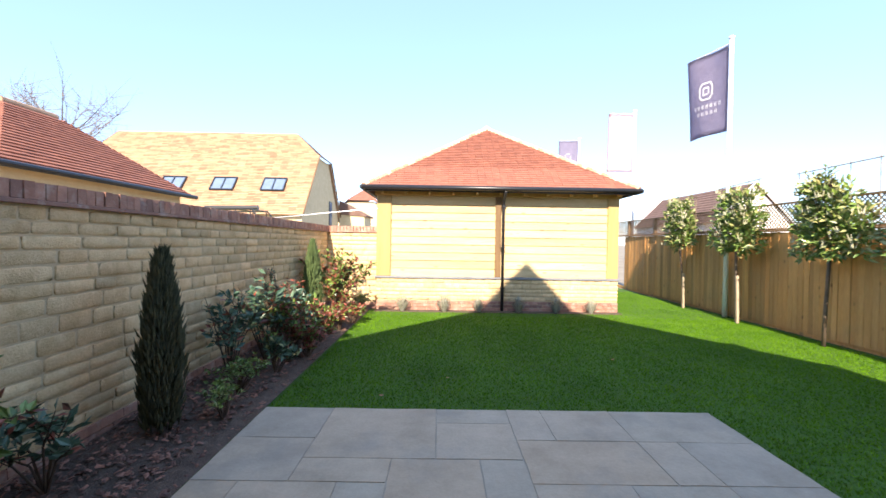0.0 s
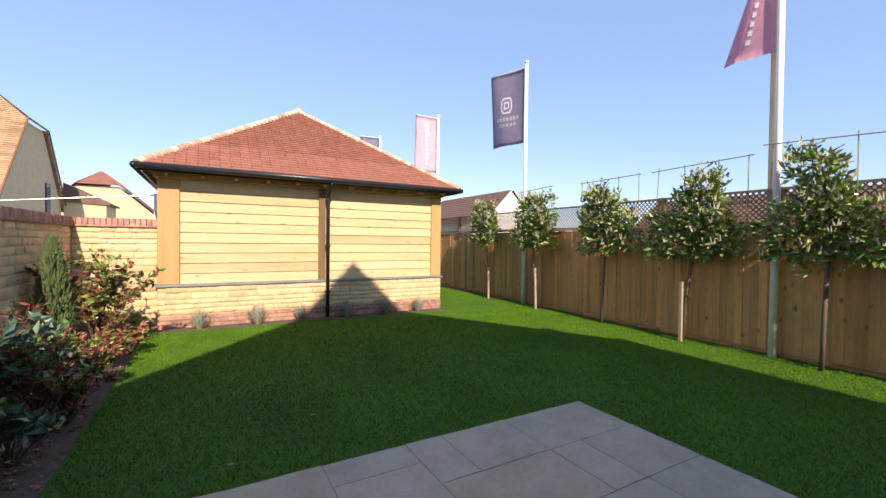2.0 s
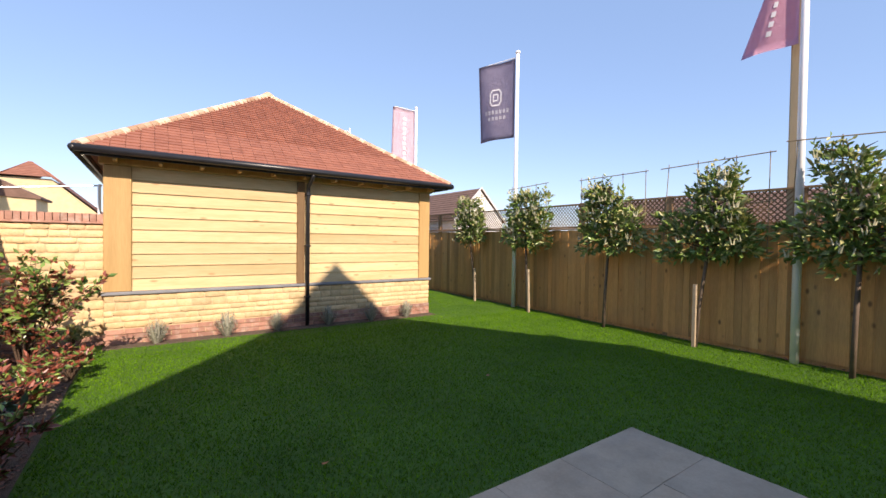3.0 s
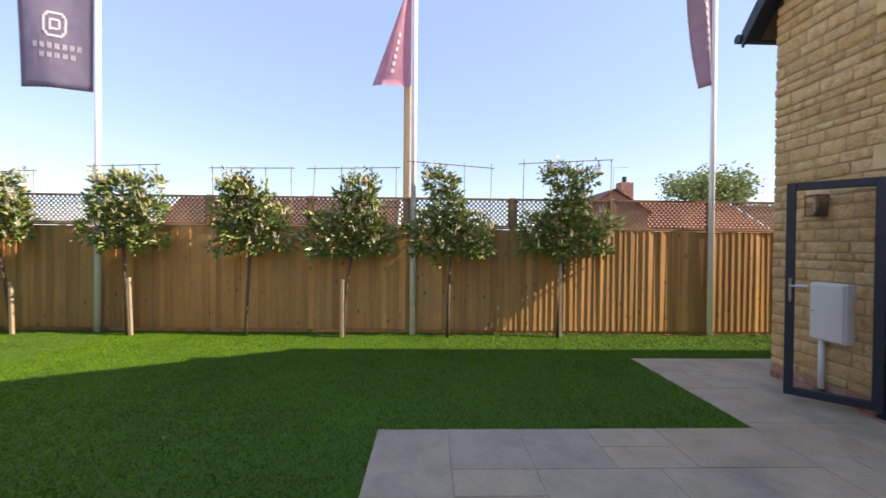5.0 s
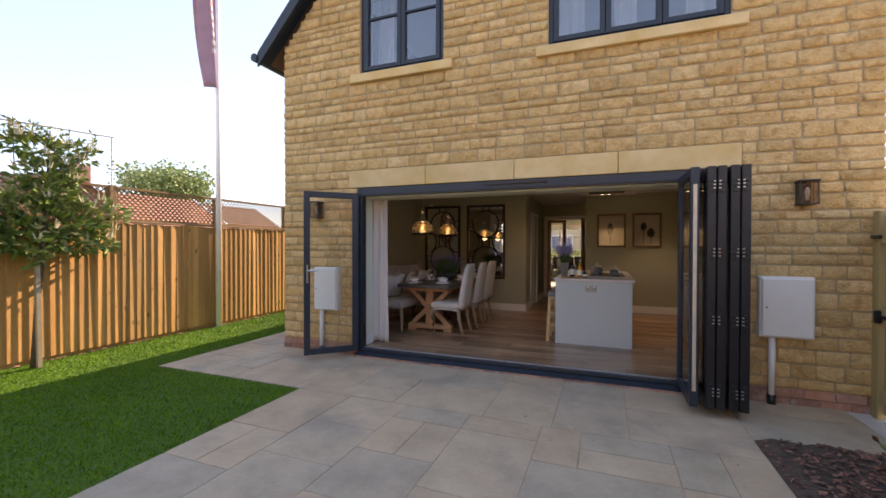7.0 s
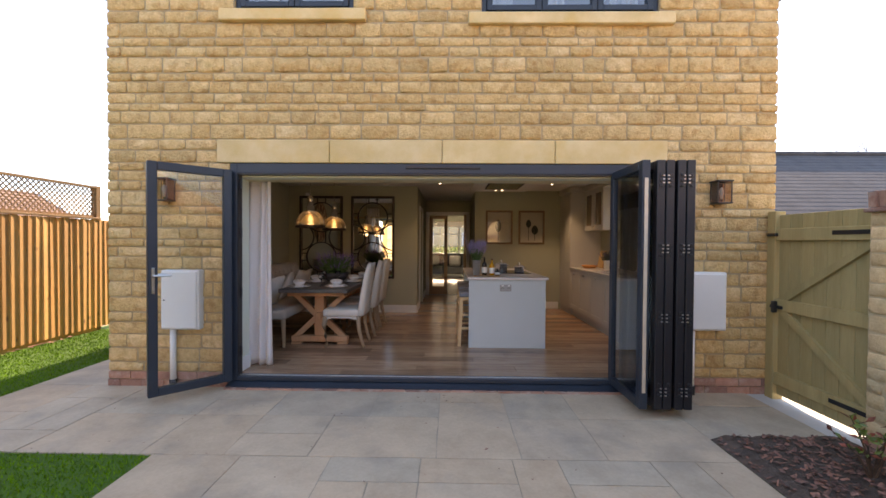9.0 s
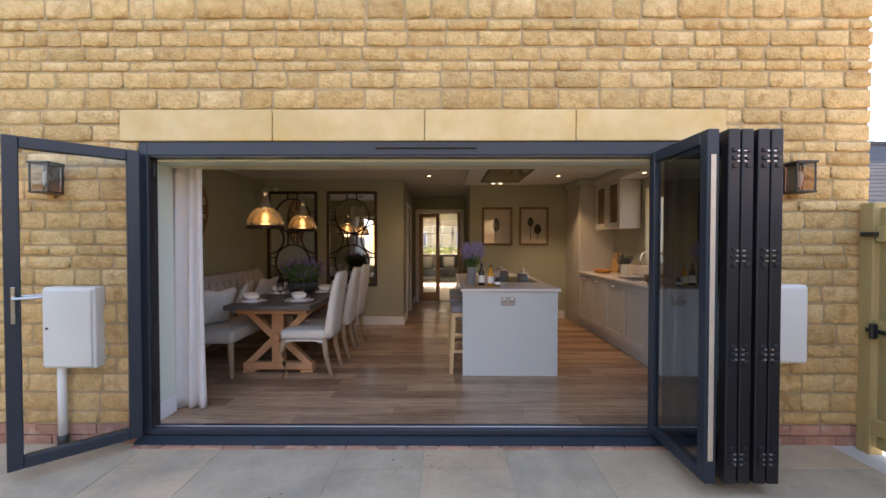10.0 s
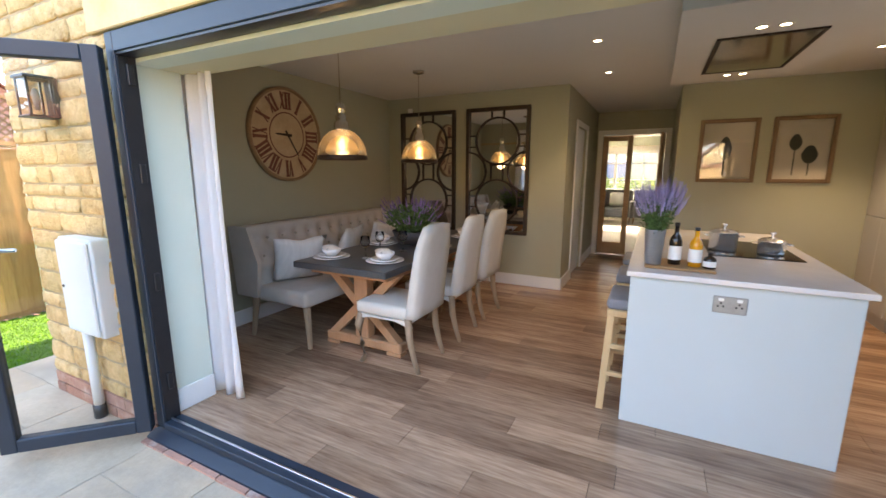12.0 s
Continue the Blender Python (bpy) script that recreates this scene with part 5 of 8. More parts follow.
for j in range(nz + 1):
    row = []
    for i in range(nyy + 1):
        y = -BW + 2 * BW * i / nyy
        f = j / nz
        z = 0.42 + 0.58 * f
        tuft = 0.0
        for b in range(3):
            zt = 0.58 + b * 0.15
            for k in range(12):
                yt = -BW + 0.10 + k * 0.165 + (0.08 if b % 2 else 0)
                d2 = ((y - yt) / 0.05) ** 2 + ((z - zt) / 0.05) ** 2
                tuft += 0.045 * math.exp(-d2 * 0.8)
        row.append(bm.verts.new((0.10 + 0.11 * f - 0.02 * math.sin(math.pi * f) + tuft, y, z)))
    g.append(row)
for a, b in zip(g, g[1:]):
    for k in range(nyy):
        bm.faces.new((a[k], a[k + 1], b[k + 1], b[k]))
ext = bmesh.ops.extrude_face_region(bm, geom=bm.faces[:])["geom"]
for v in ext:
    if isinstance(v, bmesh.types.BMVert):
        v.co.x = 0.29 + 0.08 * (v.co.z - 0.42)
part("backrest", bm, LINEN, bench, "button-tufted linen back", True)
bm = B()
for b in range(3):
    for k in range(12):
        yt = -BW + 0.10 + k * 0.165 + (0.08 if b % 2 else 0)
        if yt < BW - 0.04:
            z = 0.58 + b * 0.15
            f = (z - 0.42) / 0.58
            lathe(bm, [(0.013, -0.004), (0.012, 0.004), (0, 0.008)], 8, (0, 0, 0))
            for v in bm.verts[-17:]:
                p = v.co.copy()
                v.co = Vector((0.10 + 0.11 * f - 0.02 * math.sin(math.pi * f) + 0.038 - p.z, yt + p.x, z + p.y))
part("button", bm, BUTTON, bench, "fabric covered buttons", kind="stuff")
for s in (-1, 1):
    part("wing", prism(B(), [(0.10, s * BW, 0.40), (0.35, s * BW, 0.40), (0.40, s * BW, 1.0), (0.17, s * BW, 1.0), (0.06, s * BW, 0.7)], (0, s * 0.035, 0)), LINEN, bench)
    part("leg", tube(B(), (-0.37, s * (BW - 0.06), 0.36), (-0.38, s * (BW - 0.06), 0), 0.032, 0.02, 8), LEG_WOOD, bench)
    part("leg", tube(B(), (0.22, s * (BW - 0.06), 0.40), (0.30, s * (BW - 0.06), 0), 0.032, 0.02, 8), LEG_WOOD, bench)

CUSHION = surf("striped_cushion", (0.50, 0.50, 0.48), (0.66, 0.66, 0.64), 0.9, 5, 200, 0.2, stretch=(1, 6, 1))


def cushion(at, m, label):
    bm = B()
    n = 10
    for s in (1, -1):
        g = []
        for j in range(n + 1):
            row = []
            for i in range(n + 1):
                u, v = i / n * 2 - 1, j / n * 2 - 1
                pin = 1 - 0.10 * (1 - abs(u * v)) * (abs(u) ** 4 + abs(v) ** 4) / 1.0
                sag = -0.08 * math.exp(-((u / 0.35) ** 2)) * max(0, v)
                row.append(bm.verts.new((u * 0.23 * pin, s * 0.075 * (1 - u * u) ** 0.6 * (1 - v * v) ** 0.6 if abs(u) < 1 and abs(v) < 1 else 0, (v * pin + sag) * 0.23)))
            g.append(row)
        for a, b in zip(g, g[1:]):
            for k in range(n):
                bm.faces.new((a[k], a[k + 1], b[k + 1], b[k]))
    bmesh.ops.remove_doubles(bm, verts=bm.verts[:], dist=0.0005)
    ob = solid("cushion", bm, CUSHION, label, "cushion", "cushions on the bench", smooth=True)
    ob.matrix_basis = Matrix.Translation(at) @ m
    return ob


cushion((2.80, -2.20, 0.70), pose(0, 0, 0, -24, 0, 62), "pale striped scatter cushion on the bench")
cushion((2.84, -2.92, 0.70), pose(0, 0, 0, -22, 0, 105), "pale scatter cushion leaning on the bench back")
cushion((2.84, -3.55, 0.70), pose(0, 0, 0, -22, 0, 80), "pale scatter cushion at the far end of the bench")

# table settings
NAPKIN = LINEN_LIGHT
GLASSW = glass("wine_glass", (0.99, 0.99, 0.99), 0.0, 1.15)


def setting(x, y):
    s = thing("place_setting", (x, y, 0.766), 0, "white china plates and bowl with a folded napkin", "tableware", "place settings on the table")
    part("charger", lathe(B(), [(0, 0), (0.10, 0), (0.15, 0.012), (0.148, 0.016), (0.10, 0.006), (0, 0.006)], 28), CHINA, s, "", True)
    part("plate", lathe(B(), [(0, 0.008), (0.075, 0.008), (0.115, 0.026), (0.113, 0.03), (0.075, 0.014), (0, 0.014)], 28), CHINA, s, "", True)
    part("bowl", lathe(B(), [(0, 0.016), (0.04, 0.016), (0.072, 0.05), (0.078, 0.075), (0.074, 0.075), (0.066, 0.05), (0.03, 0.024), (0, 0.024)], 24), CHINA, s, "", True)
    bm = B()
    g = [[bm.verts.new((0.075 * math.cos(a) * k / 4 * (1 + 0.3 * math.sin(3 * a)), 0.045 * math.sin(a) * k / 4, 0.105 - 0.035 * (k / 4) ** 2 + 0.015 * math.sin(5 * a) * k / 4)) for a in (2 * math.pi * i / 16 for i in range(16))] for k in range(1, 5)]
    for a, b in zip(g, g[1:]):
        for k in range(16):
            bm.faces.new((a[k], a[(k + 1) % 16], b[(k + 1) % 16], b[k]))
    bm.faces.new(g[0])
    part("napkin", bm, NAPKIN, s, "", True)
    return s


for x, y in ((2.36, -2.13), (1.88, -2.20), (2.36, -2.85), (1.82, -2.95), (2.36, -3.55), (1.82, -3.60)):
    setting(x, y)


def wine_glass(x, y):
    g = thing("wine_glass", (x, y, 0.766), 0, "clear stemmed wine glass on the table", "glass", "glasses on the table")
    part("bowl", lathe(B(), [(0.006, 0.085), (0.03, 0.10), (0.040, 0.13), (0.034, 0.18), (0.032, 0.18), (0.037, 0.13), (0.026, 0.104), (0, 0.094)], 18), GLASSW, g, "", True)
    part("stem", lathe(B(), [(0, 0.0), (0.034, 0.001), (0.03, 0.005), (0.006, 0.012), (0.0045, 0.05), (0.006, 0.085), (0, 0.086)], 18), GLASSW, g, "", True)


for x, y in ((2.10, -2.24), (2.14, -2.50), (1.98, -2.62), (2.16, -3.2)):
    wine_glass(x, y)


def sprigs(bm, at, count, spread, h0, h1, flower, r, leaf=0.035, share=1.0):
    """Leafy stems that lean outwards from a pot."""
    o = Vector(at)
    for k in range(count):
        a, q = r.uniform(0, 6.28), r.random() ** 0.6
        tip = o + Vector((math.cos(a) * spread * q, math.sin(a) * spread * q, r.uniform(h0, h1)))
        root = o + Vector((math.cos(a) * spread * q * 0.25, math.sin(a) * spread * q * 0.25, 0))
        for i in range(9):
            f = 0.25 + 0.72 * i / 9
            p = root.lerp(tip, f)
            d = Vector((r.uniform(-1, 1), r.uniform(-1, 1), r.uniform(0.1, 0.9))).normalized() * leaf * r.uniform(0.7, 1.2)
            s = d.cross(Vector((r.uniform(-1, 1), r.uniform(-1, 1), 0.3))).normalized() * leaf * 0.16
            bm.faces.new([bm.verts.new(p), bm.verts.new(p + d * 0.5 + s), bm.verts.new(p + d), bm.verts.new(p + d * 0.5 - s)])
        if r.random() < share:
            for i in range(7):
                p = tip + (tip - root).normalized() * (0.012 * i)
                for aa in (0, 2.1, 4.2):
                    w = 0.009 * (1 - i / 9)
                    q2 = [p + Vector((math.cos(aa + d2) * w * rr, math.sin(aa + d2) * w * rr, zz)) for d2, rr, zz in ((0, 0.2, -0.006), (0.5, 1.2, 0), (0, 1.4, 0.008), (-0.5, 1.2, 0))]
                    flower.faces.new([flower.verts.new(v) for v in q2])


planter = thing("lavender_planter", (2.12, -3.02, 0.766), 0, "dark bowl of flowering lavender on the table", "plant pot")
part("bowl", lathe(B(), [(0, 0), (0.12, 0), (0.17, 0.05), (0.20, 0.13), (0.19, 0.13), (0.16, 0.06), (0, 0.05)], 24), surf("dark_pot", (0.03, 0.03, 0.035), (0.06, 0.06, 0.065), 0.6, 6, 60, 0.1), planter, "", True)
lv, fl = B(), B()
sprigs(lv, (0, 0, 0.08), 520, 0.28, 0.12, 0.32, fl, random.Random(5), 0.045, 0.22)
part("foliage", lv, LEAF_GREEN, planter)
part("bloom", fl, LAVENDER, planter)

# pendants
SHADE = surf("ribbed_amber_glass", (0.86, 0.70, 0.44), (0.95, 0.83, 0.60), 0.30, 12, 60, 0.05, coat=0.4)
SHADE.node_tree.nodes["Principled BSDF"].inputs["Transmission Weight"].default_value = 0.82
SHADE.node_tree.nodes["Principled BSDF"].inputs["IOR"].default_value = 1.4
CHROME = surf("polished_nickel", (0.60, 0.55, 0.46), (0.72, 0.66, 0.56), 0.18, 6, 60, 0.0, metal=1.0)
BULB = glow("warm_bulb", (1.0, 0.66, 0.34), 0.75)


def pendant(x, y):
    p = thing("pendant_lamp", (x, y, CZ), 0, "glass dome pendant lamp with nickel fittings, lit", "pendant lamp", "pendants over the table")
    part("ceiling_rose", lathe(B(), [(0, 0), (0.06, 0), (0.055, -0.02), (0.02, -0.03), (0, -0.03)], 20), CHROME, p, "", True)
    part("chain", tube(B(), (0, 0, -0.03), (0, 0, -0.48), 0.004), CHROME, p)
    part("lamp_holder", lathe(B(), [(0, -0.47), (0.024, -0.48), (0.036, -0.50), (0.036, -0.54), (0.026, -0.56), (0.042, -0.575), (0.036, -0.60), (0.052, -0.62), (0.056, -0.665), (0.072, -0.685), (0, -0.685)], 20), CHROME, p, "", True)
    bm = B()
    n = 28
    prof = [(0.045, -0.675), (0.085, -0.69), (0.125, -0.725), (0.155, -0.77), (0.172, -0.82), (0.180, -0.872)]
    rings = [[bm.verts.new(((rr + (0.009 if k % 2 else 0)) * math.cos(2 * math.pi * k / n), (rr + (0.009 if k % 2 else 0)) * math.sin(2 * math.pi * k / n), z)) for k in range(n)] for rr, z in prof]
    for a, b in zip(rings, rings[1:]):
        for k in range(n):
            bm.faces.new((a[k], a[(k + 1) % n], b[(k + 1) % n], b[k]))
    bmesh.ops.solidify(bm, geom=bm.faces[:], thickness=0.004)
    sh = part("shade", bm, SHADE, p, "ribbed clear glass dome shade", True)
    sh.visible_shadow = False
    part("rim_band", lathe(B(), [(0.178, -0.868), (0.190, -0.868), (0.193, -0.898), (0.180, -0.900), (0.178, -0.868)], 36), BRONZE, p, "", True)
    part("bulb", lathe(B(), [(0, -0.67), (0.018, -0.68), (0.03, -0.72), (0.045, -0.77), (0.03, -0.81), (0, -0.82)], 16), BULB, p, "", True)
    d = bpy.data.lights.new("pendant_light", "POINT")
    d.energy, d.color, d.shadow_soft_size = 0.10, (1.0, 0.72, 0.42), 0.06
    new("pendant_light", d).location = (x, y, CZ - 0.89)


pendant(2.22, -2.15)
pendant(2.25, -3.39)

# clock on the wall x = 3.5
CLOCK_FACE = surf("aged_cream_clock_face", (0.40, 0.285, 0.165), (0.56, 0.43, 0.285), 0.8, 7, 60, 0.1)
CLOCK_INK = surf("worn_red_brown_paint", (0.12, 0.04, 0.025), (0.22, 0.085, 0.05), 0.8, 14, 60, 0.1)
clock = thing("wall_clock", (HX1 - 0.32, -2.78, 1.83), 90, "large aged wooden wall clock with Roman numerals", "clock")
CR = 0.47
CLOCK_RIM = surf("worn_wood_rim", (0.20, 0.12, 0.06), (0.34, 0.22, 0.12), 0.7, 8, 60, 0.1)
# local: x along the wall, y towards the wall is -, faces +y
part("rim", lathe(B(), [(CR - 0.025, 0.0), (CR, 0.0), (CR, 0.045), (CR - 0.02, 0.05), (CR - 0.03, 0.04), (CR - 0.025, 0.0)], 48), CLOCK_RIM, clock, "", True)
part("face", lathe(B(), [(0, 0.03), (CR - 0.026, 0.03), (CR - 0.026, 0.0), (0, 0.0)], 48), CLOCK_FACE, clock)
part("ring", lathe(B(), [(0.215, 0.031), (0.222, 0.033), (0.229, 0.031)], 48), CLOCK_INK, clock)
ROMAN = ("XII", "I", "II", "III", "IIII", "V", "VI", "VII", "VIII", "IX", "X", "XI")
for k, word in enumerate(ROMAN):
    bm = B()
    glyph = {"I": 0.042, "V": 0.062, "X": 0.062}
    total = sum(glyph[c] for c in word)
    x = -total / 2
    for c in word:
        w = glyph[c]
        if c == "I":
            box(bm, x + 0.006, x + w - 0.008, 0.27, 0.405, 0.031, 0.036)
            box(bm, x, x + w - 0.002, 0.395, 0.406, 0.031, 0.0355)
            box(bm, x, x + w - 0.002, 0.269, 0.280, 0.031, 0.0355)
        elif c == "V":
            prism(bm, [(x + 0.002, 0.405, 0.031), (x + 0.026, 0.405, 0.031), (x + 0.038, 0.27, 0.031), (x + 0.028, 0.27, 0.031)], (0, 0, 0.005))
            prism(bm, [(x + 0.048, 0.405, 0.031), (x + 0.058, 0.405, 0.031), (x + 0.038, 0.27, 0.031), (x + 0.030, 0.27, 0.031)], (0, 0, 0.0045))
        else:
            prism(bm, [(x + 0.002, 0.405, 0.031), (x + 0.026, 0.405, 0.031), (x + 0.060, 0.27, 0.031), (x + 0.036, 0.27, 0.031)], (0, 0, 0.005))
            prism(bm, [(x + 0.048, 0.405, 0.031), (x + 0.058, 0.405, 0.031), (x + 0.012, 0.27, 0.031), (x + 0.002, 0.27, 0.031)], (0, 0, 0.0045))
        x += w
    for v in bm.verts:
        v.co.y = 0.255 + (v.co.y - 0.27) * 1.24
    ob = part("numeral", bm, CLOCK_INK, clock)
    ob.matrix_basis = pose(0, 0, 0, 0, 0, -30 * k)
for L, w, ang in ((0.26, 0.010, -148), (0.17, 0.014, 88)):
    ob = part("clock_hand", prism(B(), [(-w, -0.05, 0.04), (w, -0.05, 0.04), (w * 0.6, L * 0.8, 0.04), (0, L, 0.04), (-w * 0.6, L * 0.8, 0.04)], (0, 0, 0.004)), BRONZE, clock)
    ob.matrix_basis = pose(0, 0, 0, 0, 0, ang)
clock.matrix_basis = Matrix.Translation((HX1 - 0.322, -2.78, 1.83)) @ Matrix(((0, 0, -1, 0), (-1, 0, 0, 0), (0, 1, 0, 0), (0, 0, 0, 1)))

# mirrors with fretwork on the wall y = NY
MIRROR = surf("silvered_mirror", (0.80, 0.81, 0.80), (0.86, 0.87, 0.86), 0.02, 3, 60, 0.0, metal=1.0)
for x0, x1 in ((1.44, 2.28), (2.44, 3.28)):
    mr = thing("wall_mirror", ((x0 + x1) / 2, NY, 0.66), 0, "tall wall mirror with dark bronze circle fretwork", "mirror", "pair of mirrors")
    w, h = (x1 - x0) / 2, 1.59
    part("frame", frame_bars(B(), -w, w, 0, h, 0.045, 0.0, 0.05, 0.006), BRONZE, mr)
    part("glass", boxed(-w + 0.04, w - 0.04, 0.002, 0.012, 0.04, h - 0.04), MIRROR, mr, "silvered mirror glass")
    bm = B()
    for cz in (0.41, h - 0.41):
        pipe(bm, [(0.285 * math.cos(2 * math.pi * k / 32), 0.026, cz + 0.285 * math.sin(2 * math.pi * k / 32)) for k in range(33)], 0.012, 6)
        for s in (-1, 1):
            for dz in (-0.07, 0.07):
                pipe(bm, [(s * 0.276, 0.026, cz + dz), (s * (w - 0.03), 0.026, cz + dz)], 0.009, 6)
            z_end = 0.03 if cz < h / 2 else h - 0.03
            pipe(bm, [(s * 0.08, 0.026, cz + (0.274 if cz > h / 2 else -0.274)), (s * 0.08, 0.026, z_end)], 0.009, 6)
    for s in (-1, 1):
        pipe(bm, [(s * (w - 0.02 - 0.25 * math.cos(a)), 0.030, h / 2 + 0.25 * math.sin(a)) for a in (math.pi * (k / 16 - 0.5) for k in range(17))], 0.011, 6)
        pipe(bm, [(s * 0.08, 0.026, 0.684), (s * 0.08, 0.026, h - 0.684)], 0.009, 6)
    part("fretwork", bm, BRONZE, mr, "", True)
th = boxed(3.10, 3.17, NY, NY + 0.025, 2.24, 2.31, 0.006)
solid("room_sensor", th, WHITE_GLOSS, "small white room sensor high on the wall", "sensor")

# ---- kitchen ----
ISLAND = surf("duck_egg_cabinet_paint", (0.47, 0.53, 0.53), (0.50, 0.56, 0.56), 0.5, 2, 120, 0.02)
UNIT = surf("stone_grey_cabinet_paint", (0.50, 0.47, 0.42), (0.54, 0.51, 0.46), 0.5, 2, 120, 0.02)
QUARTZ = surf("pale_quartz_worktop", (0.62, 0.58, 0.55), (0.70, 0.66, 0.63), 0.2, 6, 160, 0.0)
island = thing("kitchen_island", (-0.38, -3.05, 0), 0, "pale duck-egg painted kitchen island", "kitchen island")
part("body", boxed(-0.48, 0.30, -0.92, 0.975, 0.0, 0.889, 0.004), ISLAND, island)
part("end_panel", boxed(-0.50, 0.495, 0.976, 1.0, 0.0, 0.889, 0.003), ISLAND, island)
part("end_panel", boxed(-0.50, 0.495, -0.95, -0.926, 0.0, 0.889, 0.003), ISLAND, island)
for k in range(3):
    y0 = -0.90 + k * 0.62
    d = part("door", boxed(-0.50, -0.481, y0, y0 + 0.60, 0.12, 0.87, 0.003), ISLAND, island)
    part("handle", tube(B(), (-0.52, y0 + 0.24, 0.80), (-0.52, y0 + 0.36, 0.80), 0.006), ALU, d)
solid("island_worktop", boxed(-0.91, 0.135, -4.06, -2.02, 0.89, 0.92, 0.006, 2), QUARTZ, "pale quartz worktop on the island", "worktop")
sock = thing("power_socket", (-0.36, -2.05, 0.785), 0, "brushed steel double power socket on the island", "socket")
part("plate", boxed(-0.075, 0.075, 0, 0.008, -0.045, 0.045, 0.004), surf("brushed_socket_steel", (0.30, 0.30, 0.29), (0.40, 0.40, 0.38), 0.5, 20, 120, 0.03, metal=0.6), sock)
for x in (-0.04, 0.04):
    bm = B()
    for dx, dz in ((-0.012, -0.008), (0.012, -0.008), (0, 0.008)):
        box(bm, x + dx - 0.004, x + dx + 0.004, 0.008, 0.0095, dz - 0.005, dz + 0.005)
    part("socket_holes", bm, BLACK_PLASTIC, sock)
    part("rocker", boxed(x - 0.012, x + 0.012, 0.008, 0.013, 0.02, 0.036, 0.002), BOX_GREY, sock)
solid("hob", boxed(-0.82, -0.32, -3.45, -2.72, 0.9205, 0.927, 0.003), surf("black_hob_glass", (0.01, 0.01, 0.011), (0.015, 0.015, 0.016), 0.08, 4, 60, 0.0), "black glass hob set into the worktop", "hob")


PAN_STEEL = surf("polished_pan_steel", (0.74, 0.73, 0.71), (0.84, 0.83, 0.81), 0.24, 20, 120, 0.01, metal=0.85)


def pot(x, y, rr, h):
    p = thing("saucepan", (x, y, 0.9275), 0, "polished steel saucepan with lid on the hob", "saucepan", "pans on the hob")
    part("body", lathe(B(), [(0, 0), (rr * 0.95, 0), (rr, 0.01), (rr, h), (rr + 0.004, h + 0.003), (rr - 0.003, h + 0.003), (rr - 0.004, 0.006), (0, 0.006)], 28), PAN_STEEL, p, "", True)
    part("lid", lathe(B(), [(rr, h + 0.004), (rr * 0.8, h + 0.018), (rr * 0.3, h + 0.028), (0, h + 0.03)], 28), PAN_STEEL, p, "", True)
    part("knob", lathe(B(), [(0.008, h + 0.028), (0.008, h + 0.045), (0.018, h + 0.05), (0.016, h + 0.06), (0, h + 0.062)], 16), PAN_STEEL, p, "", True)
    for s in (-1, 1):
        part("side_handle", pipe(B(), [(s * rr, -0.03, h * 0.8), (s * (rr + 0.03), -0.025, h * 0.82), (s * (rr + 0.03), 0.025, h * 0.82), (s * rr, 0.03, h * 0.8)], 0.005, 6), PAN_STEEL, p, "", True)


pot(-0.42, -2.98, 0.085, 0.12)
pot(-0.68, -2.92, 0.075, 0.085)
solid("serving_board", boxed(-0.30, 0.05, -2.42, -2.14, 0.9205, 0.935, 0.006), surf("chopping_wood", (0.26, 0.14, 0.06), (0.38, 0.22, 0.10), 0.5, 4, 40, 0.1), "wooden serving board on the island", "board")


def bottle(x, y, z, h, rr, color, label, cap):
    b = thing("bottle", (x, y, z), 0, label, "bottle", "bottles on the board")
    part("body", lathe(B(), [(0, 0), (rr, 0), (rr, h * 0.55), (rr * 0.85, h * 0.64), (rr * 0.36, h * 0.75), (rr * 0.34, h * 0.93), (0, h * 0.93)], 18), color, b, "", True)
    part("paper_label", lathe(B(), [(rr + 0.001, h * 0.12), (rr + 0.0015, h * 0.12), (rr + 0.0015, h * 0.45), (rr + 0.001, h * 0.45)], 18), CHINA, b)
    part("cap", lathe(B(), [(0, h * 0.92), (rr * 0.42, h * 0.92), (rr * 0.42, h), (0, h)], 14), cap, b, "", True)


OIL = surf("amber_oil", (0.55, 0.22, 0.01), (0.65, 0.30, 0.02), 0.08, 4, 60, 0.0)
DARK_GLASS = surf("dark_bottle", (0.015, 0.012, 0.01), (0.03, 0.02, 0.015), 0.1, 4, 60, 0.0)
bottle(-0.10, -2.26, 0.9355, 0.24, 0.033, DARK_GLASS, "dark glass bottle with a white label", BLACK_PLASTIC)
bottle(-0.20, -2.24, 0.9355, 0.22, 0.033, OIL, "amber oil bottle with a white label", BLACK_PLASTIC)
bottle(-0.27, -2.22, 0.9355, 0.09, 0.032, DARK_GLASS, "squat dark jar with a white label", BLACK_PLASTIC)
bucket = thing("lavender_bucket", (0.01, -2.22, 0.9355), 0, "tall zinc bucket of lavender on the island", "vase")
part("bucket", lathe(B(), [(0, 0), (0.042, 0), (0.055, 0.20), (0.058, 0.20), (0.052, 0.195), (0.04, 0.01), (0, 0.01)], 20), surf("pale_zinc", (0.42, 0.46, 0.50), (0.52, 0.56, 0.60), 0.4, 6, 60, 0.05, metal=0.5), bucket, "", True)
lv, fl = B(), B()
sprigs(lv, (0, 0, 0.14), 90, 0.10, 0.14, 0.24, fl, random.Random(6), 0.03)
sprigs(lv, (0, 0, 0.16), 110, 0.12, 0.14, 0.26, fl, random.Random(8), 0.02)
part("foliage", lv, LEAF_GREEN, bucket)
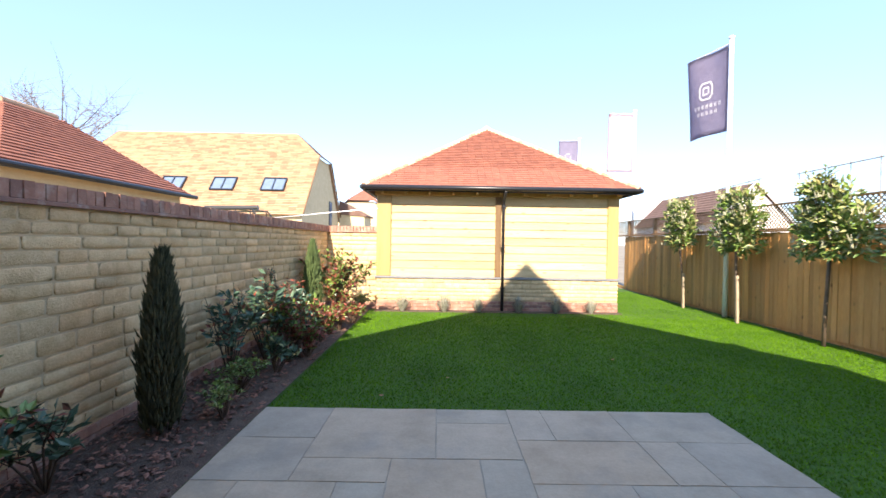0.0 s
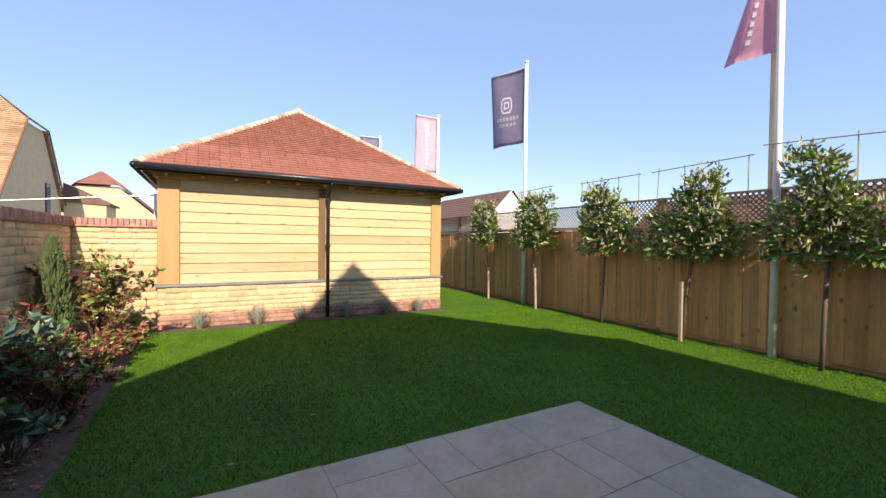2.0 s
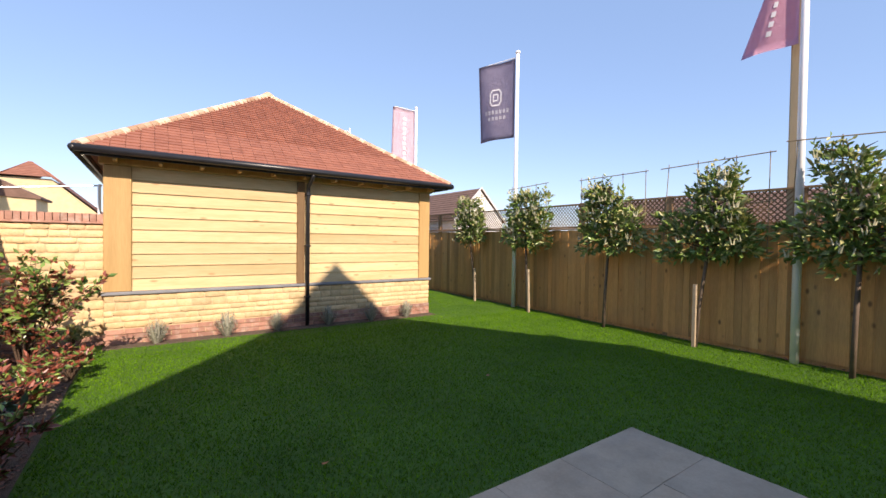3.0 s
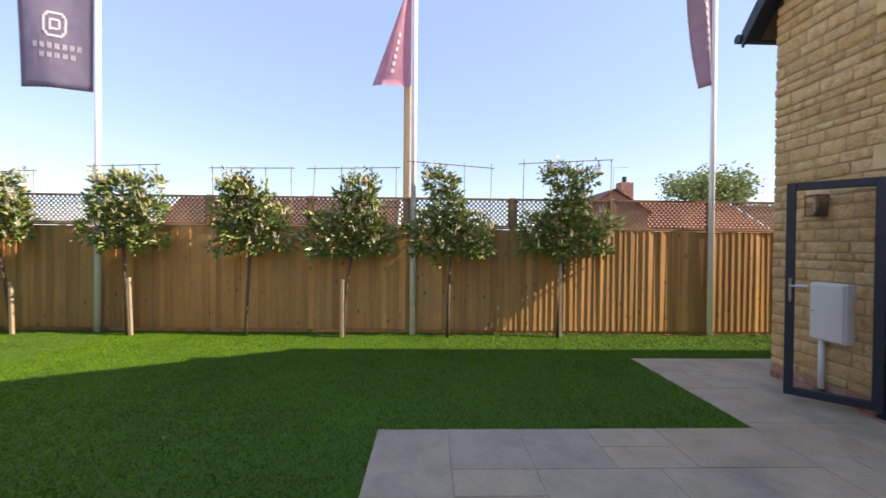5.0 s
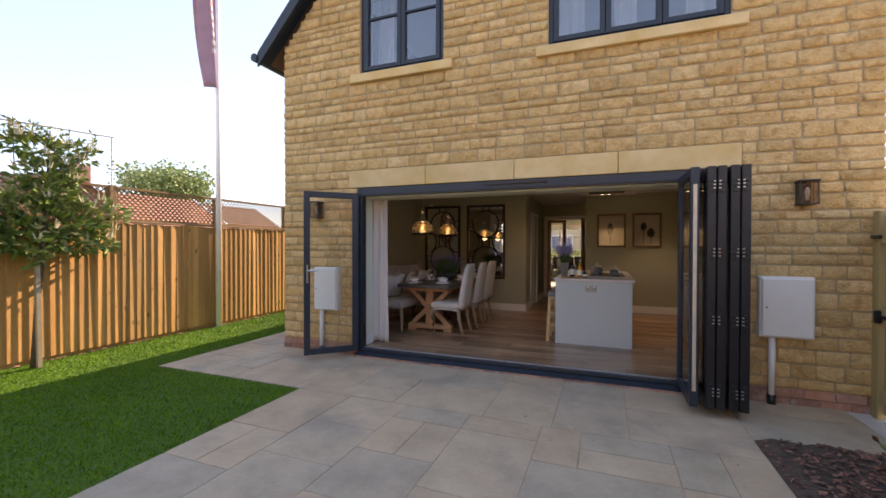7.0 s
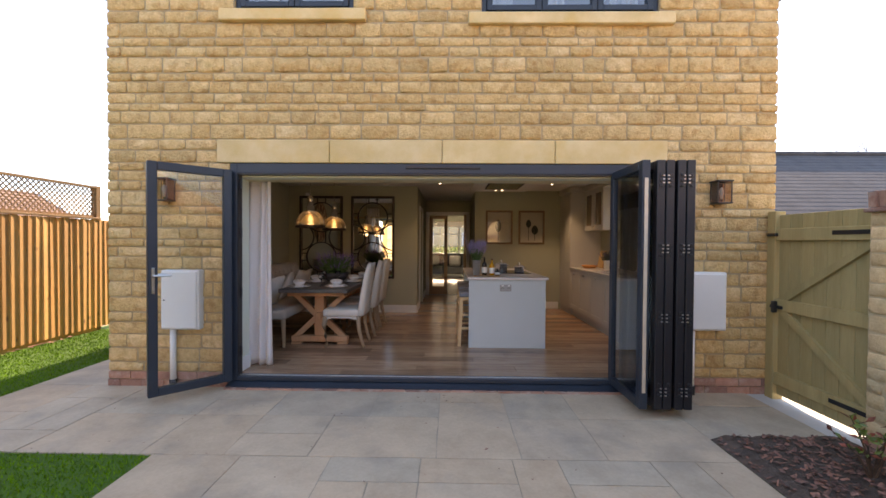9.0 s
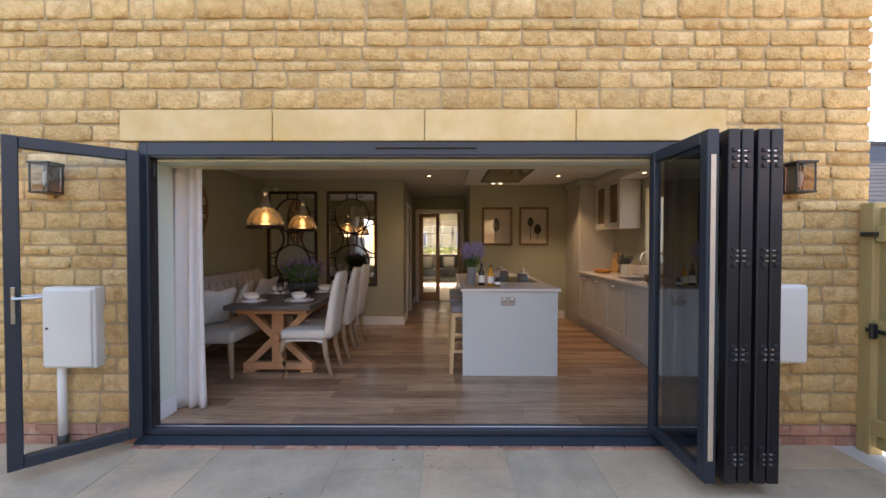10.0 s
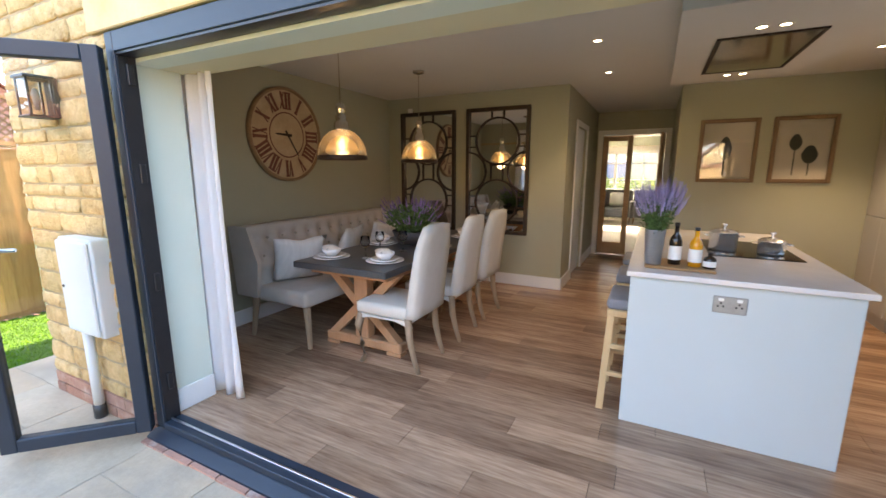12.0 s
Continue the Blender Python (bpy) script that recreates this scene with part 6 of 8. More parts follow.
part("bloom", fl, surf("pale_lavender_flower", (0.28, 0.24, 0.46), (0.42, 0.38, 0.60), 0.8, 10, 80, 0.2), bucket)

STOOL_OAK = surf("pale_oak_stool", (0.50, 0.31, 0.15), (0.62, 0.42, 0.22), 0.5, 4, 40, 0.1, stretch=(2, 2, 0.4))


def stool(x, y):
    s = thing("bar_stool", (x, y, 0), 0, "pale oak bar stool with a grey seat", "stool", "stools at the island")
    for sx in (-1, 1):
        for sy in (-1, 1):
            part("leg", prism(B(), [(sx * 0.19 - 0.02, sy * 0.19 - 0.02, 0), (sx * 0.19 + 0.02, sy * 0.19 - 0.02, 0), (sx * 0.19 + 0.02, sy * 0.19 + 0.02, 0), (sx * 0.19 - 0.02, sy * 0.19 + 0.02, 0)], (-sx * 0.03, -sy * 0.03, 0.63)), STOOL_OAK, s)
    for z in (0.22, 0.40):
        for q in (-1, 1):
            part("rung", boxed(-0.17, 0.17, q * 0.18 - 0.012, q * 0.18 + 0.012, z, z + 0.03, 0.003), STOOL_OAK, s)
            part("rung", boxed(q * 0.18 - 0.012, q * 0.18 + 0.012, -0.17, 0.17, z + 0.03, z + 0.06, 0.003), STOOL_OAK, s)
    part("seat_frame", boxed(-0.185, 0.185, -0.185, 0.185, 0.60, 0.645, 0.006), STOOL_OAK, s)
    part("seat", boxed(-0.19, 0.19, -0.19, 0.19, 0.646, 0.71, 0.02, 2), surf("grey_seat_fabric", (0.16, 0.16, 0.18), (0.24, 0.24, 0.26), 0.9, 5, 200, 0.2), s, "grey upholstered seat", True)
    return s


st = stool(0.045, -2.33)
for y in (-3.0, -3.66):
    copy_thing(st, pose(0.045, y, 0))

# base units along the window wall
UX = -1.93
yk = -4.62
for k, w in enumerate((0.50, 0.60, 0.60, 0.60, 0.60, 0.50)):
    u = thing("base_cabinet", (UX, yk + w / 2, 0), 0, "stone grey shaker base cabinet with a steel cup handle", "cabinet", "base cabinets under the window")
    part("carcass", boxed(-0.58, -0.022, -w / 2, w / 2, 0.14, 0.888), UNIT, u)
    part("plinth", boxed(-0.55, -0.06, -w / 2, w / 2, 0.0, 0.139), UNIT, u)
    bm = boxed(-0.021, -0.008, -w / 2 + 0.002, w / 2 - 0.002, 0.145, 0.88)
    y0, y1 = -w / 2 + 0.002, w / 2 - 0.002
    for a, b, c0_, c1_ in ((y0, y0 + 0.08, 0.145, 0.88), (y1 - 0.08, y1, 0.145, 0.88), (y0 + 0.08, y1 - 0.08, 0.145, 0.225), (y0 + 0.08, y1 - 0.08, 0.80, 0.88)):
        box(bm, -0.008, 0.0, a, b, c0_, c1_, 0.001)
    d = part("door", bm, UNIT, u)
    part("cup_handle", lathe(B(), [(0.0, 0.0), (0.03, 0.0), (0.028, 0.014), (0.012, 0.024), (0, 0.025)], 14), ALU, d, "", True).matrix_basis = pose(0.0, 0.0, 0.81, 0, 90, 0) @ Matrix.Diagonal((0.7, 1.5, 1, 1))
    yk += w
solid("kitchen_worktop", boxed(HX0 + 0.321, UX + 0.02, -4.62, -1.18, 0.89, 0.92, 0.005, 2), QUARTZ, "pale quartz worktop along the window wall", "worktop")
part_up = solid("worktop_upstand", boxed(HX0 + 0.321, HX0 + 0.34, -4.62, -1.18, 0.9205, 1.07, 0.003), QUARTZ, "pale quartz upstand behind the worktop", "upstand")
tall = thing("tall_cabinet", (UX, -4.99, 0), 0, "floor to ceiling stone grey larder cabinets", "cabinet")
part("carcass", boxed(-0.58, -0.022, -0.355, 0.365, 0.0, 2.34), UNIT, tall)
for z0, z1 in ((0.12, 1.02), (1.03, 2.30)):
    d = part("door", box(boxed(-0.021, 0.0, -0.35, 0.0, z0, z1, 0.003), -0.021, 0.0, 0.003, 0.355, z0, z1, 0.003), UNIT, tall)
part("cornice", boxed(-0.58, 0.03, -0.355, 0.385, 2.341, 2.44, 0.01), UNIT, tall)
wallu = thing("wall_cabinet", (-2.19, -4.20, 1.60), 0, "stone grey wall cabinet with two glazed doors", "cabinet")
part("carcass", boxed(-0.30, -0.021, -0.40, 0.55, 0, 0.74, 0.003), UNIT, wallu)
# Opaque panel; the warm light inside the cabinet is put into its brown.
GOLD = surf("warm_lit_cabinet_glass", (0.14, 0.085, 0.045), (0.24, 0.15, 0.08), 0.06, 4, 40, 0.0)
for k in range(2):
    y0, y1 = -0.40 + 0.475 * k, 0.073 + 0.475 * k
    bm = B()
    for a, b, c0_, c1_ in ((y0, y0 + 0.09, 0, 0.74), (y1 - 0.09, y1, 0, 0.74), (y0 + 0.09, y1 - 0.09, 0, 0.09), (y0 + 0.09, y1 - 0.09, 0.65, 0.74)):
        box(bm, -0.02, 0.0, a, b, c0_, c1_, 0.001)
    d = part("door", bm, UNIT, wallu)
    part("glass", boxed(-0.017, -0.010, y0 + 0.085, y1 - 0.085, 0.08, 0.66), GOLD, d, "cabinet glass, warm inner light in its brown colour")
    part("knob", lathe(B(), [(0, 0), (0.008, 0), (0.014, 0.014), (0.010, 0.022), (0, 0.024)], 12), ALU, d, "", True).matrix_basis = pose(0.0, (y1 - 0.04) if k == 0 else (y0 + 0.04), 0.06, 0, 90, 0)
part("cornice", boxed(-0.30, 0.03, -0.40, 0.57, 0.741, 0.84, 0.01), UNIT, wallu)
solid("kitchen_pelmet", boxed(HX0 + 0.321, -2.15, -3.62, -1.16, 2.30, CZ - 0.002, 0.004), UNIT, "stone grey pelmet above the kitchen window", "pelmet")
# kitchen window
kw = thing("window_3", (HX0, 0, 0), 0, "white framed kitchen window above the sink", "window", kind="structure")
bm = B()
for y0, y1, z0, z1 in ((KW[0], KW[0] + 0.05, KW[2], KW[3]), (KW[1] - 0.05, KW[1], KW[2], KW[3]), (KW[0] + .05, KW[1] - .05, KW[2], KW[2] + .05), (KW[0] + .05, KW[1] - .05, KW[3] - .05, KW[3]), ((KW[0] + KW[1]) / 2 - .03, (KW[0] + KW[1]) / 2 + .03, KW[2] + .05, KW[3] - .05)):
    box(bm, 0.08, 0.14, y0, y1, z0, z1, 0.004)
part("window_frame", bm, WHITE_GLOSS, kw)
pn = part("pane", boxed(0.105, 0.113, KW[0] + 0.04, KW[1] - 0.04, KW[2] + 0.04, KW[3] - 0.04), PANE, kw)
pn.visible_shadow = False
part("window_sill", boxed(0.14, 0.36, KW[0] - 0.03, KW[1] + 0.03, KW[2] - 0.03, KW[2] - 0.002, 0.004), WHITE_GLOSS, kw)
BLIND = surf("oatmeal_blind_fabric", (0.42, 0.31, 0.20), (0.52, 0.40, 0.27), 0.9, 4, 160, 0.2)
blind = thing("roman_blind", (HX0 + 0.36, -2.52, 1.98), 0, "raised oatmeal roman blind over the kitchen window", "blind")
for k in range(3):
    part("fold", boxed(-0.02 - 0.0, 0.02 + 0.012 * k, -0.80, 0.80, 0.09 * k, 0.09 * k + 0.13, 0.012, 2), BLIND, blind)
# sink and tap
sink = thing("kitchen_sink", (-2.22, -3.15, 0.9205), 0, "steel sink bowl set in the worktop", "sink")
part("rim", frame_bars(B(), -0.19, 0.19, -0.27, 0.27, 0.02, 0, 0.004, 0.001), ALU, sink).matrix_basis = pose(0, 0, 0.004, 90, 0, 0)
part("bowl", boxed(-0.17, 0.17, -0.25, 0.25, 0.0, 0.002), surf("dark_steel_bowl", (0.10, 0.10, 0.10), (0.16, 0.16, 0.16), 0.35, 6, 60, 0.0, metal=1.0), sink)
tap = thing("mixer_tap", (-2.45, -3.15, 0.9205), 0, "polished steel swan-neck mixer tap", "tap")
part("body", lathe(B(), [(0, 0), (0.03, 0), (0.026, 0.02), (0.02, 0.06), (0.02, 0.10), (0, 0.10)], 16), ALU, tap, "", True)
part("spout", pipe(B(), [(0, 0, 0.08)] + [(0.10 - 0.10 * math.cos(a), 0, 0.26 + 0.10 * math.sin(a)) for a in (math.pi * k / 8 for k in range(9))] + [(0.20, 0, 0.20)], 0.012, 10), ALU, tap, "", True)
part("lever", tube(B(), (0, 0.02, 0.07), (0.02, 0.10, 0.10), 0.007), ALU, tap)
# things on the worktop
pl = thing("potted_herb", (-2.33, -3.80, 0.9205), 0, "bushy dark herb in a pale metal pot", "plant pot")
part("pot", lathe(B(), [(0, 0), (0.05, 0), (0.065, 0.16), (0.068, 0.16), (0.06, 0.155), (0.045, 0.01), (0, 0.01)], 20), CHINA, pl, "", True)
lv, fl = B(), B()
sprigs(lv, (0, 0, 0.12), 110, 0.11, 0.06, 0.20, fl, random.Random(12), 0.035, 0.12)
part("foliage", lv, surf("dusty_herb", (0.05, 0.06, 0.05), (0.11, 0.12, 0.10), 0.8, 8, 60, 0.1), pl)
part("bloom", fl, LAVENDER, pl)
ORANGE = surf("orange_tray", (0.55, 0.20, 0.05), (0.65, 0.27, 0.08), 0.5, 4, 60, 0.05)
solid("shallow_bowl", lathe(B(), [(0, 0), (0.10, 0), (0.15, 0.05), (0.146, 0.052), (0.10, 0.01), (0, 0.01)], 24, (-2.18, -4.25, 0.9205)), ORANGE, "shallow orange bowl on the worktop", "bowl", smooth=True)
brd = boxed(-0.012, 0.012, -0.14, 0.14, 0, 0.32, 0.008, 2)
ob = solid("chopping_board", brd, surf("bread_board", (0.42, 0.24, 0.10), (0.54, 0.33, 0.15), 0.5, 4, 40, 0.1), "wooden chopping board leaning on the wall", "board")
ob.matrix_basis = pose(-2.42, -4.40, 0.9205, 0, -13, 0)
bk = thing("fruit_basket", (-2.22, -2.55, 0.9205), 0, "wicker hamper basket with jars and green fruit", "basket")
part("basket", lathe(B(), [(0, 0), (0.15, 0), (0.18, 0.10), (0.19, 0.10), (0.17, 0.02), (0, 0.015)], 24), surf("wicker", (0.10, 0.06, 0.03), (0.24, 0.15, 0.08), 0.8, 30, 60, 0.5), bk, "", True)
part("handle", pipe(B(), [(0, 0.18 * math.cos(a), 0.10 + 0.26 * math.sin(a)) for a in (math.pi * k / 14 for k in range(15))], 0.010, 6), surf("wicker_rim", (0.2, 0.1, 0.04), (0.34, 0.19, 0.09), 0.7, 20, 60, 0.3), bk, "", True)
for dx, dy, c2, rr in ((0.06, 0.05, (0.22, 0.30, 0.04), 0.04), (-0.05, 0.07, (0.35, 0.05, 0.03), 0.04), (0.02, -0.06, (0.25, 0.32, 0.05), 0.042), (-0.08, -0.03, (0.30, 0.05, 0.05), 0.035)):
    part("fruit", lathe(B(), [(0, -rr), (rr * 0.7, -rr * 0.7), (rr, 0), (rr * 0.75, rr * 0.65), (rr * 0.2, rr * 0.85), (0, rr * 0.75)], 16, (dx, dy, 0.10)), surf("fruit_skin", c2, tuple(min(1, v * 1.4) for v in c2), 0.4, 10, 60, 0.0), bk, "", True)
rb = thing("hanging_pan", (HX0 + 0.40, -2.52, 1.50), 0, "copper pan hanging beside the window", "pan")
part("pan", lathe(B(), [(0, 0), (0.11, 0), (0.14, 0.05), (0.145, 0.05), (0.115, 0.01), (0, 0.01)], 24), surf("copper_pan", (0.45, 0.17, 0.06), (0.58, 0.25, 0.10), 0.35, 6, 60, 0.05, metal=0.8), rb, "", True).matrix_basis = pose(0, 0, 0, 0, 90, 0)
part("handle", boxed(0.0, 0.012, -0.012, 0.012, 0.13, 0.34, 0.004), BLACK_PLASTIC, rb)
# hood in the bulkhead
hood = thing("ceiling_hood", (-0.55, -3.69, 2.35), 0, "mirror-steel extractor hood flush in the ceiling box", "extractor hood")
part("frame", frame_bars(B(), -0.31, 0.29, -0.57, 0.57, 0.028, 0, 0.012, 0.002), BRONZE, hood).matrix_basis = pose(0, 0, -0.0125, 90, 0, 0)
part("panel", boxed(-0.28, 0.26, -0.54, 0.54, -0.010, -0.001), surf("mirror_steel", (0.52, 0.50, 0.46), (0.60, 0.58, 0.54), 0.12, 4, 60, 0.0, metal=1.0), hood, "mirror-polished steel panel")
SPOT = glow("downlight_lens", (1.0, 0.86, 0.66), 1.6)


def spot(x, y, z, lamp=0.0):
    s = thing("downlight", (x, y, z), 0, "lit recessed ceiling downlight with a steel ring", "downlight", "ceiling downlights")
    part("ring", lathe(B(), [(0.028, -0.0005), (0.042, -0.0005), (0.040, -0.006), (0.028, -0.004)], 24), ALU, s, "", True)
    part("lens", lathe(B(), [(0, -0.002), (0.028, -0.002), (0.028, -0.0006), (0, -0.0006)], 24), SPOT, s)
    if lamp:
        d = bpy.data.lights.new("downlight_beam", "SPOT")
        d.energy, d.color, d.spot_size, d.spot_blend, d.shadow_soft_size = lamp, (1.0, 0.82, 0.60), radians(100), 0.6, 0.04
        new("downlight_beam", d).matrix_basis = pose(x, y, z - 0.02)


for x, y, p in ((0.52, -3.15, 1.7), (0.55, -4.30, 2.6), (-1.56, -3.22, 3.8), (-1.50, -4.33, 6.8)):
    spot(x, y, CZ, p)
for x, y in ((-2.27, -2.30), (-2.27, -3.10)):
    spot(x, y, 2.30, 0)
for x in (-0.60, -0.48):
    spot(x, -4.43, 2.35, 0)
    spot(x, -2.96, 2.35, 0)

# pictures
MAT = surf("ivory_mount", (0.50, 0.45, 0.37), (0.55, 0.50, 0.42), 0.8, 4, 60, 0.0)
INK = surf("dark_botanical_ink", (0.03, 0.03, 0.022), (0.06, 0.06, 0.045), 0.8, 12, 60, 0.0)
PICT_GLASS = glass("picture_glass", (1, 1, 1), 0.0, 1.5)
WOODF = surf("walnut_picture_frame", (0.13, 0.075, 0.035), (0.22, 0.13, 0.065), 0.5, 8, 60, 0.1)
for x0, x1, heads in ((-0.94, -0.38, ((0.02, 0.38, 0.065, 0.13),)), (-1.60, -1.06, ((0.06, 0.43, 0.055, 0.085), (-0.07, 0.30, 0.07, 0.095)))):
    pc = thing("framed_picture", ((x0 + x1) / 2, PY, 1.34), 0, "framed botanical print of seed heads behind glass", "picture", "pair of prints")
    w, h = (x1 - x0) / 2, 0.70
    part("frame", frame_bars(B(), -w, w, 0, h, 0.04, 0, 0.035, 0.005), WOODF, pc)
    part("mount", boxed(-w + 0.035, w - 0.035, 0.001, 0.008, 0.035, h - 0.035), MAT, pc)
    bm = B()
    for px, pz, rw, rh in heads:
        pts = [(px + rw * math.cos(a) * (1 - 0.25 * max(0, math.sin(a))), 0.0085, pz + rh * math.sin(a)) for a in (2 * math.pi * k / 20 for k in range(20))]
        prism(bm, pts, (0, 0.001, 0))
        box(bm, px - 0.006, px + 0.006, 0.0086, 0.0094, 0.08, pz - rh * 0.9)
    part("print", bm, INK, pc, "dark seed head drawing")
    g = part("glass", boxed(-w + 0.036, w - 0.036, 0.016, 0.018, 0.036, h - 0.036), PICT_GLASS, pc)
    g.visible_shadow = False

# french doors at the end of the hall, and the room beyond
OAKD = surf("oak_door", (0.30, 0.17, 0.08), (0.42, 0.26, 0.13), 0.5, 3, 30, 0.1, stretch=(3, 3, 0.4))
fd = thing("door_2", (0.42, DY, 0), 0, "pair of glazed oak hall doors, one standing open", "glazed door", kind="structure")
bm = B()
box(bm, -0.56, -0.48, 0.001, 0.03, 0, 2.15, 0.004)
box(bm, 0.48, 0.56, 0.001, 0.03, 0, 2.15, 0.004)
box(bm, -0.48, 0.48, 0.001, 0.03, 2.07, 2.15, 0.004)
part("architrave", bm, WHITE_GLOSS, fd)
for x0, x1 in ((-0.475, -0.005), (0.005, 0.475)):
    d = part("door_leaf", box(frame_bars(B(), x0, x1, 0.016, 2.06, 0.085, -0.08, -0.035), x0 + 0.085, x1 - 0.085, -0.08, -0.035, 0.101, 0.22), OAKD, fd)
    pn = part("pane", boxed(x0 + 0.08, x1 - 0.08, -0.060, -0.054, 0.21, 1.98), PANE, d)
    pn.visible_shadow = False
    if x0 < -0.1:
        d.matrix_basis = Matrix.Translation((-0.475, -0.035, 0)) @ pose(0, 0, 0, 0, 0, 86) @ Matrix.Translation((0.475, 0.035, 0))
d3 = thing("door_3", (NX, -5.75, 0), 0, "white painted door in the hall wall, closed", "door", kind="structure")
bm = B()
box(bm, -0.02, -0.001, 0.40, 0.49, 0, 2.12, 0.003)
box(bm, -0.02, -0.001, -0.49, -0.40, 0, 2.12, 0.003)
box(bm, -0.02, -0.001, -0.40, 0.40, 2.05, 2.12, 0.003)
part("architrave", bm, WHITE_GLOSS, d3)
leaf_3 = part("door_leaf", boxed(0.03, 0.07, -0.398, 0.398, 0.005, 2.048, 0.003), WHITE_GLOSS, d3)
part("door_handle", tube(tube(B(), (0.03, -0.33, 1.0), (-0.02, -0.33, 1.0), 0.009), (-0.02, -0.335, 1.0), (-0.02, -0.22, 1.0), 0.008), ALU, leaf_3)
bw = thing("window_4", (0, HB, 0), 0, "white framed living room window in the back wall", "window", kind="structure")
bm = frame_bars(B(), -1.15, 2.3, 0.7, 2.2, 0.06, 0.06, 0.13)
for x in (0.0, 1.15):
    box(bm, x - 0.035, x + 0.035, 0.06, 0.13, 0.76, 2.14)
box(bm, -1.09, 2.24, 0.07, 0.12, 1.68, 1.72)
box(bm, -1.09, 2.24, 0.075, 0.115, 1.20, 1.225)
for x in (-0.72, -0.36, 0.38, 0.76, 1.52, 1.90):
    box(bm, x - 0.012, x + 0.012, 0.075, 0.115, 0.76, 2.14)
part("window_frame", bm, WHITE_GLOSS, bw)
pn = part("pane", boxed(-1.1, 2.25, 0.092, 0.098, 0.75, 2.15), PANE, bw)
pn.visible_shadow = False
for k, (z0, z1) in enumerate(((1.98, 2.12), (2.06, 2.20))):
    part("blind_fold", boxed(-1.1, 2.25, 0.14 + 0.012 * k, 0.17 + 0.012 * k, z0, z1, 0.01, 2), CURTAIN, bw, "raised white fabric blind")
tagged(new("floor_far", give(mesh_of(boxed(HX0 + 0.33, HX1 - 0.33, HB + 0.31, DY - 0.13, 0.001, 0.012), "carpet"), surf("pale_carpet", (0.50, 0.49, 0.45), (0.60, 0.59, 0.55), 0.95, 3, 160, 0.2))), "pale grey carpet in the far living room", "carpet", kind="structure")
bm = B()
for q in ((HX0 + 0.321, -1.15, HB + 0.301, HB + 0.315, 0.013, CZ - 0.002), (2.3, HX1 - 0.321, HB + 0.301, HB + 0.315, 0.013, CZ - 0.002), (-1.15, 2.3, HB + 0.301, HB + 0.315, 0.013, 0.7), (-1.15, 2.3, HB + 0.301, HB + 0.315, 2.2, CZ - 0.002)):
    box(bm, *q)
tagged(new("wall_far", give(mesh_of(bm, "wall_far"), REVEAL_PAINT)), "pale painted window wall of the far room", "wall", kind="structure")
DARKF = surf("dark_armchair_fabric", (0.07, 0.075, 0.08), (0.12, 0.125, 0.13), 0.9, 4, 160, 0.2)
CUSHION = surf("pale_cushion_linen", (0.62, 0.62, 0.60), (0.72, 0.72, 0.70), 0.9, 6, 160, 0.15)


def armchair(x, y, turn, label):
    """Upholstered chair whose back lies at -x of its own frame."""
    arm = thing("armchair", (x, y, 0), turn, label, "armchair", "armchairs in the far room")
    part("seat", smooth_box(-0.34, 0.34, -0.36, 0.36, 0.18, 0.46, 0.05), DARKF, arm, "", True)
    part("backrest", smooth_box(-0.42, -0.22, -0.40, 0.40, 0.2, 0.95, 0.06), DARKF, arm, "", True)
    for s in (-1, 1):
        part("arm_rest", smooth_box(-0.36, 0.36, s * 0.40 - 0.07, s * 0.40 + 0.07, 0.18, 0.64, 0.05), DARKF, arm, "", True)
        for xx in (-0.3, 0.3):
            part("leg", tube(B(), (xx, s * 0.36, 0.19), (xx, s * 0.36, 0), 0.02, 0.014, 8), LEG_WOOD, arm)
    cu = solid("cushion", smooth_box(-0.07, 0.07, -0.22, 0.22, 0, 0.40, 0.06), CUSHION, "pale square cushion on an armchair", "cushion", smooth=True)
    cu.matrix_basis = pose(x, y, 0, 0, 0, turn) @ pose(-0.12, 0.0, 0.465, 0, -14, 0)


armchair(0.98, HB + 0.95, 90, "dark upholstered armchair before the far window")
armchair(0.16, HB + 0.95, 90, "dark upholstered armchair with a pale cushion")
armchair(-0.45, HB + 2.3, 0, "dark armchair side-on in the far room")

# ---- plants ----
LEAF_DARK = surf("glossy_dark_leaf", (0.095, 0.170, 0.036), (0.215, 0.325, 0.085), 0.30, 9, 60, 0.1, pieces=((0.6, 0.65, 0.6), (1.0, 1.0, 1.0), (1.5, 1.35, 1.2)))
# Pale young leaf; on the trained trees it also paints in gloss highlights.
LEAF_LIGHT = surf("young_or_lit_leaf", (0.23, 0.26, 0.09), (0.42, 0.42, 0.21), 0.45, 9, 60, 0.1, pieces=((0.7, 0.75, 0.6), (1.0, 1.0, 1.0), (1.3, 1.1, 0.9)))
LEAF_TEAL = surf("blue_green_leaf", (0.040, 0.088, 0.055), (0.10, 0.18, 0.115), 0.4, 9, 60, 0.1, pieces=((0.6, 0.7, 0.7), (1.0, 1.0, 1.0), (1.4, 1.3, 1.2)))
LEAF_RED = surf("red_young_leaf", (0.17, 0.045, 0.030), (0.34, 0.115, 0.070), 0.4, 9, 60, 0.1, pieces=((0.5, 0.5, 0.5), (1.0, 1.0, 1.0), (1.3, 1.1, 1.1)))
CONIFER_DARK = surf("dark_conifer", (0.032, 0.042, 0.022), (0.085, 0.090, 0.045), 0.8, 14, 60, 0.1, pieces=((0.6, 0.6, 0.6), (1.1, 1.05, 1.0), (1.6, 1.4, 1.2)))
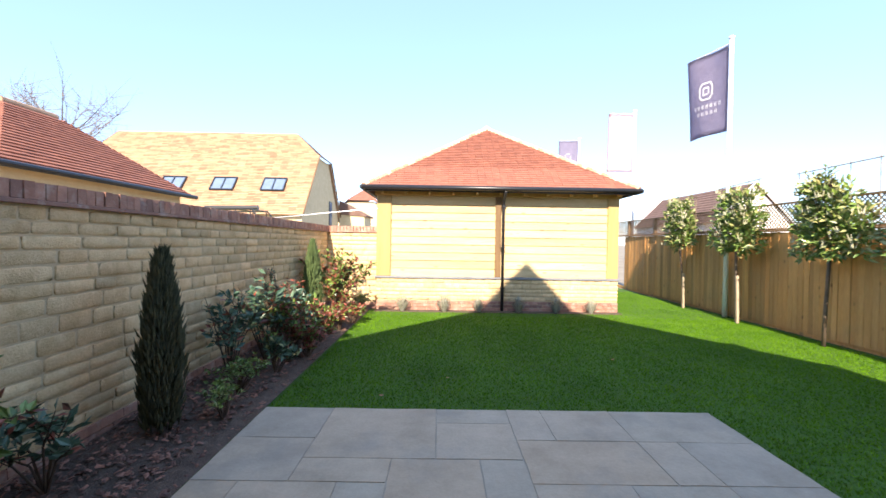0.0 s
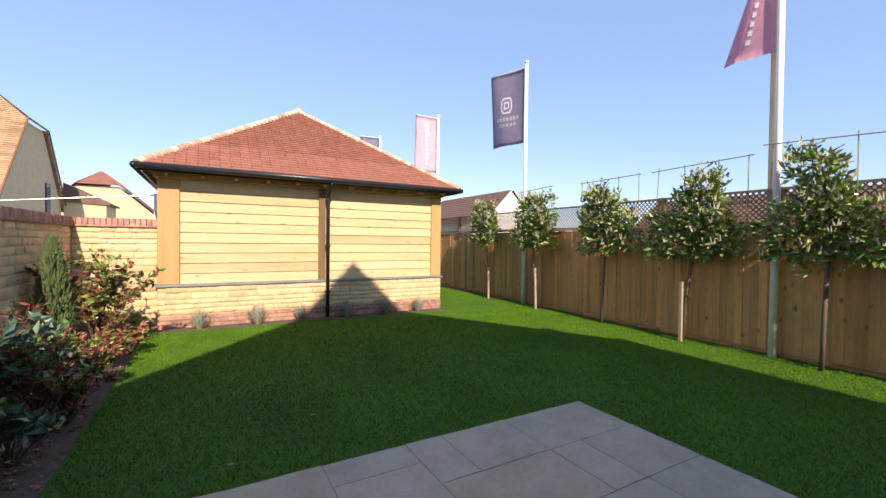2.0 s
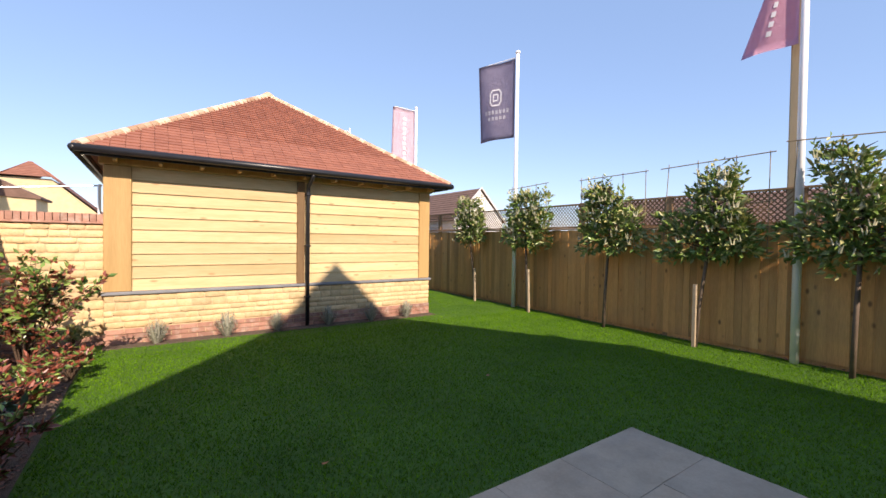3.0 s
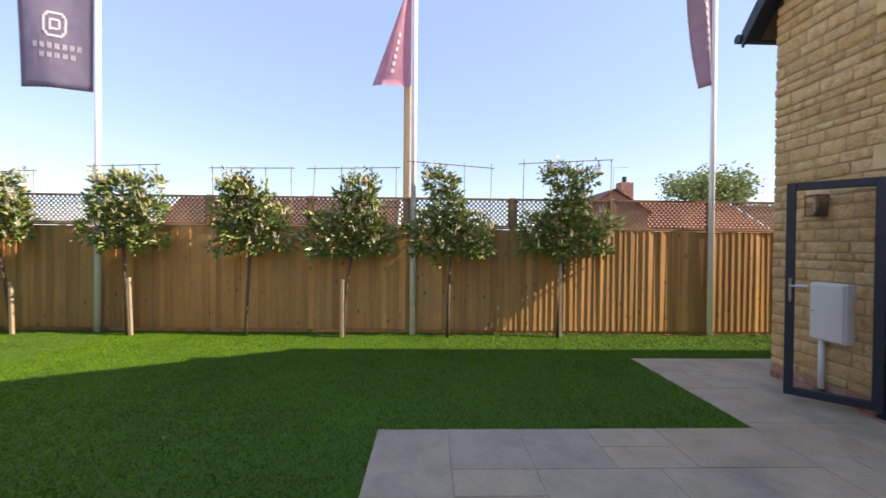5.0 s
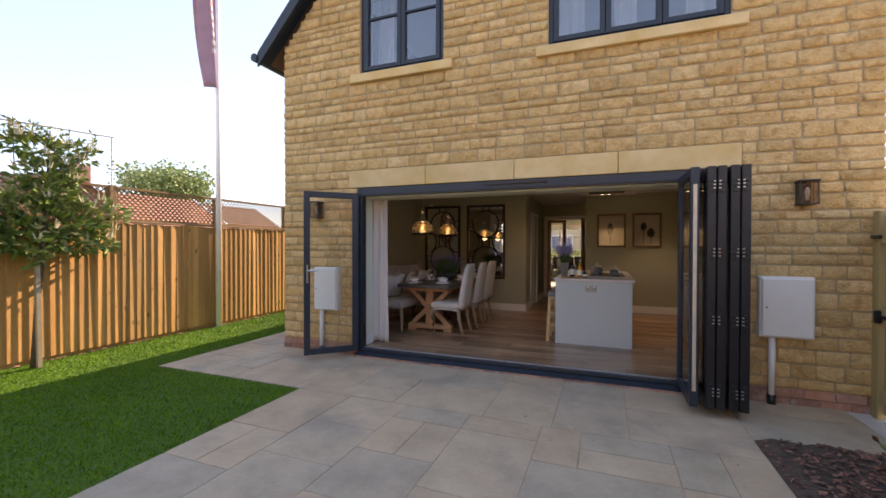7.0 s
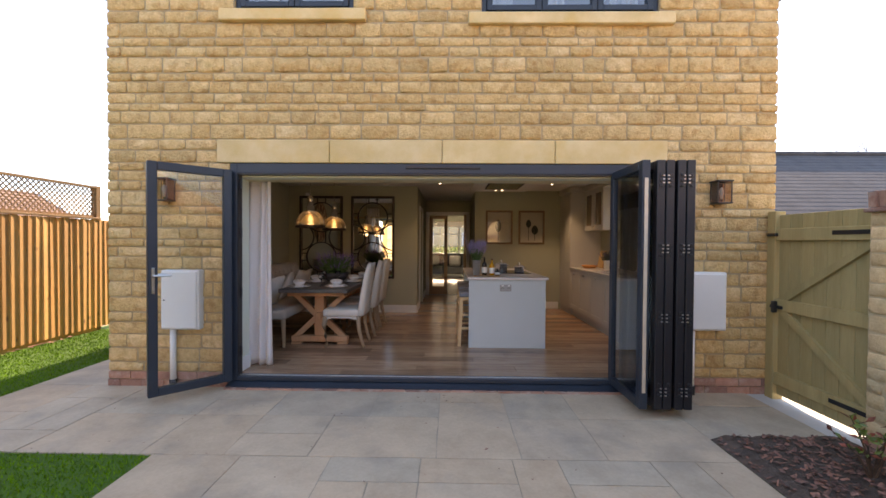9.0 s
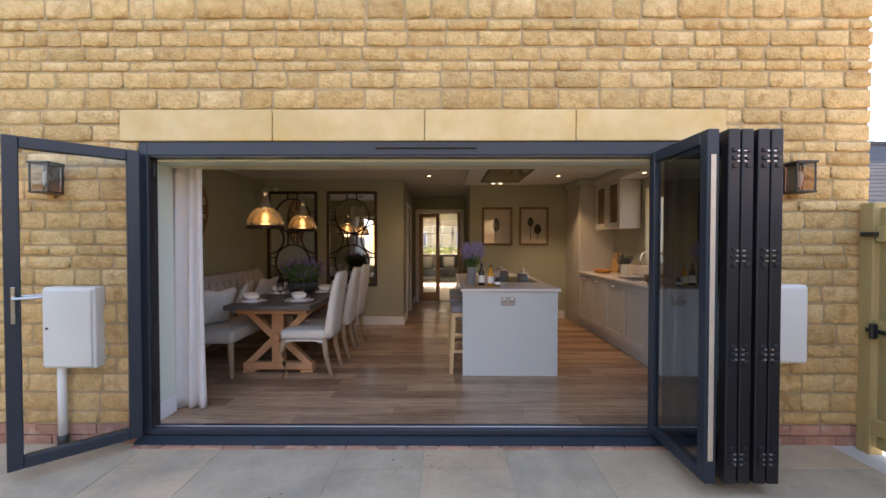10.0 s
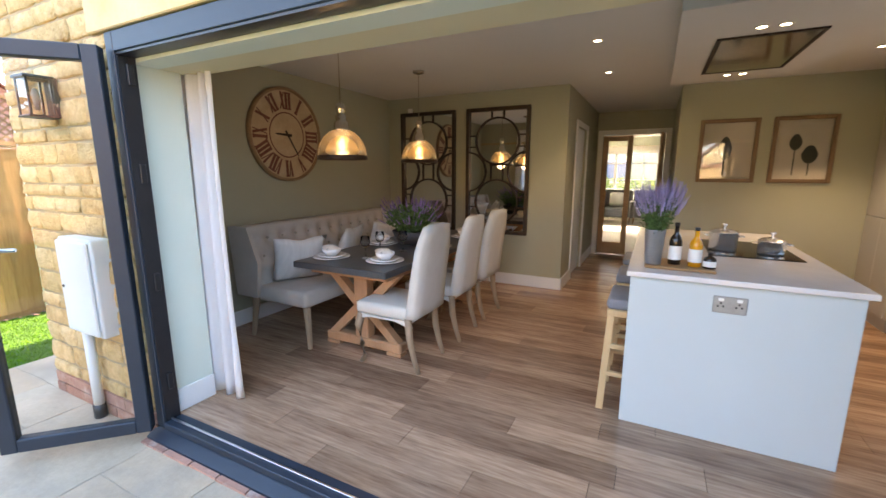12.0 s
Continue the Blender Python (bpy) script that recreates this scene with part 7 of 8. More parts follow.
CONIFER_LIGHT = surf("green_conifer", (0.06, 0.11, 0.035), (0.14, 0.20, 0.07), 0.8, 14, 60, 0.1, pieces=((0.6, 0.65, 0.6), (1.1, 1.05, 1.0)))
TWIG = surf("brown_twig", (0.06, 0.035, 0.022), (0.13, 0.08, 0.05), 0.85, 14, 60, 0.3)
TRUNK = surf("grey_brown_trunk", (0.09, 0.062, 0.042), (0.18, 0.13, 0.09), 0.85, 10, 60, 0.4)
CANE = surf("bamboo_cane", (0.20, 0.14, 0.075), (0.34, 0.25, 0.14), 0.7, 10, 60, 0.2)
BUD = surf("cream_bud", (0.42, 0.40, 0.24), (0.62, 0.58, 0.40), 0.6, 20, 80, 0.1)
STAKE = surf("pale_stake", (0.34, 0.26, 0.17), (0.50, 0.40, 0.28), 0.8, 5, 50, 0.2)
GREY_HERB = surf("grey_green_lavender", (0.24, 0.25, 0.19), (0.40, 0.40, 0.33), 0.85, 14, 60, 0.1, pieces=((0.7, 0.7, 0.7), (1.1, 1.1, 1.0), (1.3, 1.2, 1.3)))


def add_leaf(bm, p, d, L, w, r):
    """A folded leaf of four triangles from p along d."""
    side = d.cross(Vector((r.uniform(-1, 1), r.uniform(-1, 1), r.uniform(-0.2, 1)))).normalized()
    up = side.cross(d).normalized()
    mid = p + d * (L * 0.5)
    a, t = bm.verts.new(p), bm.verts.new(p + d * L - up * L * 0.12)
    m = bm.verts.new(mid + up * (-w * 0.25))
    s0, s1 = bm.verts.new(mid + side * w + up * w * 0.2), bm.verts.new(mid - side * w + up * w * 0.2)
    bm.faces.new((a, s0, m))
    bm.faces.new((s0, t, m))
    bm.faces.new((a, m, s1))
    bm.faces.new((s1, m, t))


def pleached(y, x, lobes, seed, stake, cane_z, label, lean=0.0, count=1800):
    """A small trained tree: trunk, limbs, a flat crown of leaves on canes."""
    r = random.Random(seed)
    x -= 0.10
    y -= 0.05
    lobes = tuple((a - 0.05, *q) for a, *q in lobes)
    t = thing("pleached_tree", (x, y, G), 0, label, "tree", "trained trees along the fence")
    top = max(l[1] + l[3] for l in lobes) - G
    cy = lobes[0][0] - y
    part("trunk", pipe(B(), [(0, 0, 0), (0, cy * 0.3, 0.7), (0, cy * 0.8, 1.4), (0.01, cy, 1.9), (0, lobes[-1][0] - y, top - 0.12)], [0.030, 0.027, 0.024, 0.018, 0.008], 8), TRUNK, t, "", True)
    limbs = B()
    for k in range(14):
        l = r.choice(lobes)
        z = l[1] - G + r.uniform(-0.5, 0.3) * l[3]
        s = r.choice((-1, 1))
        pipe(limbs, [(0, cy, z - 0.1), (r.uniform(-.1, .1), l[0] - y + s * l[2] * 0.5, z), (r.uniform(-.15, .15), l[0] - y + s * l[2] * 0.9, z + 0.06)], [0.010, 0.007, 0.003], 5)
    part("limb", limbs, TWIG, t, kind="stuff")
    dark, light = B(), B()
    lobes = tuple((a, b - 0.08 - 0.06 * k, c * 0.95, d * (0.84, 0.80, 0.7)[k]) for k, (a, b, c, d) in enumerate(lobes))
    total = sum(l[2] * l[3] for l in lobes)
    for l in lobes:
        for k in range(int(1.05 * count * l[2] * l[3] / total)):
            while True:
                v = Vector((r.uniform(-1, 1), r.uniform(-1, 1), r.uniform(-1, 1)))
                if 0.40 < (abs(v.x) ** 4 + abs(v.y) ** 4 + abs(v.z) ** 4) ** 0.25 < 1:
                    break
            bumpy = 0.97 + 0.62 * noise.noise((v.y * 2.6 + seed, v.z * 2.6, l[0])) + 0.22 * noise.noise((v.y * 7, v.z * 7, seed))
            p = Vector((v.x * 0.11 * bumpy, l[0] - y + v.y * l[2] * bumpy, l[1] - G + v.z * l[3] * bumpy))
            d = (Vector((v.x, v.y * 0.7, v.z * 0.6 + 0.25)) + Vector((r.uniform(-.8, .8), r.uniform(-.8, .8), r.uniform(-.6, .8)))).normalized()
            # More pale leaves on top and outside, where highlights are painted in.
            young = r.random() < (0.15 + 0.28 * max(0, v.z) + (0.16 if v.length > 0.85 else 0))
            add_leaf(light if young else dark, p, d, r.uniform(0.09, 0.155), r.uniform(0.021, 0.032), r)
    # shoots that stand above the crown
    l = lobes[-1]
    for k in range(13):
        yy = l[0] - y + r.uniform(-1.15, 1.15) * l[2]
        z0 = l[1] - G + l[3] * 0.6
        h = r.uniform(0.08, 0.28)
        for i in range(10):
            add_leaf(light if r.random() < 0.5 else dark, Vector((r.uniform(-.05, .05), yy + r.uniform(-.04, .04), z0 + h * i / 9)), Vector((r.uniform(-1, 1), r.uniform(-1, 1), 0.6)).normalized(), 0.08, 0.018, r)
    crown = part("crown", dark, LEAF_DARK, t)
    part("young_leaves", light, LEAF_LIGHT, crown, "pale young leaves, also painted gloss highlights")
    buds = B()
    for k in range(40):
        l = r.choice(lobes)
        p = Vector((r.choice((-1, -1, 1)) * r.uniform(0.09, 0.17), l[0] - y + r.uniform(-1, 1) * l[2], l[1] - G + r.uniform(-0.8, 1.05) * l[3]))
        for j in range(3):
            o = Vector((r.uniform(-.03, .03), r.uniform(-.03, .03), 0))
            tube(buds, p + o, p + o * 2.2 + Vector((0, 0, r.uniform(0.07, 0.12))), 0.011, 0.003, 5)
    part("flower_bud", buds, BUD, crown, "upright cream flower buds", kind="stuff")
    w = lobes[0][2]
    for z in cane_z:
        tilt = r.uniform(-0.05, 0.05)
        part("cane", tube(B(), (0.05, lobes[0][0] - y - w - 0.05, z - G - tilt), (0.05, lobes[0][0] - y + w + 0.08, z - G + tilt), 0.008, n=6), CANE, t)
    for k in range(4):
        yy = lobes[0][0] - y - w + 2 * w * k / 3
        part("cane", tube(B(), (0.06, yy + r.uniform(-.03, .03), cane_z[0] - G), (0.06, yy + r.uniform(-.06, .06), cane_z[-1] - G + 0.04), 0.006, n=6), CANE, t)
    if stake:
        dy, h = stake
        part("stake", prism(B(), [(-0.075, dy - 0.022, 0), (-0.031, dy - 0.022, 0), (-0.031, dy + 0.022, 0), (-0.075, dy + 0.022, 0)], (0.0, -dy * 0.4 + 0.1 * (1 if dy > 0 else 0), h)), STAKE, t, "pale wooden stake")
    return t


TL = "trained evergreen tree with glossy leaves on a cane frame"
pleached(10.2, 6.08, ((10.46, 1.83, 0.60, 0.48), (10.5, 2.30, 0.50, 0.44)), 1, (-0.06, 0.85), (1.5, 2.55), "narrow " + TL, count=1300)
pleached(8.30, 6.02, ((8.38, 1.75, 0.56, 0.48), (8.36, 2.28, 0.50, 0.48)), 2, (-0.10, 0.95), (1.5, 2.68), "full " + TL, count=1800)
pleached(6.36, 5.98, ((6.28, 1.72, 0.66, 0.44), (6.38, 2.2, 0.42, 0.38), (6.55, 2.50, 0.24, 0.20)), 3, None, (1.42, 2.66), "broad " + TL, count=1800)
pleached(4.77, 5.95, ((4.60, 1.66, 0.74, 0.44), (4.52, 2.14, 0.36, 0.36), (4.50, 2.52, 0.26, 0.20)), 4, (0.0, 0.95), (1.33, 2.0, 2.68), "spreading " + TL, count=2100)
pleached(3.04, 5.95, ((3.00, 1.66, 0.70, 0.44), (3.06, 2.16, 0.28, 0.36), (3.16, 2.60, 0.28, 0.22)), 5, None, (1.35, 2.76), "lopsided " + TL, count=1800)
pleached(1.19, 6.0, ((1.05, 1.70, 0.78, 0.46), (1.00, 2.26, 0.32, 0.38), (1.00, 2.76, 0.46, 0.16)), 6, (-0.04, 1.25), (1.5, 2.85), "tall-topped " + TL, count=2300)


def conifer(at, h, rad, mat, seed, label, count=2600):
    r = random.Random(seed)
    t = thing("conifer", at, 0, label, "conifer", "conifers in the bed")
    part("trunk", tube(B(), (0, 0, 0), (0, 0, h * 0.8), 0.02, 0.006, 7), TRUNK, t)
    bm = B()
    for k in range(count):
        f = r.random() ** 0.85
        prof = (0.55 + 0.45 * math.sin(math.pi * min(1, f * 1.6 + 0.15) * 0.62)) * (1 - f ** 2.2) ** 0.8
        a = r.uniform(0, 6.28)
        q = rad * prof * r.uniform(0.45, 1.0) * (1 + 0.25 * noise.noise((math.cos(a) * 2, math.sin(a) * 2, f * 5 + seed)))
        p = Vector((q * math.cos(a), q * math.sin(a), 0.03 + f * h * 0.93))
        d = Vector((math.cos(a) * 0.28 + r.uniform(-.2, .2), math.sin(a) * 0.28 + r.uniform(-.2, .2), 1)).normalized()
        L, w = r.uniform(0.06, 0.14), r.uniform(0.007, 0.014)
        s = d.cross(Vector((math.cos(a), math.sin(a), 0))).normalized()
        n2 = s.cross(d)
        v = [p, p + d * L * 0.4 + s * w, p + d * L, p + d * L * 0.4 - s * w, p + d * L * 0.4 + n2 * w]
        b = [bm.verts.new(c) for c in v]
        bm.faces.new((b[0], b[1], b[4]))
        bm.faces.new((b[1], b[2], b[4]))
        bm.faces.new((b[4], b[2], b[3]))
        bm.faces.new((b[0], b[4], b[3]))
    part("foliage", bm, mat, t)


conifer((-2.16, 3.13, G + 0.03), 1.40, 0.165, CONIFER_DARK, 3, "dark upright conifer in the bed by the wall", 4200)
conifer((-2.32, 7.35, G + 0.03), 1.5, 0.20, CONIFER_LIGHT, 5, "slim light green conifer by the wall")


def shrub(at, h, rad, seed, mats, label, count=260, leaf=(0.05, 0.09), stems=9, shares=(0.8, 0.2), wild=0.3):
    """Open twiggy shrub: bent stems with leaves along them."""
    r = random.Random(seed)
    t = thing("shrub", at, 0, label, "shrub", "shrubs in the bed")
    wood = B()
    bms = [B() for _ in mats]
    for k in range(stems):
        a, q = r.uniform(0, 6.28), r.uniform(0.2, 1.0)
        tip = Vector((math.cos(a) * rad * q, math.sin(a) * rad * q, h * r.uniform(0.6, 1.0) * (1.12 - 0.4 * q)))
        midp = Vector((tip.x * 0.35, tip.y * 0.35, tip.z * 0.55)) + Vector((r.uniform(-.05, .05), r.uniform(-.05, .05), 0))
        pts = [Vector((0, 0, -0.03)), midp, tip]
        pipe(wood, pts, [0.010, 0.006, 0.002], 5)
        for j in range(4):
            base = midp.lerp(tip, r.uniform(0, 0.8))
            end = base + Vector((r.uniform(-1, 1), r.uniform(-1, 1), r.uniform(0.1, 0.9))) * rad * wild
            pipe(wood, [base, end], [0.004, 0.0015], 4)
            for i in range(max(1, count // (stems * 5))):
                f = r.uniform(0.2, 1.05)
                d = (end - base).normalized() * 0.5 + Vector((r.uniform(-1, 1), r.uniform(-1, 1), r.uniform(-0.4, 0.8)))
                which = 0 if r.random() < shares[0] else 1
                add_leaf(bms[which % len(bms)], base.lerp(end, f), d.normalized(), r.uniform(*leaf), r.uniform(*leaf) * 0.24, r)
        for i in range(count // (stems * 5)):
            f = r.uniform(0.3, 1.05)
            d = Vector((r.uniform(-1, 1), r.uniform(-1, 1), r.uniform(-0.2, 0.9))).normalized()
            add_leaf(bms[0 if r.random() < shares[0] else -1], midp.lerp(tip, f), d, r.uniform(*leaf), r.uniform(*leaf) * 0.24, r)
    part("stem", wood, TWIG, t)
    for b, m2, nm in zip(bms, mats, ("leaves", "young_leaves")):
        part(nm, b, m2, t)


Z = G + 0.045
shrub((-2.12, 4.95, Z), 1.15, 0.52, 1, (LEAF_TEAL, LEAF_RED), "open twiggy shrub with large blue-green leaves", 480, (0.07, 0.13), 14, (0.95, 0.05))
shrub((-2.0, 5.65, Z), 0.85, 0.42, 2, (LEAF_TEAL, LEAF_RED), "blue-green leaved shrub with some red leaves", 450, (0.07, 0.12), 12, (0.9, 0.1))
shrub((-2.0, 6.35, Z), 0.65, 0.38, 3, (LEAF_DARK, LEAF_RED), "low shrub with deep red young leaves", 650, (0.05, 0.09), 9, (0.5, 0.5))
shrub((-2.0, 8.0, Z), 1.55, 0.78, 4, (LEAF_DARK, LEAF_RED), "sunlit photinia shrub with red leaf tips", 1400, (0.07, 0.115), 22, (0.60, 0.40))
shrub((-1.75, 8.85, Z), 0.40, 0.25, 5, (LEAF_LIGHT, LEAF_DARK), "small light green shrub in the corner", 300, (0.04, 0.08), 9, (0.7, 0.3))
shrub((-1.98, 3.95, Z), 0.36, 0.42, 6, (LEAF_DARK, LEAF_RED), "low spreading green groundcover shrub", 620, (0.03, 0.05), 16, (0.95, 0.05))
shrub((-1.85, 4.55, Z), 0.42, 0.28, 7, (LEAF_TEAL, LEAF_LIGHT), "small shrub with blue-green leaves", 240, (0.06, 0.11), 8, (0.8, 0.2))
shrub((-1.90, 7.1, Z), 0.45, 0.30, 8, (LEAF_DARK, LEAF_RED), "low dark green shrub with red tips", 300, (0.04, 0.07), 9, (0.7, 0.3))
shrub((-2.22, 1.55, Z), 1.0, 0.55, 9, (LEAF_DARK, LEAF_RED), "open shrub with dark and reddish leaves near the gate", 1900, (0.05, 0.09), 18, (0.6, 0.4))
shrub((-2.30, 2.35, Z), 0.55, 0.35, 10, (LEAF_TEAL, LEAF_RED), "low blue-green shrub by the wall", 260, (0.06, 0.10), 8, (0.85, 0.15))
shrub((-1.72, 5.25, Z), 0.42, 0.34, 12, (LEAF_RED, LEAF_DARK), "low shrub with mostly red leaves", 520, (0.05, 0.09), 10, (0.75, 0.25))
shrub((-1.70, 6.85, Z), 0.40, 0.36, 13, (LEAF_RED, LEAF_DARK), "low spreading shrub with mostly red leaves", 560, (0.05, 0.09), 11, (0.75, 0.25))
shrub((-1.62, 7.6, Z), 0.34, 0.30, 14, (LEAF_RED, LEAF_DARK), "small red-leaved shrub at the lawn edge", 420, (0.05, 0.085), 9, (0.7, 0.3))
shrub((-2.20, 4.25, Z), 1.05, 0.40, 21, (LEAF_TEAL, LEAF_RED), "tall twiggy shrub with sparse blue-green leaves", 300, (0.06, 0.11), 15, (0.85, 0.15), 0.22)
shrub((-1.86, 5.0, Z), 0.80, 0.38, 22, (LEAF_DARK, LEAF_RED), "dense low shrub with dark and red leaves", 700, (0.05, 0.09), 13, (0.55, 0.45))
shrub((-2.35, 5.9, Z), 1.30, 0.45, 23, (LEAF_RED, LEAF_TEAL), "tall twiggy shrub with red-brown leaves", 360, (0.05, 0.09), 16, (0.6, 0.4), 0.22)
shrub((-1.78, 6.0, Z), 0.55, 0.34, 24, (LEAF_RED, LEAF_DARK), "low shrub with red and dark leaves", 560, (0.05, 0.09), 11, (0.6, 0.4))
shrub((-1.80, 3.35, Z), 0.30, 0.26, 25, (LEAF_DARK, LEAF_LIGHT), "small green edging plant in the bed", 300, (0.03, 0.06), 10, (0.8, 0.2))
shrub((-1.95, 7.55, Z), 0.95, 0.42, 26, (LEAF_RED, LEAF_DARK), "open shrub with red-brown young leaves", 520, (0.05, 0.09), 13, (0.6, 0.4))
shrub((-2.25, 0.75, Z), 0.45, 0.22, 11, (LEAF_DARK, LEAF_RED), "small sparse shrub beside the gate", 90, (0.04, 0.07), 6, (0.6, 0.4))


def lavender(x, y, s, seed):
    r = random.Random(seed)
    t = thing("lavender_plant", (x, y, G), 0, "small grey-green lavender plant by the plinth", "lavender", "lavender row by the garage")
    bm = B()
    for k in range(150):
        a, q = r.uniform(0, 6.28), r.random() ** 0.5
        tip = Vector((math.cos(a) * 0.19 * q, math.sin(a) * 0.17 * q, (0.36 - 0.16 * q * q) * r.uniform(0.75, 1.1))) * s
        root = Vector((tip.x * 0.2, tip.y * 0.2, 0))
        w = Vector((-math.sin(a), math.cos(a), 0)) * 0.0035
        bm.faces.new([bm.verts.new(p) for p in (root + w, root - w, tip - w * 0.6, tip + w * 0.6)])
        for i in range(4):
            p = root.lerp(tip, r.uniform(0.3, 1.0))
            d = Vector((r.uniform(-1, 1), r.uniform(-1, 1), 0.8)).normalized() * 0.035
            bm.faces.new([bm.verts.new(v) for v in (p, p + d * 0.5 + w * 1.3, p + d, p + d * 0.5 - w * 1.3)])
    part("foliage", bm, GREY_HERB, t)


for k, (x, s) in enumerate(((-0.86, 1.0), (0.05, 1.15), (0.80, 0.9), (1.68, 1.0), (2.5, 1.0), (3.27, 0.95))):
    lavender(x, 9.02, s, 60 + k)
solid("lavender_border_soil", boxed(GX0, GX1, 8.93, 9.19, G - 0.01, G + 0.012, 0.006), SOIL, "narrow strip of dark soil before the plinth", "soil strip", kind="structure")
bm = B()
r = random.Random(77)
for x, y in ((-0.6, 3.95), (0.05, 4.5), (2.2, 5.3)):
    q = [bm.verts.new((x + 0.03 * math.cos(a) * r.uniform(.6, 1), y + 0.022 * math.sin(a) * r.uniform(.6, 1), G + 0.036 + r.uniform(0, .01))) for a in (0, 1.2, 2.4, 3.6, 4.8)]
    bm.faces.new(q)
solid("fallen_leaves", bm, LEAF_RED, "few fallen leaves on the lawn", "fallen leaf", kind="stuff")
bm = B()
r = random.Random(78)
for k in range(420):
    y = r.uniform(-2.8, 12.5)
    x = fx(y) - 0.05 - abs(r.gauss(0, 0.04))
    L = r.uniform(0.01, 0.03)
    a = r.uniform(0, 6.3)
    q = [bm.verts.new((x + L * math.cos(a + b), y + L * math.sin(a + b), G + 0.02 + r.uniform(0, .012))) for b in (0, 1.3, 3.1, 4.4)]
    bm.faces.new(q)
solid("fence_litter", bm, BARK, "bark and leaf litter along the fence foot", "leaf litter", kind="stuff")

# ---- neighbouring houses and trees ----
def tiled(owner, corners, gauge, name="roof_slope", mat=TAN_TILE, step=0.03):
    """A roof slope of overlapping courses. Corners: eave left, eave right, top right, top left."""
    a, b, c, d = (Vector(p) for p in corners)
    bm = B()
    n = max(2, int((d - a).length / gauge))
    nrm = (b - a).cross(d - a).normalized()
    for k in range(n):
        f0, f1 = k / n, (k + 1) / n
        p, q, q1, p1 = a.lerp(d, f0), b.lerp(c, f0), b.lerp(c, f1), a.lerp(d, f1)
        m = max(1, int((q - p).length / 0.45))
        for i in range(m):
            u0, u1 = i / m, (i + 1) / m
            v = [bm.verts.new(w) for w in (p.lerp(q, u0) + nrm * step, p.lerp(q, u1) + nrm * step, p1.lerp(q1, u1), p1.lerp(q1, u0), p.lerp(q, u0), p.lerp(q, u1))]
            bm.faces.new(v[:4])
            bm.faces.new((v[4], v[5], v[1], v[0]))
    me = bpy.data.meshes.new(name)
    bm.to_mesh(me)
    bm.free()
    return part(name, me, mat, owner)


nb = thing("neighbour_garage", (0, 0, 0), 0, "neighbouring garage with a hipped red tiled roof", "garage")
part("wall", boxed(-9.3, -6.2, 5.8, 9.8, G, 2.4), FAR_STONE, nb)
hip_roof(nb, -9.45, -6.05, 5.60, 10.0, 2.40, 1.36, -7.75, 7.30, 8.30, 0.10, 0.20, ("east", "north"), "none")
part("ridge_tiles", tube(B(), (-7.75, 7.25, 3.77), (-7.75, 8.32, 3.77), 0.07), BONNET, nb)
tagged(part("gutter", tube(B(), (-6.0, 5.5, 2.40), (-6.0, 10.1, 2.40), 0.05), BLACK_PLASTIC, nb))

bh = thing("far_house", (-8.3, 29, G), 0, "large buff stone house with a half-hipped tan tiled roof", "house")
W, E0, R0 = 4.5, 3.2, 8.9
part("wall", boxed(-15.5, -0.1, -W + 0.17, W - 0.15, 0, E0 + 0.2), FAR_STONE, bh)
part("gable_wall", prism(B(), [(0, -W + 0.15, 0), (0, W - 0.15, 0), (0, W - 0.15, E0), (0, 1.35, 7.05), (0, -1.35, 7.05), (0, -W + 0.15, E0)], (-0.3, 0, 0)), FAR_STONE, bh)
tiled(bh, [(-15.5, -W - 0.2, E0 - 0.2), (0.15, -W - 0.2, E0 - 0.2), (0.15, -1.45, 7.1), (-15.0, -1.45, 7.1)], 0.14)
tiled(bh, [(-15.0, -1.45, 7.1), (0.15, -1.45, 7.1), (-1.8, 0, R0), (-14.2, 0, R0)], 0.14)
tiled(bh, [(0.15, -1.45, 7.1), (0.15, 1.45, 7.1), (-1.8, 0.01, R0), (-1.8, -0.01, R0)], 0.14)
tiled(bh, [(0.15, W + 0.2, E0 - 0.2), (-15.5, W + 0.2, E0 - 0.2), (-14.2, 0, R0), (0.15, 1.45, 7.1)], 0.3)
for s in (-1, 1):
    part("barge_board", pipe(B(), [(0.2, s * (W + 0.2), E0 - 0.15), (0.2, s * 1.45, 7.12)], 0.045, 6), OAK_DARK, bh)
part("barge_board", pipe(B(), [(0.2, -1.45, 7.12), (0.2, 1.45, 7.12)], 0.045, 6), OAK_DARK, bh)
# Opaque panes: the reflected sky is painted in as their blue.
SKY_GLASS = surf("sky_reflection_glass", (0.12, 0.17, 0.26), (0.18, 0.24, 0.34), 0.08, 3, 30, 0.0)
slope = math.degrees(math.atan2(7.1 - E0 + 0.2, W + 0.2 - 1.45))
for x in (-8.35, -5.2, -2.1):
    f = part("rooflight", box(frame_bars(B(), -0.72, 0.72, -0.55, 0.55, 0.07, -0.10, 0.0), -0.03, 0.03, -0.10, 0.0, -0.5, 0.5), ANTHRACITE, bh, "pair of dark roof windows")
    f.matrix_basis = pose(x, -3.25, 4.92, slope - 90, 0, 0)
    part("pane", boxed(-0.68, 0.68, -0.04, -0.02, -0.5, 0.5), SKY_GLASS, f)
wd = part("window", boxed(0.0, 0.05, 1.6, 2.3, 2.6, 4.4), ANTHRACITE, bh)
part("pane", boxed(0.05, 0.06, 1.68, 2.22, 2.7, 4.3), SKY_GLASS, wd)
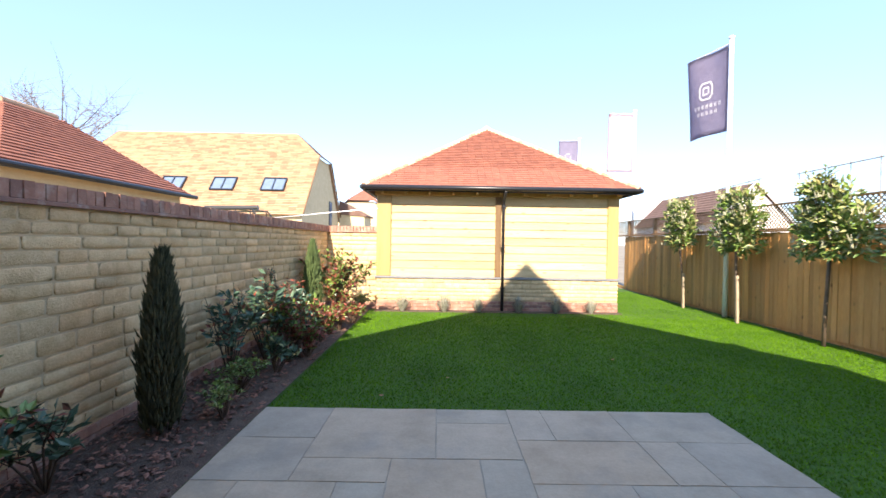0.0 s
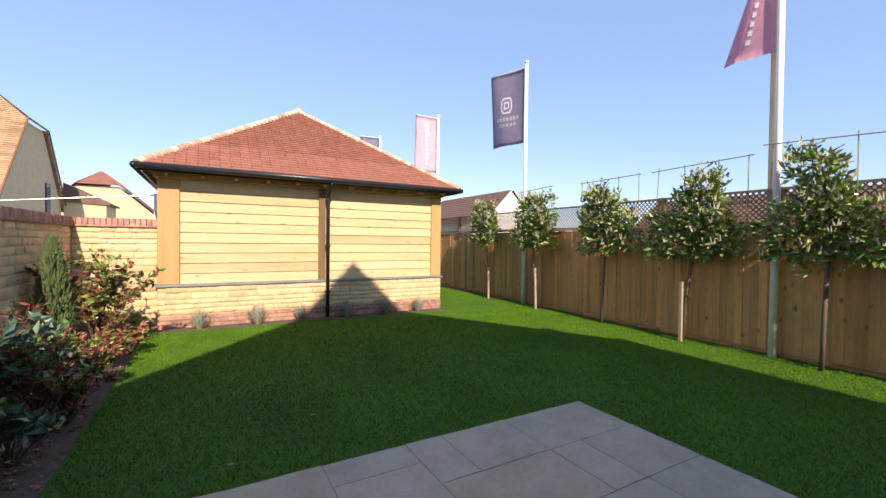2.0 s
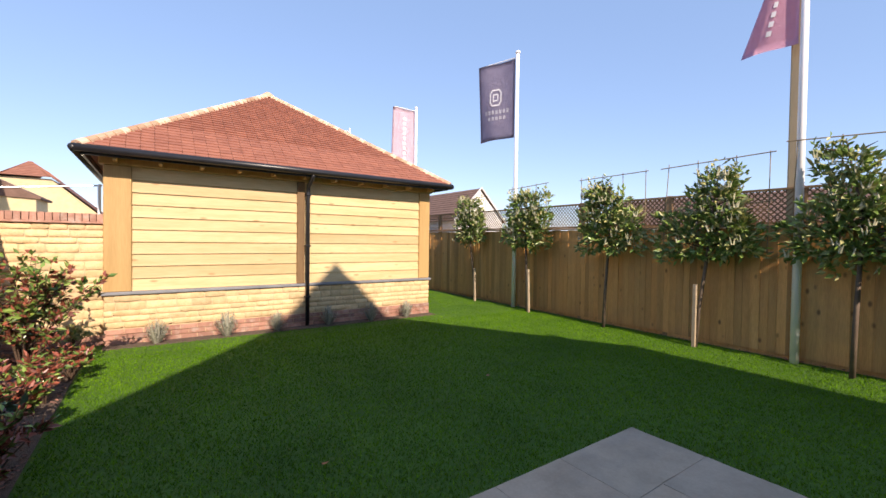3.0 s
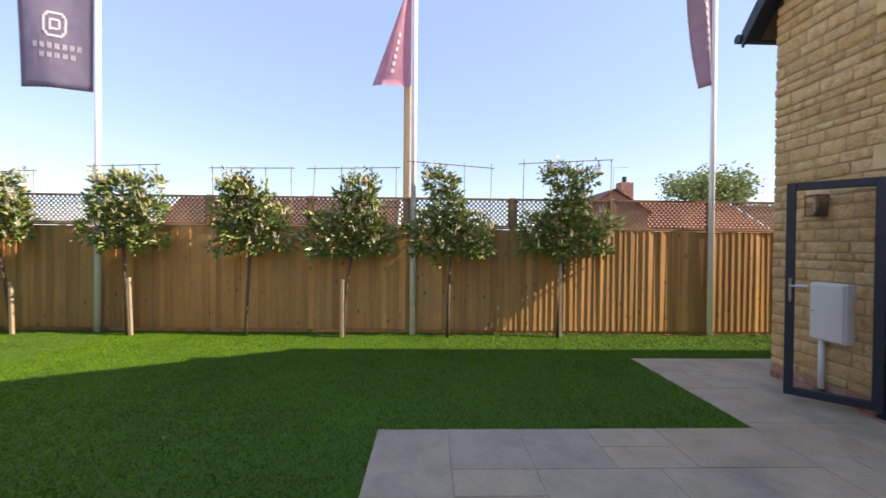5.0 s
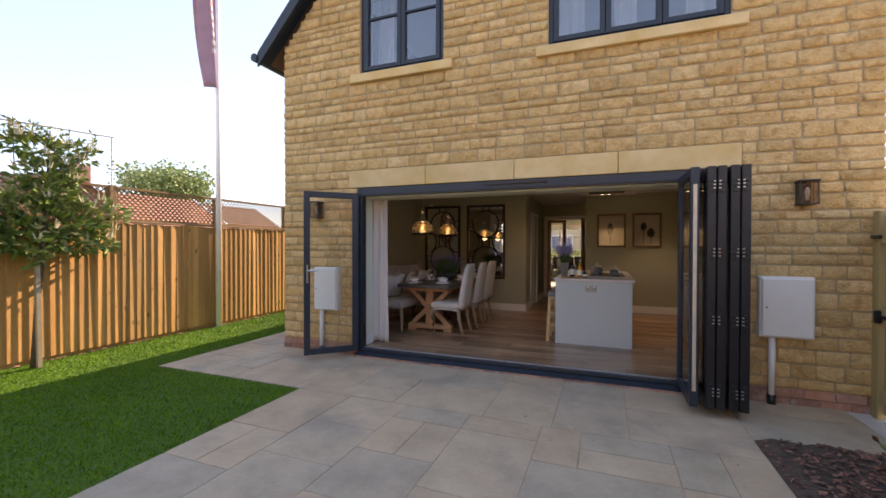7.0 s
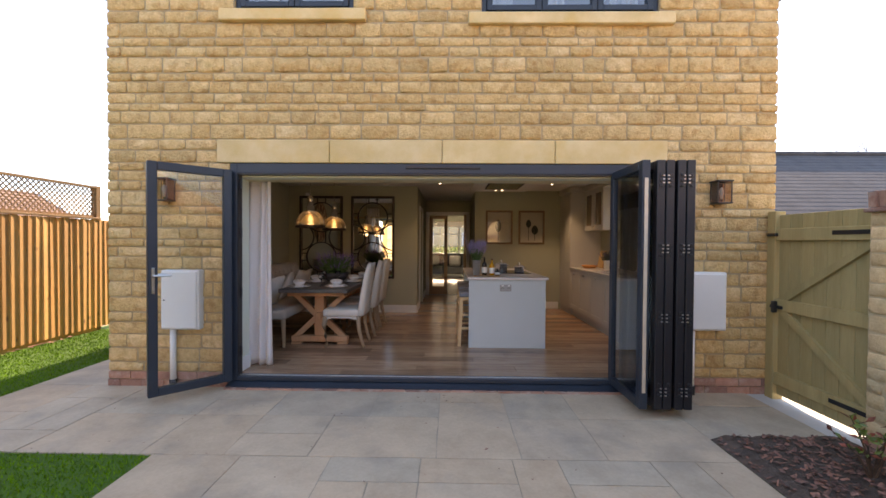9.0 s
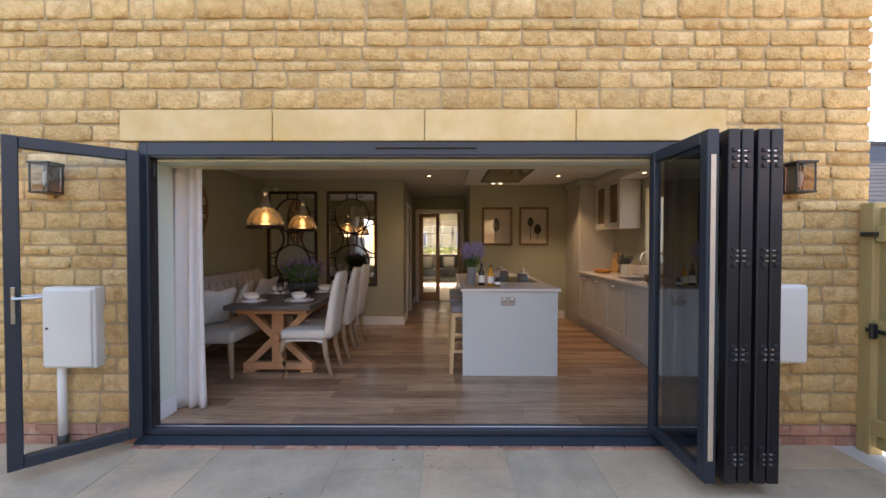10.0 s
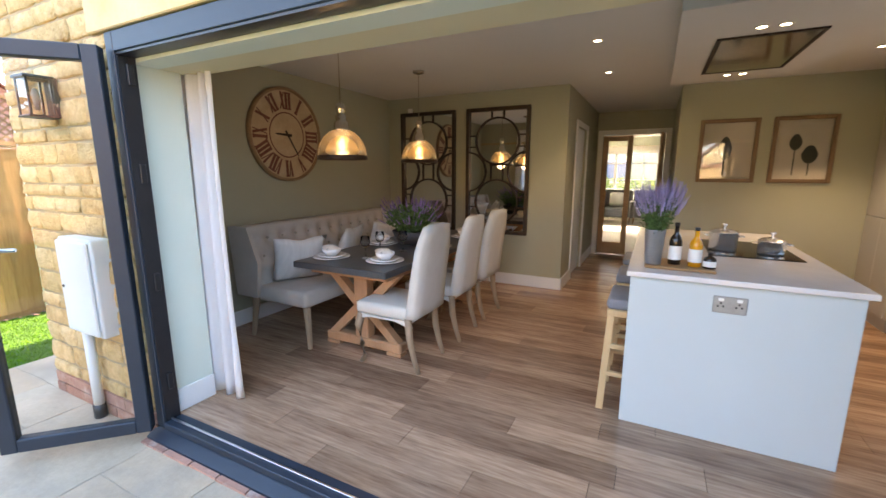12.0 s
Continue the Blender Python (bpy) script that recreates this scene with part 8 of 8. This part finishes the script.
part("porch_roof", prism(B(), [(0.1, W - 0.2, 3.62), (2.3, W - 0.2, 3.50), (2.3, W - 0.2, 3.60), (0.1, W - 0.2, 4.75)], (0, 3.3, 0)), FAR_BROWN, bh)
part("porch_wall", boxed(0.1, 2.1, W - 0.1, W + 3, 0, 3.6), FAR_STONE, bh)

sh = thing("far_cottage", (-8.15, 42, G - 0.5), 0, "small cream house with a half-hipped red roof and chimney", "house")
part("wall", prism(B(), [(-3.9, 0, 0), (3.9, 0, 0), (3.9, 0, 3.6), (1.3, 0, 6.0), (-1.3, 0, 6.0), (-3.9, 0, 3.6)], (0, 8, 0)), FAR_STONE, sh)
tiled(sh, [(-4.2, 8, 3.5), (-4.2, -0.3, 3.5), (-1.2, -0.3, 6.2), (0, 8, 7.3)], 0.25, mat=FAR_RED)
tiled(sh, [(4.2, -0.3, 3.5), (4.2, 8, 3.5), (0, 8, 7.3), (1.2, -0.3, 6.2)], 0.25, mat=FAR_RED)
tiled(sh, [(-1.4, -0.3, 6.1), (1.4, -0.3, 6.1), (0.05, 1.3, 7.3), (-0.05, 1.3, 7.3)], 0.25, mat=FAR_RED)
tiled(sh, [(-1.2, -0.3, 6.2), (-0.05, 1.3, 7.3), (0, 8, 7.3), (-0.9, 8, 6.5)], 0.25, mat=FAR_RED)
tiled(sh, [(0.05, 1.3, 7.3), (1.2, -0.3, 6.2), (0.9, 8, 6.5), (0, 8, 7.3)], 0.25, mat=FAR_RED)
part("solar_panel", prism(B(), [(-3.9, 0.8, 3.9), (-3.9, 5, 3.9), (-2.0, 5, 5.65), (-2.0, 0.8, 5.65)], (-0.05, 0, 0.08)), SKY_GLASS, sh, "dark solar panel on the roof")
for x0, x1, z0 in ((-1.9, -1.2, 2.2), (1.2, 3.0, 1.9)):
    wd = part("window", boxed(x0, x1, -0.05, 0, z0, z0 + 1.1), ANTHRACITE, sh)
    part("pane", boxed(x0 + 0.08, x1 - 0.08, -0.06, -0.05, z0 + 0.08, z0 + 1.02), SKY_GLASS, wd)
ch2 = part("chimney", boxed(4.2, 5.0, 3, 3.8, 3.0, 6.3, 0.02), BRICK, sh)
part("chimney_pot", tube(B(), (4.6, 3.4, 6.3), (4.6, 3.4, 6.8), 0.15), BRICK, ch2)
rd = thing("site_rail", (0, 0, 0), 0, "pale metal rail standing beyond the garden wall", "rail")
part("rail", tube(B(), (-5.0, 11.0, 1.93), (-1.62, 11.0, 2.30), 0.013), ALU, rd)
for x in (-4.6, -1.66):
    part("post", tube(B(), (x, 11.0, G), (x, 11.0, 1.95 + (x + 5) * 0.11), 0.025), WHITE_POLE, rd)

# a work van parked beyond the garden wall
VAN_YELLOW = surf("yellow_van_paint", (0.62, 0.56, 0.05), (0.70, 0.64, 0.08), 0.35, 3, 60, 0.02, coat=0.5)
van = thing("parked_van", (-8.5, 16.2, G), 0, "yellow work van with a black roof rack, parked", "van")
part("body", box(boxed(-2.3, 1.6, -0.9, 0.9, 0.45, 2.42, 0.10, 3), 1.55, 2.4, -0.88, 0.88, 0.45, 1.35, 0.10, 3), VAN_YELLOW, van)
part("windscreen", prism(B(), [(1.605, -0.8, 2.2), (2.2, -0.8, 1.36), (1.605, -0.8, 1.36)], (0, 1.6, 0)), SKY_GLASS, van)
for x in (-1.5, 1.5):
    for y in (-0.9, 0.72):
        wh = part("wheel", tube(B(), (x, y, 0.33), (x, y + 0.18, 0.33), 0.33, 0.33, 18), BLACK_PLASTIC, van)
        part("rim", tube(B(), (x, y - 0.012, 0.33), (x, y + 0.192, 0.33), 0.19, 0.19, 14), ALU, wh)
rack = B()
for y in (-0.72, 0.72):
    pipe(rack, [(-1.0, y, 2.62), (1.4, y, 2.66), (1.55, y, 2.44)], 0.035, 6)
for x in (-0.8, 0.0, 0.8, 1.35):
    tube(rack, (x, -0.72, 2.64), (x, 0.72, 2.64), 0.028)
    for y in (-0.72, 0.72):
        tube(rack, (x, y, 2.40), (x, y, 2.64), 0.022)
part("roof_rack", rack, BLACK_PLASTIC, van, "black tubular roof rack")
part("pipe_carrier", tube(B(), (-0.9, 0.3, 2.74), (1.2, 0.3, 2.78), 0.09), BLACK_PLASTIC, van)
part("beacon", tube(B(), (-1.2, -0.4, 2.41), (-1.2, -0.4, 2.62), 0.10, 0.08, 12), surf("green_beacon", (0.05, 0.45, 0.14), (0.08, 0.55, 0.2), 0.3, 4, 40, 0.0), van, "green roof beacon")

# bungalows over the fence
def bungalow(at, rz, L, D, ez, rz_top, roof, wall, label, gable_mat=None):
    h = thing("bungalow", at, rz, label, "house", "houses beyond the fence")
    part("wall", boxed(0, L, 0, D, 0, ez), wall, h)
    for x in (0, L):
        part("gable_wall", prism(B(), [(x, 0, ez), (x, D, ez), (x, D / 2, rz_top - 0.15)], (0.25 if x == 0 else -0.25, 0, 0)), gable_mat or wall, h)
    e = 0.3
    k = (rz_top - ez) / (D / 2)
    tiled(h, [(-0.2, -e, ez - e * k), (L + 0.2, -e, ez - e * k), (L + 0.2, D / 2, rz_top), (-0.2, D / 2, rz_top)], 0.3, mat=roof)
    tiled(h, [(L + 0.2, D + e, ez - e * k), (-0.2, D + e, ez - e * k), (-0.2, D / 2, rz_top), (L + 0.2, D / 2, rz_top)], 0.3, mat=roof)
    for x in (-0.22, L + 0.2):
        part("barge_board", pipe(B(), [(x, -e, ez - e * k), (x, D / 2, rz_top + 0.03), (x, D + e, ez - e * k)], 0.07, 6), FAR_WHITE, h)
    for k2 in range(max(2, int(L / 3))):
        x = 1.0 + k2 * 3.0
        for y in (-0.04, D):
            wd = part("window", boxed(x, x + 1.3, y, y + 0.04, 1.0, 2.1), FAR_WHITE, h)
            part("pane", boxed(x + 0.08, x + 1.22, y - 0.01 if y < 0 else y + 0.041, y if y < 0 else y + 0.05, 1.08, 2.02), SKY_GLASS, wd)
    return h


bungalow((24.8, 29.4, G), 90, 12, 5.2, 3.5, 6.1, FAR_BROWN, FAR_WHITE, "white rendered bungalow with a brown tiled roof")
bungalow((38.0, 28.6, G), -90, 22, 8, 3.2, 6.1, FAR_BROWN, FAR_WHITE, "long low bungalow with a brown tiled roof")
b3 = bungalow((19.0, -4.6, G), -90, 9.0, 7.0, 2.2, 4.1, FAR_RED, BRICK, "red brick bungalow with a red tiled roof")
g3 = thing("brick_gable_house", (18.2, -5.3, G), 0, "red brick gabled house with a chimney", "house", "houses beyond the fence")
part("wall", prism(B(), [(0, -1.6, 0), (0, 1.6, 0), (0, 1.6, 3.2), (0, 0, 4.15), (0, -1.6, 3.2)], (5, 0, 0)), BRICK, g3)
for s in (-1, 1):
    tiled(g3, [(5 if s < 0 else -0.2, s * 1.8, 3.1), (-0.2 if s < 0 else 5, s * 1.8, 3.1), (-0.2 if s < 0 else 5, 0, 4.25), (5 if s < 0 else -0.2, 0, 4.25)][::1], 0.3, mat=FAR_RED)
c3 = part("chimney", boxed(1.2, 1.8, -1.5, -0.85, 2.5, 4.75, 0.02), BRICK, g3)
part("chimney_pot", tube(B(), (1.5, -1.15, 4.75), (1.5, -1.15, 5.05), 0.11), BLACK_PLASTIC, c3)
part("aerial", pipe(B(), [(1.5, -0.6, 3.8), (1.5, -0.6, 5.5), (1.5, -1.3, 5.55)], 0.02, 5), ALU, g3)
bungalow((22, -13.2, G), -90, 8.0, 7.0, 2.2, 4.3, FAR_BROWN, FAR_RENDER, "low bungalow with a brown roof behind the fence")
# slate-roofed neighbours by the gate
s1 = thing("slate_outbuilding", (0, 0, G), 0, "low outbuilding with a dark slate hipped roof", "outbuilding")
part("wall", boxed(-16, -6.5, -11.1, -5.5, 0, 2.1), surf("sage_weatherboard", (0.20, 0.23, 0.19), (0.28, 0.31, 0.26), 0.8, 2, 30, 0.1), s1)
tiled(s1, [(-6.3, -5.3, 2.1), (-16, -5.3, 2.1), (-16, -8.3, 3.96), (-7.1, -8.3, 3.96)], 0.2, mat=SLATE, step=0.003)
tiled(s1, [(-16, -11.3, 2.1), (-6.3, -11.3, 2.1), (-7.1, -8.3, 3.96), (-16, -8.3, 3.96)], 0.2, mat=SLATE, step=0.003)
tiled(s1, [(-6.3, -11.3, 2.1), (-6.3, -5.3, 2.1), (-7.1, -8.29, 3.96), (-7.1, -8.31, 3.96)], 0.2, mat=SLATE, step=0.003)
part("ridge_tiles", tube(B(), (-7.05, -8.3, 3.98), (-16, -8.3, 3.98), 0.07), SLATE, s1)
s2 = thing("white_gabled_house", (-16, -15.5, G), 0, "white gabled house with a dark slate roof", "house")
part("wall", boxed(-8, 0, -7, 0, 0, 4.0), FAR_WHITE, s2)
part("gable_wall", prism(B(), [(0, -7, 4.0), (0, 0, 4.0), (0, -3.5, 6.0)], (-0.3, 0, 0)), FAR_WHITE, s2)
tiled(s2, [(0.3, 0.3, 3.85), (-8.2, 0.3, 3.85), (-8.2, -3.5, 6.1), (0.3, -3.5, 6.1)], 0.25, mat=SLATE, step=0.003)
tiled(s2, [(-8.2, -7.3, 3.85), (0.3, -7.3, 3.85), (0.3, -3.5, 6.1), (-8.2, -3.5, 6.1)], 0.25, mat=SLATE, step=0.003)
wd = part("window", boxed(0, 0.05, -3.9, -3.1, 4.1, 5.1), ANTHRACITE, s2)
part("pane", boxed(0.05, 0.06, -3.8, -3.2, 4.2, 5.0), SKY_GLASS, wd)


BARE = surf("pale_bare_branch", (0.15, 0.125, 0.11), (0.25, 0.21, 0.19), 0.9, 4, 30, 0.1)


def far_tree(at, h, rad, seed, leafy, label):
    r = random.Random(seed)
    t = thing("tree", at, 0, label, "tree", "distant trees")
    wood, lv = B(), B()
    pipe(wood, [(0, 0, 0), (0.1, 0, h * 0.3), (0, 0.1, h * 0.55), (0, 0, h * 0.8)], [h * 0.022, h * 0.017, h * 0.010, h * 0.003], 8)
    part("trunk", wood, TRUNK, t, "", True)
    limbs = B()
    tips = []
    for k in range(46 if leafy else 80):
        z = h * r.uniform(0.22, 0.78)
        a = r.uniform(0, 6.28)
        out = rad * math.sin(math.pi * min(1, max(0.1, (z / h - 0.1) / 0.85))) ** 0.6 * r.uniform(0.6, 1.0)
        p0, p2 = Vector((0, 0, z * 0.85)), Vector((math.cos(a) * out, math.sin(a) * out, min(h, z + out * 0.55)))
        p1 = p0.lerp(p2, 0.5) + Vector((0, 0, -0.05 * h * r.random()))
        pipe(limbs, [p0, p1, p2], [h * 0.0045, h * 0.0028, h * 0.0008] if leafy else [h * 0.0042, h * 0.0026, h * 0.0008], 5)
        tips.append(p2)
        for j in range(7 if leafy else 12):
            b = p1.lerp(p2, r.random())
            e = b + Vector((r.uniform(-1, 1), r.uniform(-1, 1), r.uniform(-0.1, 1))) * rad * 0.30
            pipe(limbs, [b, e], [h * 0.0012, h * 0.0004], 4)
            tips.append(e)
    part("limb", limbs, TRUNK if leafy else BARE, t, kind="stuff")
    if leafy:
        for p in tips:
            for k in range(26):
                q = p + Vector((r.gauss(0, 1), r.gauss(0, 1), r.gauss(0, 0.8))) * rad * 0.13
                d = Vector((r.uniform(-1, 1), r.uniform(-1, 1), r.uniform(-.5, 1))).normalized()
                add_leaf(lv, q, d, rad * 0.085, rad * 0.032, r)
        part("crown", lv, leafy, t)


SPRING = surf("spring_leaf", (0.22, 0.29, 0.10), (0.38, 0.45, 0.19), 0.6, 3, 20, 0.0, pieces=((0.7, 0.75, 0.7), (1.1, 1.1, 1.0)))
far_tree((38.5, -23.0, G), 8.6, 3.7, 1, SPRING, "green spring tree beyond the fence")
far_tree((44, -31, G), 6.0, 2.8, 2, SPRING, "green tree beyond the houses")
far_tree((-40, 44, G), 19.0, 7.5, 3, None, "bare winter tree behind the houses")
far_tree((-26, -22, G), 9.0, 4.0, 4, None, "bare tree behind the outbuilding")
far_tree((-31, -20, G), 8.0, 4.0, 5, None, "bare branched tree behind the white house")

# the house and hedge across the road, seen through the far window
op = thing("opposite_house", (-7, -33, G), 0, "buff stone house with white windows across the road", "house")
part("wall", boxed(0, 16, 0, 7, 0, 5.0), FAR_STONE, op)
tiled(op, [(16.3, 7.3, 4.9), (-0.3, 7.3, 4.9), (-0.3, 3.5, 8.0), (16.3, 3.5, 8.0)], 0.3, mat=FAR_BROWN)
tiled(op, [(-0.3, -0.3, 4.9), (16.3, -0.3, 4.9), (16.3, 3.5, 8.0), (-0.3, 3.5, 8.0)], 0.3, mat=FAR_BROWN)
for x in (1.5, 5.0, 8.5, 12.0):
    for z in (0.9, 3.2):
        wd = part("window", boxed(x, x + 1.5, 7.0, 7.05, z, z + 1.3), FAR_WHITE, op)
        part("pane", boxed(x + 0.1, x + 1.4, 7.05, 7.06, z + 0.1, z + 1.2), SKY_GLASS, wd)
lv = B()
rr = random.Random(91)
for k in range(5200):
    add_leaf(lv, Vector((rr.uniform(-5, 6), -18.5 + rr.gauss(0, 0.3), G + 1.25 * rr.random() ** 0.8)), Vector((rr.uniform(-1, 1), rr.uniform(-1, 1), rr.uniform(-.3, 1))).normalized(), 0.16, 0.05, rr)
solid("hedge", lv, SPRING, "clipped green hedge along the road", "hedge", kind="stuff")
